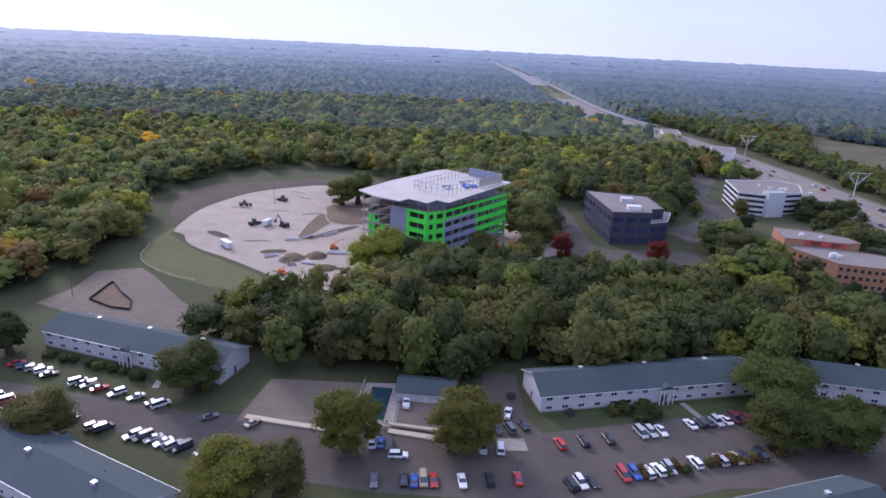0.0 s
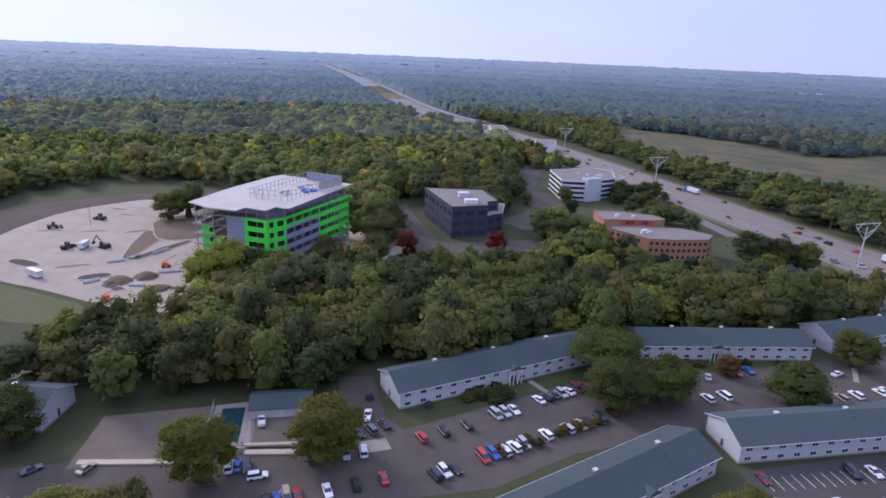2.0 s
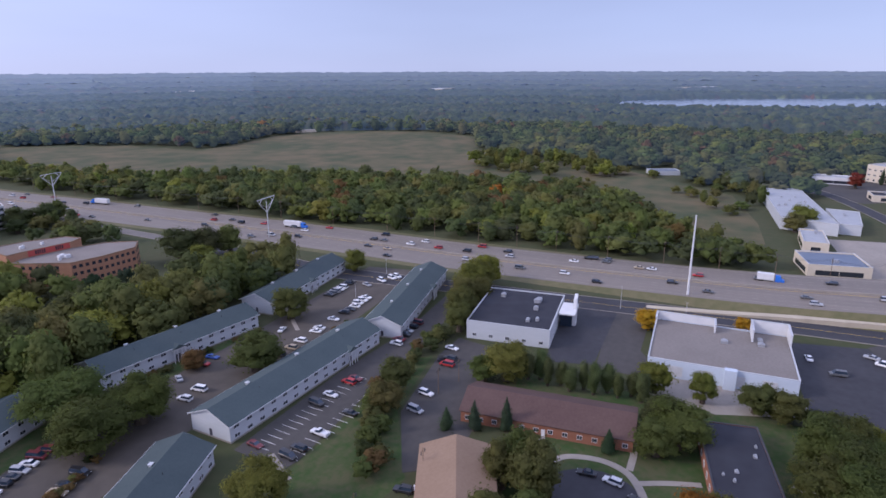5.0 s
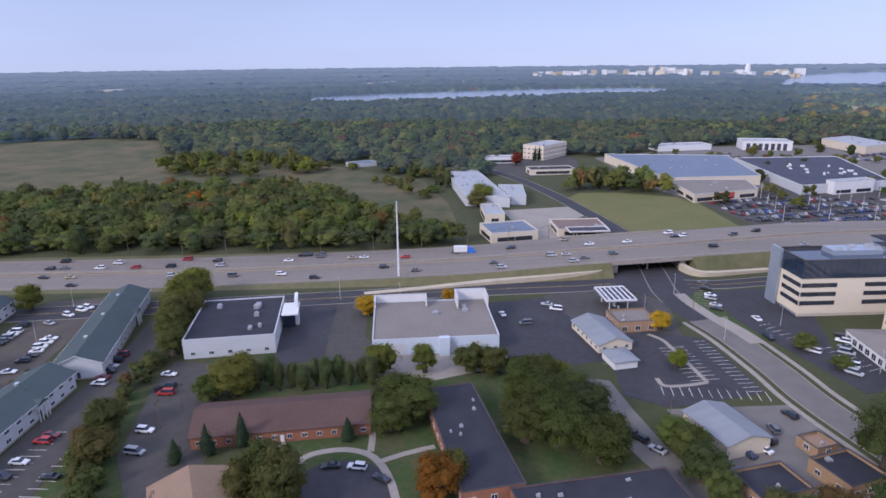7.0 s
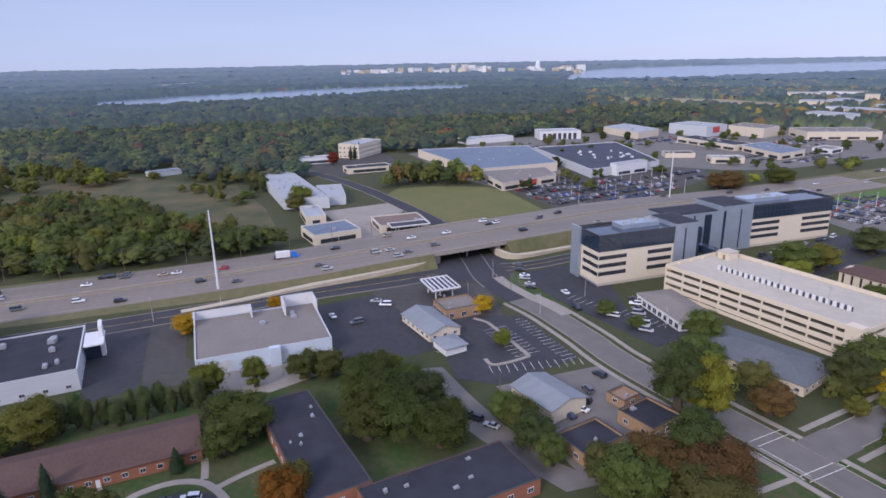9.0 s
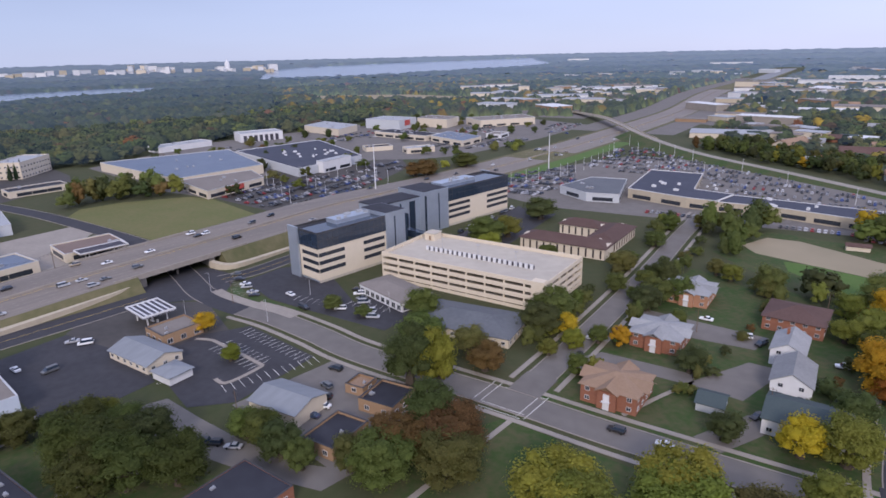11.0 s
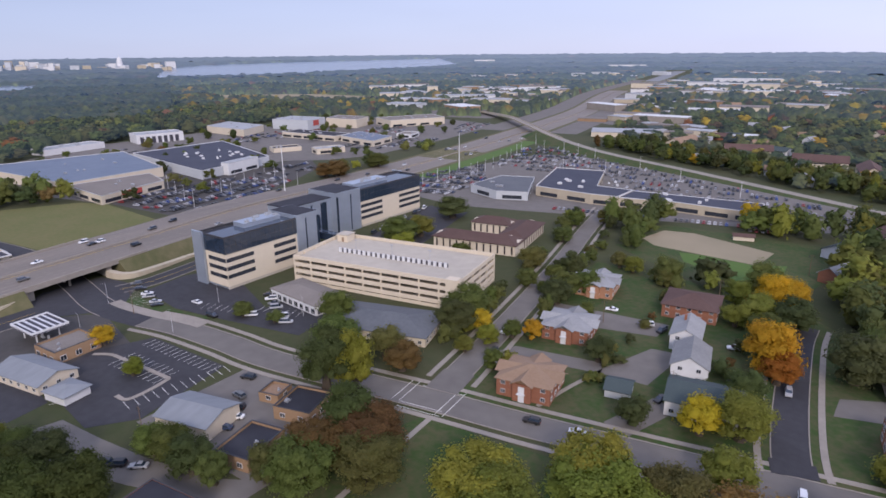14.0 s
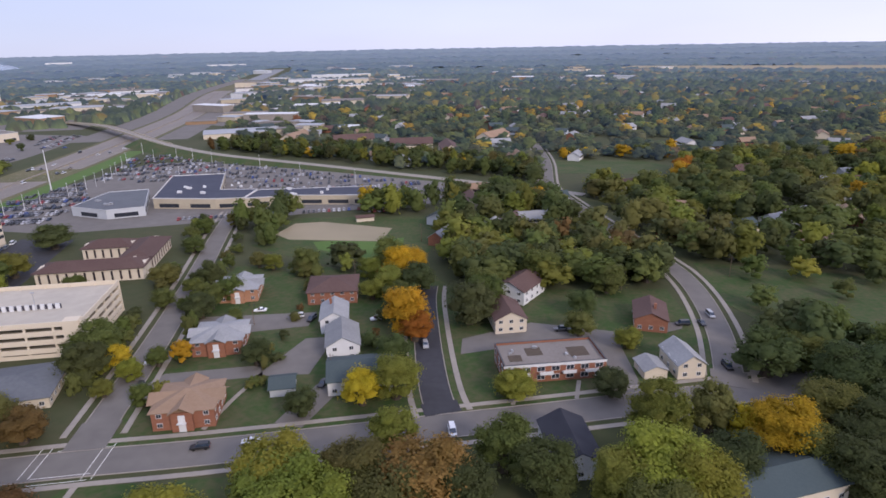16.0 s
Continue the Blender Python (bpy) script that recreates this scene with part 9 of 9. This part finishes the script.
# ---- vehicles ----
def car_meshes(kind):
    """Body, glass, wheel and lamp meshes of one kind of car; x ahead."""
    def make():
        L, Wd, H = {"sedan": (4.7, 1.8, 1.45), "suv": (4.8, 1.9, 1.75), "pickup": (5.7, 1.95, 1.8), "van": (5.1, 1.95, 1.95)}[kind]
        l, w = L / 2, Wd / 2
        if kind == "sedan":
            side = [(-l, 0.35), (l, 0.35), (l, 0.68), (l * 0.5, 0.9), (-l * 0.72, 0.98), (-l, 0.92)]
            cab = [(-l * 0.66, 0.96), (l * 0.42, 0.9), (l * 0.08, H), (-l * 0.42, H)]
        elif kind == "suv":
            side = [(-l, 0.4), (l, 0.4), (l, 0.85), (l * 0.52, 1.02), (-l * 0.98, 1.05), (-l, 0.9)]
            cab = [(-l * 0.97, 1.04), (l * 0.46, 1.02), (l * 0.18, H), (-l * 0.86, H)]
        elif kind == "pickup":
            side = [(-l, 0.5), (l, 0.5), (l, 0.95), (l * 0.5, 1.08), (-l * 0.98, 1.08), (-l, 0.95)]
            cab = [(-l * 0.15, 1.07), (l * 0.46, 1.07), (l * 0.24, H), (-l * 0.08, H)]
        else:
            side = [(-l, 0.4), (l, 0.4), (l, 0.85), (l * 0.72, 1.05), (-l * 0.99, 1.1), (-l, 0.9)]
            cab = [(-l * 0.97, 1.08), (l * 0.7, 1.04), (l * 0.36, H), (-l * 0.9, H)]
        body = Solid()
        n = len(side)
        rows = [(-w, 0.9), (-w * 0.93, 1.0), (w * 0.93, 1.0), (w, 0.9)]
        verts = [(x * (0.985 if f < 1 else 1), y, 0.45 + (z - 0.45) * f) for y, f in rows for x, z in side]
        fs = [tuple(range(n)), tuple(range(3 * n, 4 * n))[::-1]]
        for k in range(3):
            fs += [(k * n + (i + 1) % n, k * n + i, (k + 1) * n + i, (k + 1) * n + (i + 1) % n) for i in range(n)]
        body.add(verts, fs)
        (a, za), (b, zb), (c, zc), (d, zd) = cab
        t = 0.05
        body.add([(c, -w * 0.72, zc), (c, w * 0.72, zc), (d, w * 0.72, zd), (d, -w * 0.72, zd), (c - t, -w * 0.7, zc + t), (c - t, w * 0.7, zc + t), (d + t, w * 0.7, zd + t), (d + t, -w * 0.7, zd + t)],
                 [(4, 5, 6, 7), (0, 1, 5, 4), (1, 2, 6, 5), (2, 3, 7, 6), (3, 0, 4, 7)])
        if kind == "pickup":
            body.box(-l * 0.95, -l * 0.2, -w * 0.95, -w * 0.86, 1.0, 1.3).box(-l * 0.95, -l * 0.2, w * 0.86, w * 0.95, 1.0, 1.3).box(-l * 0.97, -l * 0.93, -w * 0.9, w * 0.9, 1.0, 1.3)
        glass = Solid().add([(a, -w * 0.88, za), (b, -w * 0.88, zb), (c, -w * 0.71, zc), (d, -w * 0.71, zd), (a, w * 0.88, za), (b, w * 0.88, zb), (c, w * 0.71, zc), (d, w * 0.71, zd)],
                            [(0, 1, 2, 3), (7, 6, 5, 4), (1, 5, 6, 2), (0, 3, 7, 4), (3, 2, 6, 7)])
        r = 0.33 if kind == "sedan" else 0.38
        wheel = Solid().rod((0, -0.11, 0), (0, 0.11, 0), r, n=12)
        lamp = Solid().box(-0.04, 0.04, -0.17, 0.17, -0.07, 0.07)
        return body.mesh("body", "car_paint"), glass.mesh("glass", "tinted_glass"), wheel.mesh("wheel", "tyre"), lamp.mesh("headlight", "lamp_white"), lamp.mesh("tail_light", "lamp_red"), (l, w, r, side)
    return shared(("car", kind), make)


PAINT = {"w": ((0.78, 0.79, 0.80), "white"), "s": ((0.42, 0.43, 0.45), "silver"), "k": ((0.025, 0.026, 0.03), "black"), "g": ((0.12, 0.125, 0.13), "grey"), "r": ((0.42, 0.03, 0.03), "red"),
         "b": ((0.03, 0.09, 0.36), "blue"), "t": ((0.38, 0.31, 0.22), "tan"), "m": ((0.16, 0.03, 0.035), "maroon"), "n": ((0.03, 0.05, 0.10), "navy"), "p": ((0.72, 0.73, 0.75), "white")}
CAR_RNG = random.Random(21)


def car(x, y, degrees, paint="w", kind=None, where="parked in the lot", z=0.06):
    kind = kind or CAR_RNG.choice(("sedan", "sedan", "suv", "suv", "van")) if paint != "p" else "pickup"
    body, glass, wheel, head, tail, (l, w, r, side) = car_meshes(kind)
    colour, word = PAINT[paint]
    noun = {"sedan": "saloon car", "suv": "sport utility car", "pickup": "pickup truck", "van": "minivan"}[kind]
    ob = thing("car" if kind != "pickup" else "pickup_truck", (x, y, z), degrees, word + " " + noun + " " + where, "car")
    j = CAR_RNG.uniform(0.85, 1.1)
    part("body", body, None, ob).color = (*[c * j for c in colour], 1)
    part("glass", glass, None, ob)
    far = math.hypot(x, y) > 205
    for a in (-0.6, 0.62):
        if far:  # at this distance the two wheels of an axle read as one
            part("axle", shared(("axle", kind), lambda: Solid().rod((0, -w + 0.02, 0), (0, w - 0.02, 0), r, n=8).mesh("axle", "tyre")), None, ob, at=(l * a, 0, r))
        for b in () if far else (-1, 1):
            part("wheel", wheel, None, ob, at=(l * a, b * (w - 0.1), r))
    if math.hypot(x, y) > 165:  # lamps of far cars are too small to tell
        return ob
    for b in (-1, 1):
        part("headlight", head, None, ob, at=(l - 0.02, b * w * 0.68, 0.66))
        part("tail_light", tail, None, ob, at=(-l + 0.02, b * w * 0.72, 0.78))
    return ob


def car_row(x0, y0, x1, y1, cars, turn=90.0, where="parked in the lot"):
    """Cars side by side between two ends; a letter for each stall, a dot for an empty one."""
    n = len(cars)
    line = math.degrees(math.atan2(y1 - y0, x1 - x0))
    for i, c in enumerate(cars):
        f = i / max(n - 1, 1)
        if c != ".":
            car(x0 + (x1 - x0) * f + CAR_RNG.uniform(-0.2, 0.2), y0 + (y1 - y0) * f + CAR_RNG.uniform(-0.4, 0.4), line + turn + CAR_RNG.uniform(-3, 3) + CAR_RNG.choice((0, 180)), c, where=where)


LOT = "parked at the apartments"
car_row(-20, 117, 13, 122, "g..kbtr..w..k..r", where=LOT)
car_row(25, 122, 30, 124, "kwk", where=LOT)
car_row(38, 127, 50, 131, "rbwws", where=LOT)
car_row(57, 134, 75, 140, "w..s.tk.k", where=LOT)
car_row(-23, 131, 9, 133, "wbk......k.g.s.w", where=LOT)
car_row(24, 137, 37, 141, "r..k..k", where=LOT)
car_row(46, 145, 52, 147, "ssw", where=LOT)
car_row(61, 151, 77, 157, "wkkswmm", where=LOT)
car(-16, 127, 8, "w", "suv", "driving through the lot")
car(-17, 150, 95, "p", where="parked by the shed")
car(11, 149, 80, "w", "pickup", "parked on the drive")
car_row(8, 141, 15, 144, "kgk", where="parked by the drive")
car_row(-93, 128, -62, 122, "tk..wkswsk.g", 60, LOT)
car_row(-110, 147, -82, 140, "wks.r..w..s..kw", 60, LOT)
car_row(-133, 154, -120, 150, "rnswk", 60, LOT)
car_row(-126, 136, -101, 130, "wr...kws", 60, LOT)
car(-67, 136, 40, "g", "sedan", "driving through the lot")
car(-55, 135, 60, "t", "sedan", LOT)
car_row(112, 146, 118, 147, "ww", where=LOT)
car_row(131, 159, 136, 160, "rb", where=LOT)
car(120, 158, 60, "s", "sedan", LOT)
car(165, 155, 20, "w", "sedan", LOT)
car_row(148, 141, 182, 144, "k.t.w..ww..w", where=LOT)
car_row(190, 144, 208, 146, "kkwwww", where=LOT)
car_row(203, 162, 222, 164, "kgsww.kk", where=LOT)
car_row(222, 155, 238, 149, "s..w.ww", where=LOT)
car_row(104, 110, 146, 108, "m.......k.w..rm", where="parked behind the apartments")
car_row(104, 99, 128, 97, "kk.p..k", where="parked behind the apartments")
car_row(174, 110, 194, 113, "wmkskm", 80, "parked behind the apartments")
car_row(138, 81, 148, 83, "s.w", 70, "parked beside the hedge")
car_row(168, 86, 180, 90, "rk.w", 70, "parked beside the hedge")
car(131.5, 23, 80, "w", "suv", "parked on the round drive")
car(132, 29.5, 95, "k", "sedan", "parked on the round drive")
car(127, 16.5, 55, "k", "sedan", "parked on the round drive")
car(108, 62, 100, "w", "suv", "parked beside the lawn")
car(106, 66, 100, "k", "suv", "parked beside the lawn")
for x, y, a, c in ((228, -21, 10, "w"), (219, -29, 100, "g"), (233, -43, 70, "w"), (238, -40, 70, "s"), (167, -45, 30, "k"), (169, -42, 30, "g"), (143, -50, 40, "k"), (146, -48, 40, "k"), (138, -53, 40, "s"),
                   (154, -95, 20, "k"), (147, -87, 0, "g"), (136, -75, 30, "n"), (138, -80, 30, "w"), (142, -83, 30, "k")):
    car(x, y, a, c, where="parked in the yard")
car_row(232, -107, 262, -113, "ks.sw.k.g", 70, "parked at the offices")
car_row(205, -114, 222, -118, "k..w", 20, "parked at the offices")
car_row(183, -130, 206, -141, "w.sgwk", 80, "parked by the shops")
car_row(178, -128, 194, -124, "s.w", 30, "parked by the shops")
for x, y, a, c in ((73, -128, 14, "k"), (61, -131, 14, "w"), (110, -171, 100, "w"), (104, -155, 100, "k"), (25, -196, 100, "w"), (22, -186, 100, "s"), (34, -178, 20, "r"), (36, -184, 20, "g"), (42, -206, 20, "w"), (72, -207, 20, "w"),
                   (66, -205, 80, "k"), (88, -212, 10, "w"), (50, -160, 80, "k"), (-21, -145, 12, "w"), (-74, -207, 95, "k"), (-79, -214, 95, "s"), (-72, -176, 95, "k"), (-67, -206, 10, "k"), (-84, -174, 95, "w"),
                   (12, -127, 14, "s"), (10, -138, 100, "w"), (-28, -200, 10, "k"), (-24, -200, 10, "g")):
    car(x, y, a, c, where="beside the houses")
car_row(236, -232, 250, -292, "k.sw..k.s..kg.w", 10, "parked by the motel")


def traffic(n, seed):
    rng = random.Random(seed)
    line = [np.array(q) for q in HWY if -620 < q[1] < 700]
    for _ in range(n):
        i = rng.randrange(len(line) - 1)
        f = rng.random()
        p = line[i] + (line[i + 1] - line[i]) * f
        d = line[i + 1][:2] - line[i][:2]
        d = d / np.linalg.norm(d)
        off = rng.choice((-18, -14.2, -10.5, -6.8, 6.8, 10.5, 14.2, 18)) + rng.uniform(-0.4, 0.4)
        q = p[:2] + np.array([-d[1], d[0]]) * off
        a = math.degrees(math.atan2(d[1], d[0])) + (180 if off > 0 else 0)
        car(q[0], q[1], a, rng.choice("wwwsskkkkgggrnt"), None, "driving on the highway", float(p[2]) + 0.12)


traffic(104, 4)


def box_truck(x, y, deg, z=0.12, length=16.0):
    ob = thing("box_truck", (x, y, z), deg, "white articulated box truck driving on the highway", "truck")
    part("trailer", Solid().box(-length / 2, length / 2 - 4.2, -1.27, 1.27, 1.1, 4.0), "white", ob)
    part("cab", Solid().side([(length / 2 - 3.6, 0.6), (length / 2, 0.6), (length / 2, 1.6), (length / 2 - 1.2, 1.9), (length / 2 - 1.5, 3.2), (length / 2 - 3.6, 3.5)], -1.2, 1.2), "plastic_blue", ob)
    part("windscreen", Solid().box(length / 2 - 1.4, length / 2 - 1.25, -1.0, 1.0, 2.0, 2.9), "tinted_glass", ob)
    for u in (-length / 2 + 1.2, -length / 2 + 2.4, length / 2 - 5, length / 2 - 1.2):
        for b in (-1.05, 1.05):
            part("wheel", Solid().rod((u, b - 0.15, 0.5), (u, b + 0.15, 0.5), 0.5, n=12), "tyre", ob)


box_truck(281, 430, 98)
box_truck(291, 255, -83)
box_truck(302, -8, -89, 2.7, 11)


def car_field(name, poly, spacing, aisle, deg, seed, label, fill=0.85):
    """Rows of far cars in a sales lot, as one mesh."""
    rng = np.random.default_rng(seed)
    p = np.array(poly, float)
    c, s = math.cos(radians(deg)), math.sin(radians(deg))
    V, F, T = [], [], []
    m = p.mean(0)
    reach = np.abs(p - m).max() * 1.5
    shape = np.array([(-2.2, -0.85, 0.3), (2.2, -0.85, 0.3), (2.2, 0.85, 0.3), (-2.2, 0.85, 0.3), (-2.2, -0.85, 0.9), (2.1, -0.85, 0.8), (2.1, 0.85, 0.8), (-2.2, 0.85, 0.9),
                      (-1.5, -0.8, 0.9), (1.0, -0.8, 0.88), (1.0, 0.8, 0.88), (-1.5, 0.8, 0.9), (-1.0, -0.62, 1.5), (0.3, -0.62, 1.5), (0.3, 0.62, 1.5), (-1.0, 0.62, 1.5)])
    quads = [(0, 1, 5, 4), (1, 2, 6, 5), (2, 3, 7, 6), (3, 0, 4, 7), (4, 5, 6, 7), (8, 9, 13, 12), (9, 10, 14, 13), (10, 11, 15, 14), (11, 8, 12, 15), (12, 13, 14, 15)]
    paints = [PAINT[k][0] for k in "wwssskkkkkggggnnrb"]
    v = -reach
    row = 0
    while v < reach:
        u = -reach
        while u < reach:
            q = m + np.array([c * u - s * v, s * u + c * v])
            if rng.random() < fill and inside(q[:1], q[1:], p)[0] and not any(inside(q[:1], q[1:], k)[0] for k in CAR_BLOCKS):
                k = len(V) * 16
                x = shape @ np.array([[0, 1, 0], [1, 0, 0], [0, 0, 1]])
                x[:, 2] = shape[:, 2]
                V.append(np.stack([q[0] + c * x[:, 0] - s * x[:, 1], q[1] + s * x[:, 0] + c * x[:, 1], x[:, 2] + 0.05], 1))
                F += [[j + k for j in f] for f in quads]
                tone = np.repeat(np.array([[*paints[rng.integers(len(paints))], 1.0]]) * np.array([[1.25, 1.25, 1.3, 1]]), 16, 0)
                tone[8:12] = (0.04, 0.045, 0.06, 1)
                T.append(tone)
            u += spacing
        row += 1
        v += aisle * (0.62 if row % 2 else 1.38)
    if not V:
        return None
    field = bpy.data.meshes.new(name)
    field.from_pydata(np.concatenate(V).tolist(), [], F)
    field.materials.append(M["car_stuff"])
    field.color_attributes.new("tone", "FLOAT_COLOR", "POINT").data.foreach_set("color", np.concatenate(T).astype(np.float32).ravel())
    return tagged(new(name, field), label, "cars", kind="stuff")


CAR_BLOCKS = [np.array(box_outline(x, y, deg, L + 8, W + 8)) for _, x, y, deg, L, W, *_ in SHOPS] + [np.array(q[1], float) for q in BROAD]
car_field("sales_cars", [(424, -180), (360, -188), (354, -199), (374, -262), (398, -310), (440, -268), (440, -226)], 2.9, 8.5, -74, 1, "rows of cars for sale in the lot")
car_field("sales_cars", [(398, -314), (446, -290), (460, -350), (440, -362), (414, -342)], 3.1, 11, -74, 2, "cars parked before the store", 0.45)
car_field("sales_cars", [(312, -320), (262, -326), (262, -380), (310, -440), (322, -380)], 2.9, 9, 14, 3, "rows of cars for sale in the lot")
car_field("sales_cars", [(304, -440), (244, -446), (200, -452), (170, -400), (60, -412), (50, -440), (160, -490), (250, -530), (320, -580), (330, -540)], 2.9, 9, 14, 4, "rows of cars for sale in the lot", 0.55)
car_field("sales_cars", [(208, -336), (150, -344), (60, -362), (62, -370), (150, -354), (206, -344)], 3.0, 12, 14, 5, "cars and vans before the dealership", 0.8)
car_field("sales_cars", [(60, -400), (20, -412), (30, -436), (70, -424)], 3.0, 9, 14, 6, "cars beside the dealership", 0.8)
car_field("sales_cars", [(500, -440), (480, -560), (440, -540), (450, -430)], 3.1, 11, -74, 7, "cars parked at the shops", 0.55)
car_field("sales_cars", [(560, -540), (600, -620), (560, -640), (520, -560)], 3.1, 11, -74, 8, "cars parked at the shops", 0.6)


# ---- poles, wires and lamps ----
car_field("sales_cars", [(470, -600), (520, -690), (480, -700), (440, -610)], 3.1, 11, -74, 9, "cars parked at the shops", 0.5)
car_field("sales_cars", [(600, -170), (650, -180), (660, -300), (620, -300)], 3.1, 11, -74, 10, "cars parked behind the store", 0.35)
car_field("sales_cars", [(600, -400), (650, -400), (650, -540), (600, -520)], 3.1, 11, -74, 11, "cars parked at the warehouses", 0.4)


def pole(x, y, height, label, category, arms=(), mat="galvanised", r=0.3, z=0.0, deg=0.0, group=""):
    ob = thing("mast" if height > 20 else "pole", (x, y, z), deg, label, category, group)
    part("shaft", Solid().rod((0, 0, 0), (0, 0, height), r, r * 0.45, 8), mat, ob)
    for a, zz, drop in arms:
        part("arm", Solid().rod((0, 0, zz), (a, 0, zz + drop), r * 0.35, r * 0.2, 6), mat, ob)
        if mat == "timber":
            part("insulator", Solid().rod((a, 0, zz + drop), (a, 0, zz + drop - 1.0), 0.12, n=6), "dark_metal", ob)
    return ob


pole(270, 23, 37, "tall white steel mast beside the highway", "mast", mat="white", r=0.55)
pole(352, -262, 34, "tall white steel mast beside the highway", "mast", mat="white", r=0.5)
pole(314, -412, 30, "tall white steel mast beside the highway", "mast", mat="white", r=0.5)
for x, y in ((262, 452), (266, 254), (258, 640)):
    ob = pole(x, y, 22, "steel power pylon with forked arms beside the highway", "pylon", r=0.45, deg=8, group="pylons along the highway")
    for m in (-1, 1):
        part("fork", Solid().rod((0, 0, 15), (m * 6.5, 0, 21), 0.22, 0.16, 6).rod((m * 6.5, 0, 21), (m * 3.0, 0, 24), 0.16, n=6).rod((0, 0, 18), (m * 6.5, 0, 21), 0.12, n=6), "galvanised", ob)
    part("cross_arm", Solid().rod((-8.5, 0, 23.5), (8.5, 0, 23.5), 0.2, n=6).rod((-8.5, 0, 23.5), (-6.5, 0, 21), 0.12, n=6).rod((8.5, 0, 23.5), (6.5, 0, 21), 0.12, n=6), "galvanised", ob)
ROADSIDE = [q for q in HWY if -60 < q[1] < 700][::5]
for q in ROADSIDE:
    pole(q[0] + 28, q[1], 12, "wooden utility pole along the highway wood", "utility pole", ((1.4, 11.2, 0), (-1.4, 11.2, 0)), "timber", 0.17, group="utility poles")
wires = Solid()
for a, b in zip(ROADSIDE, ROADSIDE[1:]):
    for off in (-1.3, 0, 1.3):
        prev = None
        for f in np.linspace(0, 1, 7):
            p = a + (b - a) * f
            q = (p[0] + 28 + off, p[1], 11.2 - 1.6 * 4 * f * (1 - f))
            if prev:
                wires.rod(prev, q, 0.025, n=4)
            prev = q
tagged(new("power_line", wires.mesh("power_line", "dark_metal")), "dark sagging wires between utility poles", "power line")
for x, y, h in ((-155, 262, 11), (-122, 350, 12), (-150, 205, 11), (-32, 144, 8), (150, 80, 9), (112, 64, 9), (48, -163, 9), (58, -244, 10), (36, -300, 10), (150, -60, 9), (231, -97, 10), (86, -200, 9), (-52, -238, 9), (92, 70, 8), (160, 78, 8), (-100, -255, 9)):
    pole(x, y, h, "wooden utility pole with short cross arm", "utility pole", ((0.9, h - 0.6, 0), (-0.9, h - 0.6, 0)), "timber", 0.15)
for x, y, h, d in ((226, -76, 9, 0), (238, 20, 10, 30), (246, 46, 10, 60), (216, -124, 8, 90), (178, -136, 8, 0), (204, -98, 9, 90), (250, -96, 9, 90), (206, 150, 8, 0), (240, 156, 8, 0), (236, -12, 9, 0)):
    pole(x, y, h, "slim steel street lamp", "street lamp", ((1.6, h - 0.2, 0.15),), "galvanised", 0.1, deg=d)
for x, y in ((288, -393), (288, -402), (291, -417), (292, -430), (293, -442), (296, -457), (302, -473), (313, -500), (320, -519), (335, -572), (305, -537), (284, -538), (270, -540), (246, -526), (194, -502),
             (292, -371), (295, -360), (296, -344), (210, -470), (150, -470), (100, -440), (240, -455)):
    pole(x, y, 10.5, "white lamp post in the sales lot", "street lamp", ((0.9, 10.3, 0.05), (-0.9, 10.3, 0.05)), "white", 0.2, group="sales lot lamps")
for k in range(16):
    pole(372 + (k % 4) * 22, -205 - (k // 4) * 28 - (k % 4) * 6, 11, "white lamp post in the sales lot", "street lamp", ((0.9, 10.8, 0.05), (-0.9, 10.8, 0.05)), "white", 0.16, group="sales lot lamps")
tagged(new("lane_dashes", MARKS.mesh("lane_dashes", "worn_marking")), "white dashed lane markings on the highway", "road marking", kind="stuff")
tagged(new("centre_line", YELLOW.mesh("centre_line", "yellow_marking")), "yellow painted centre lines of the streets", "road marking", kind="stuff")
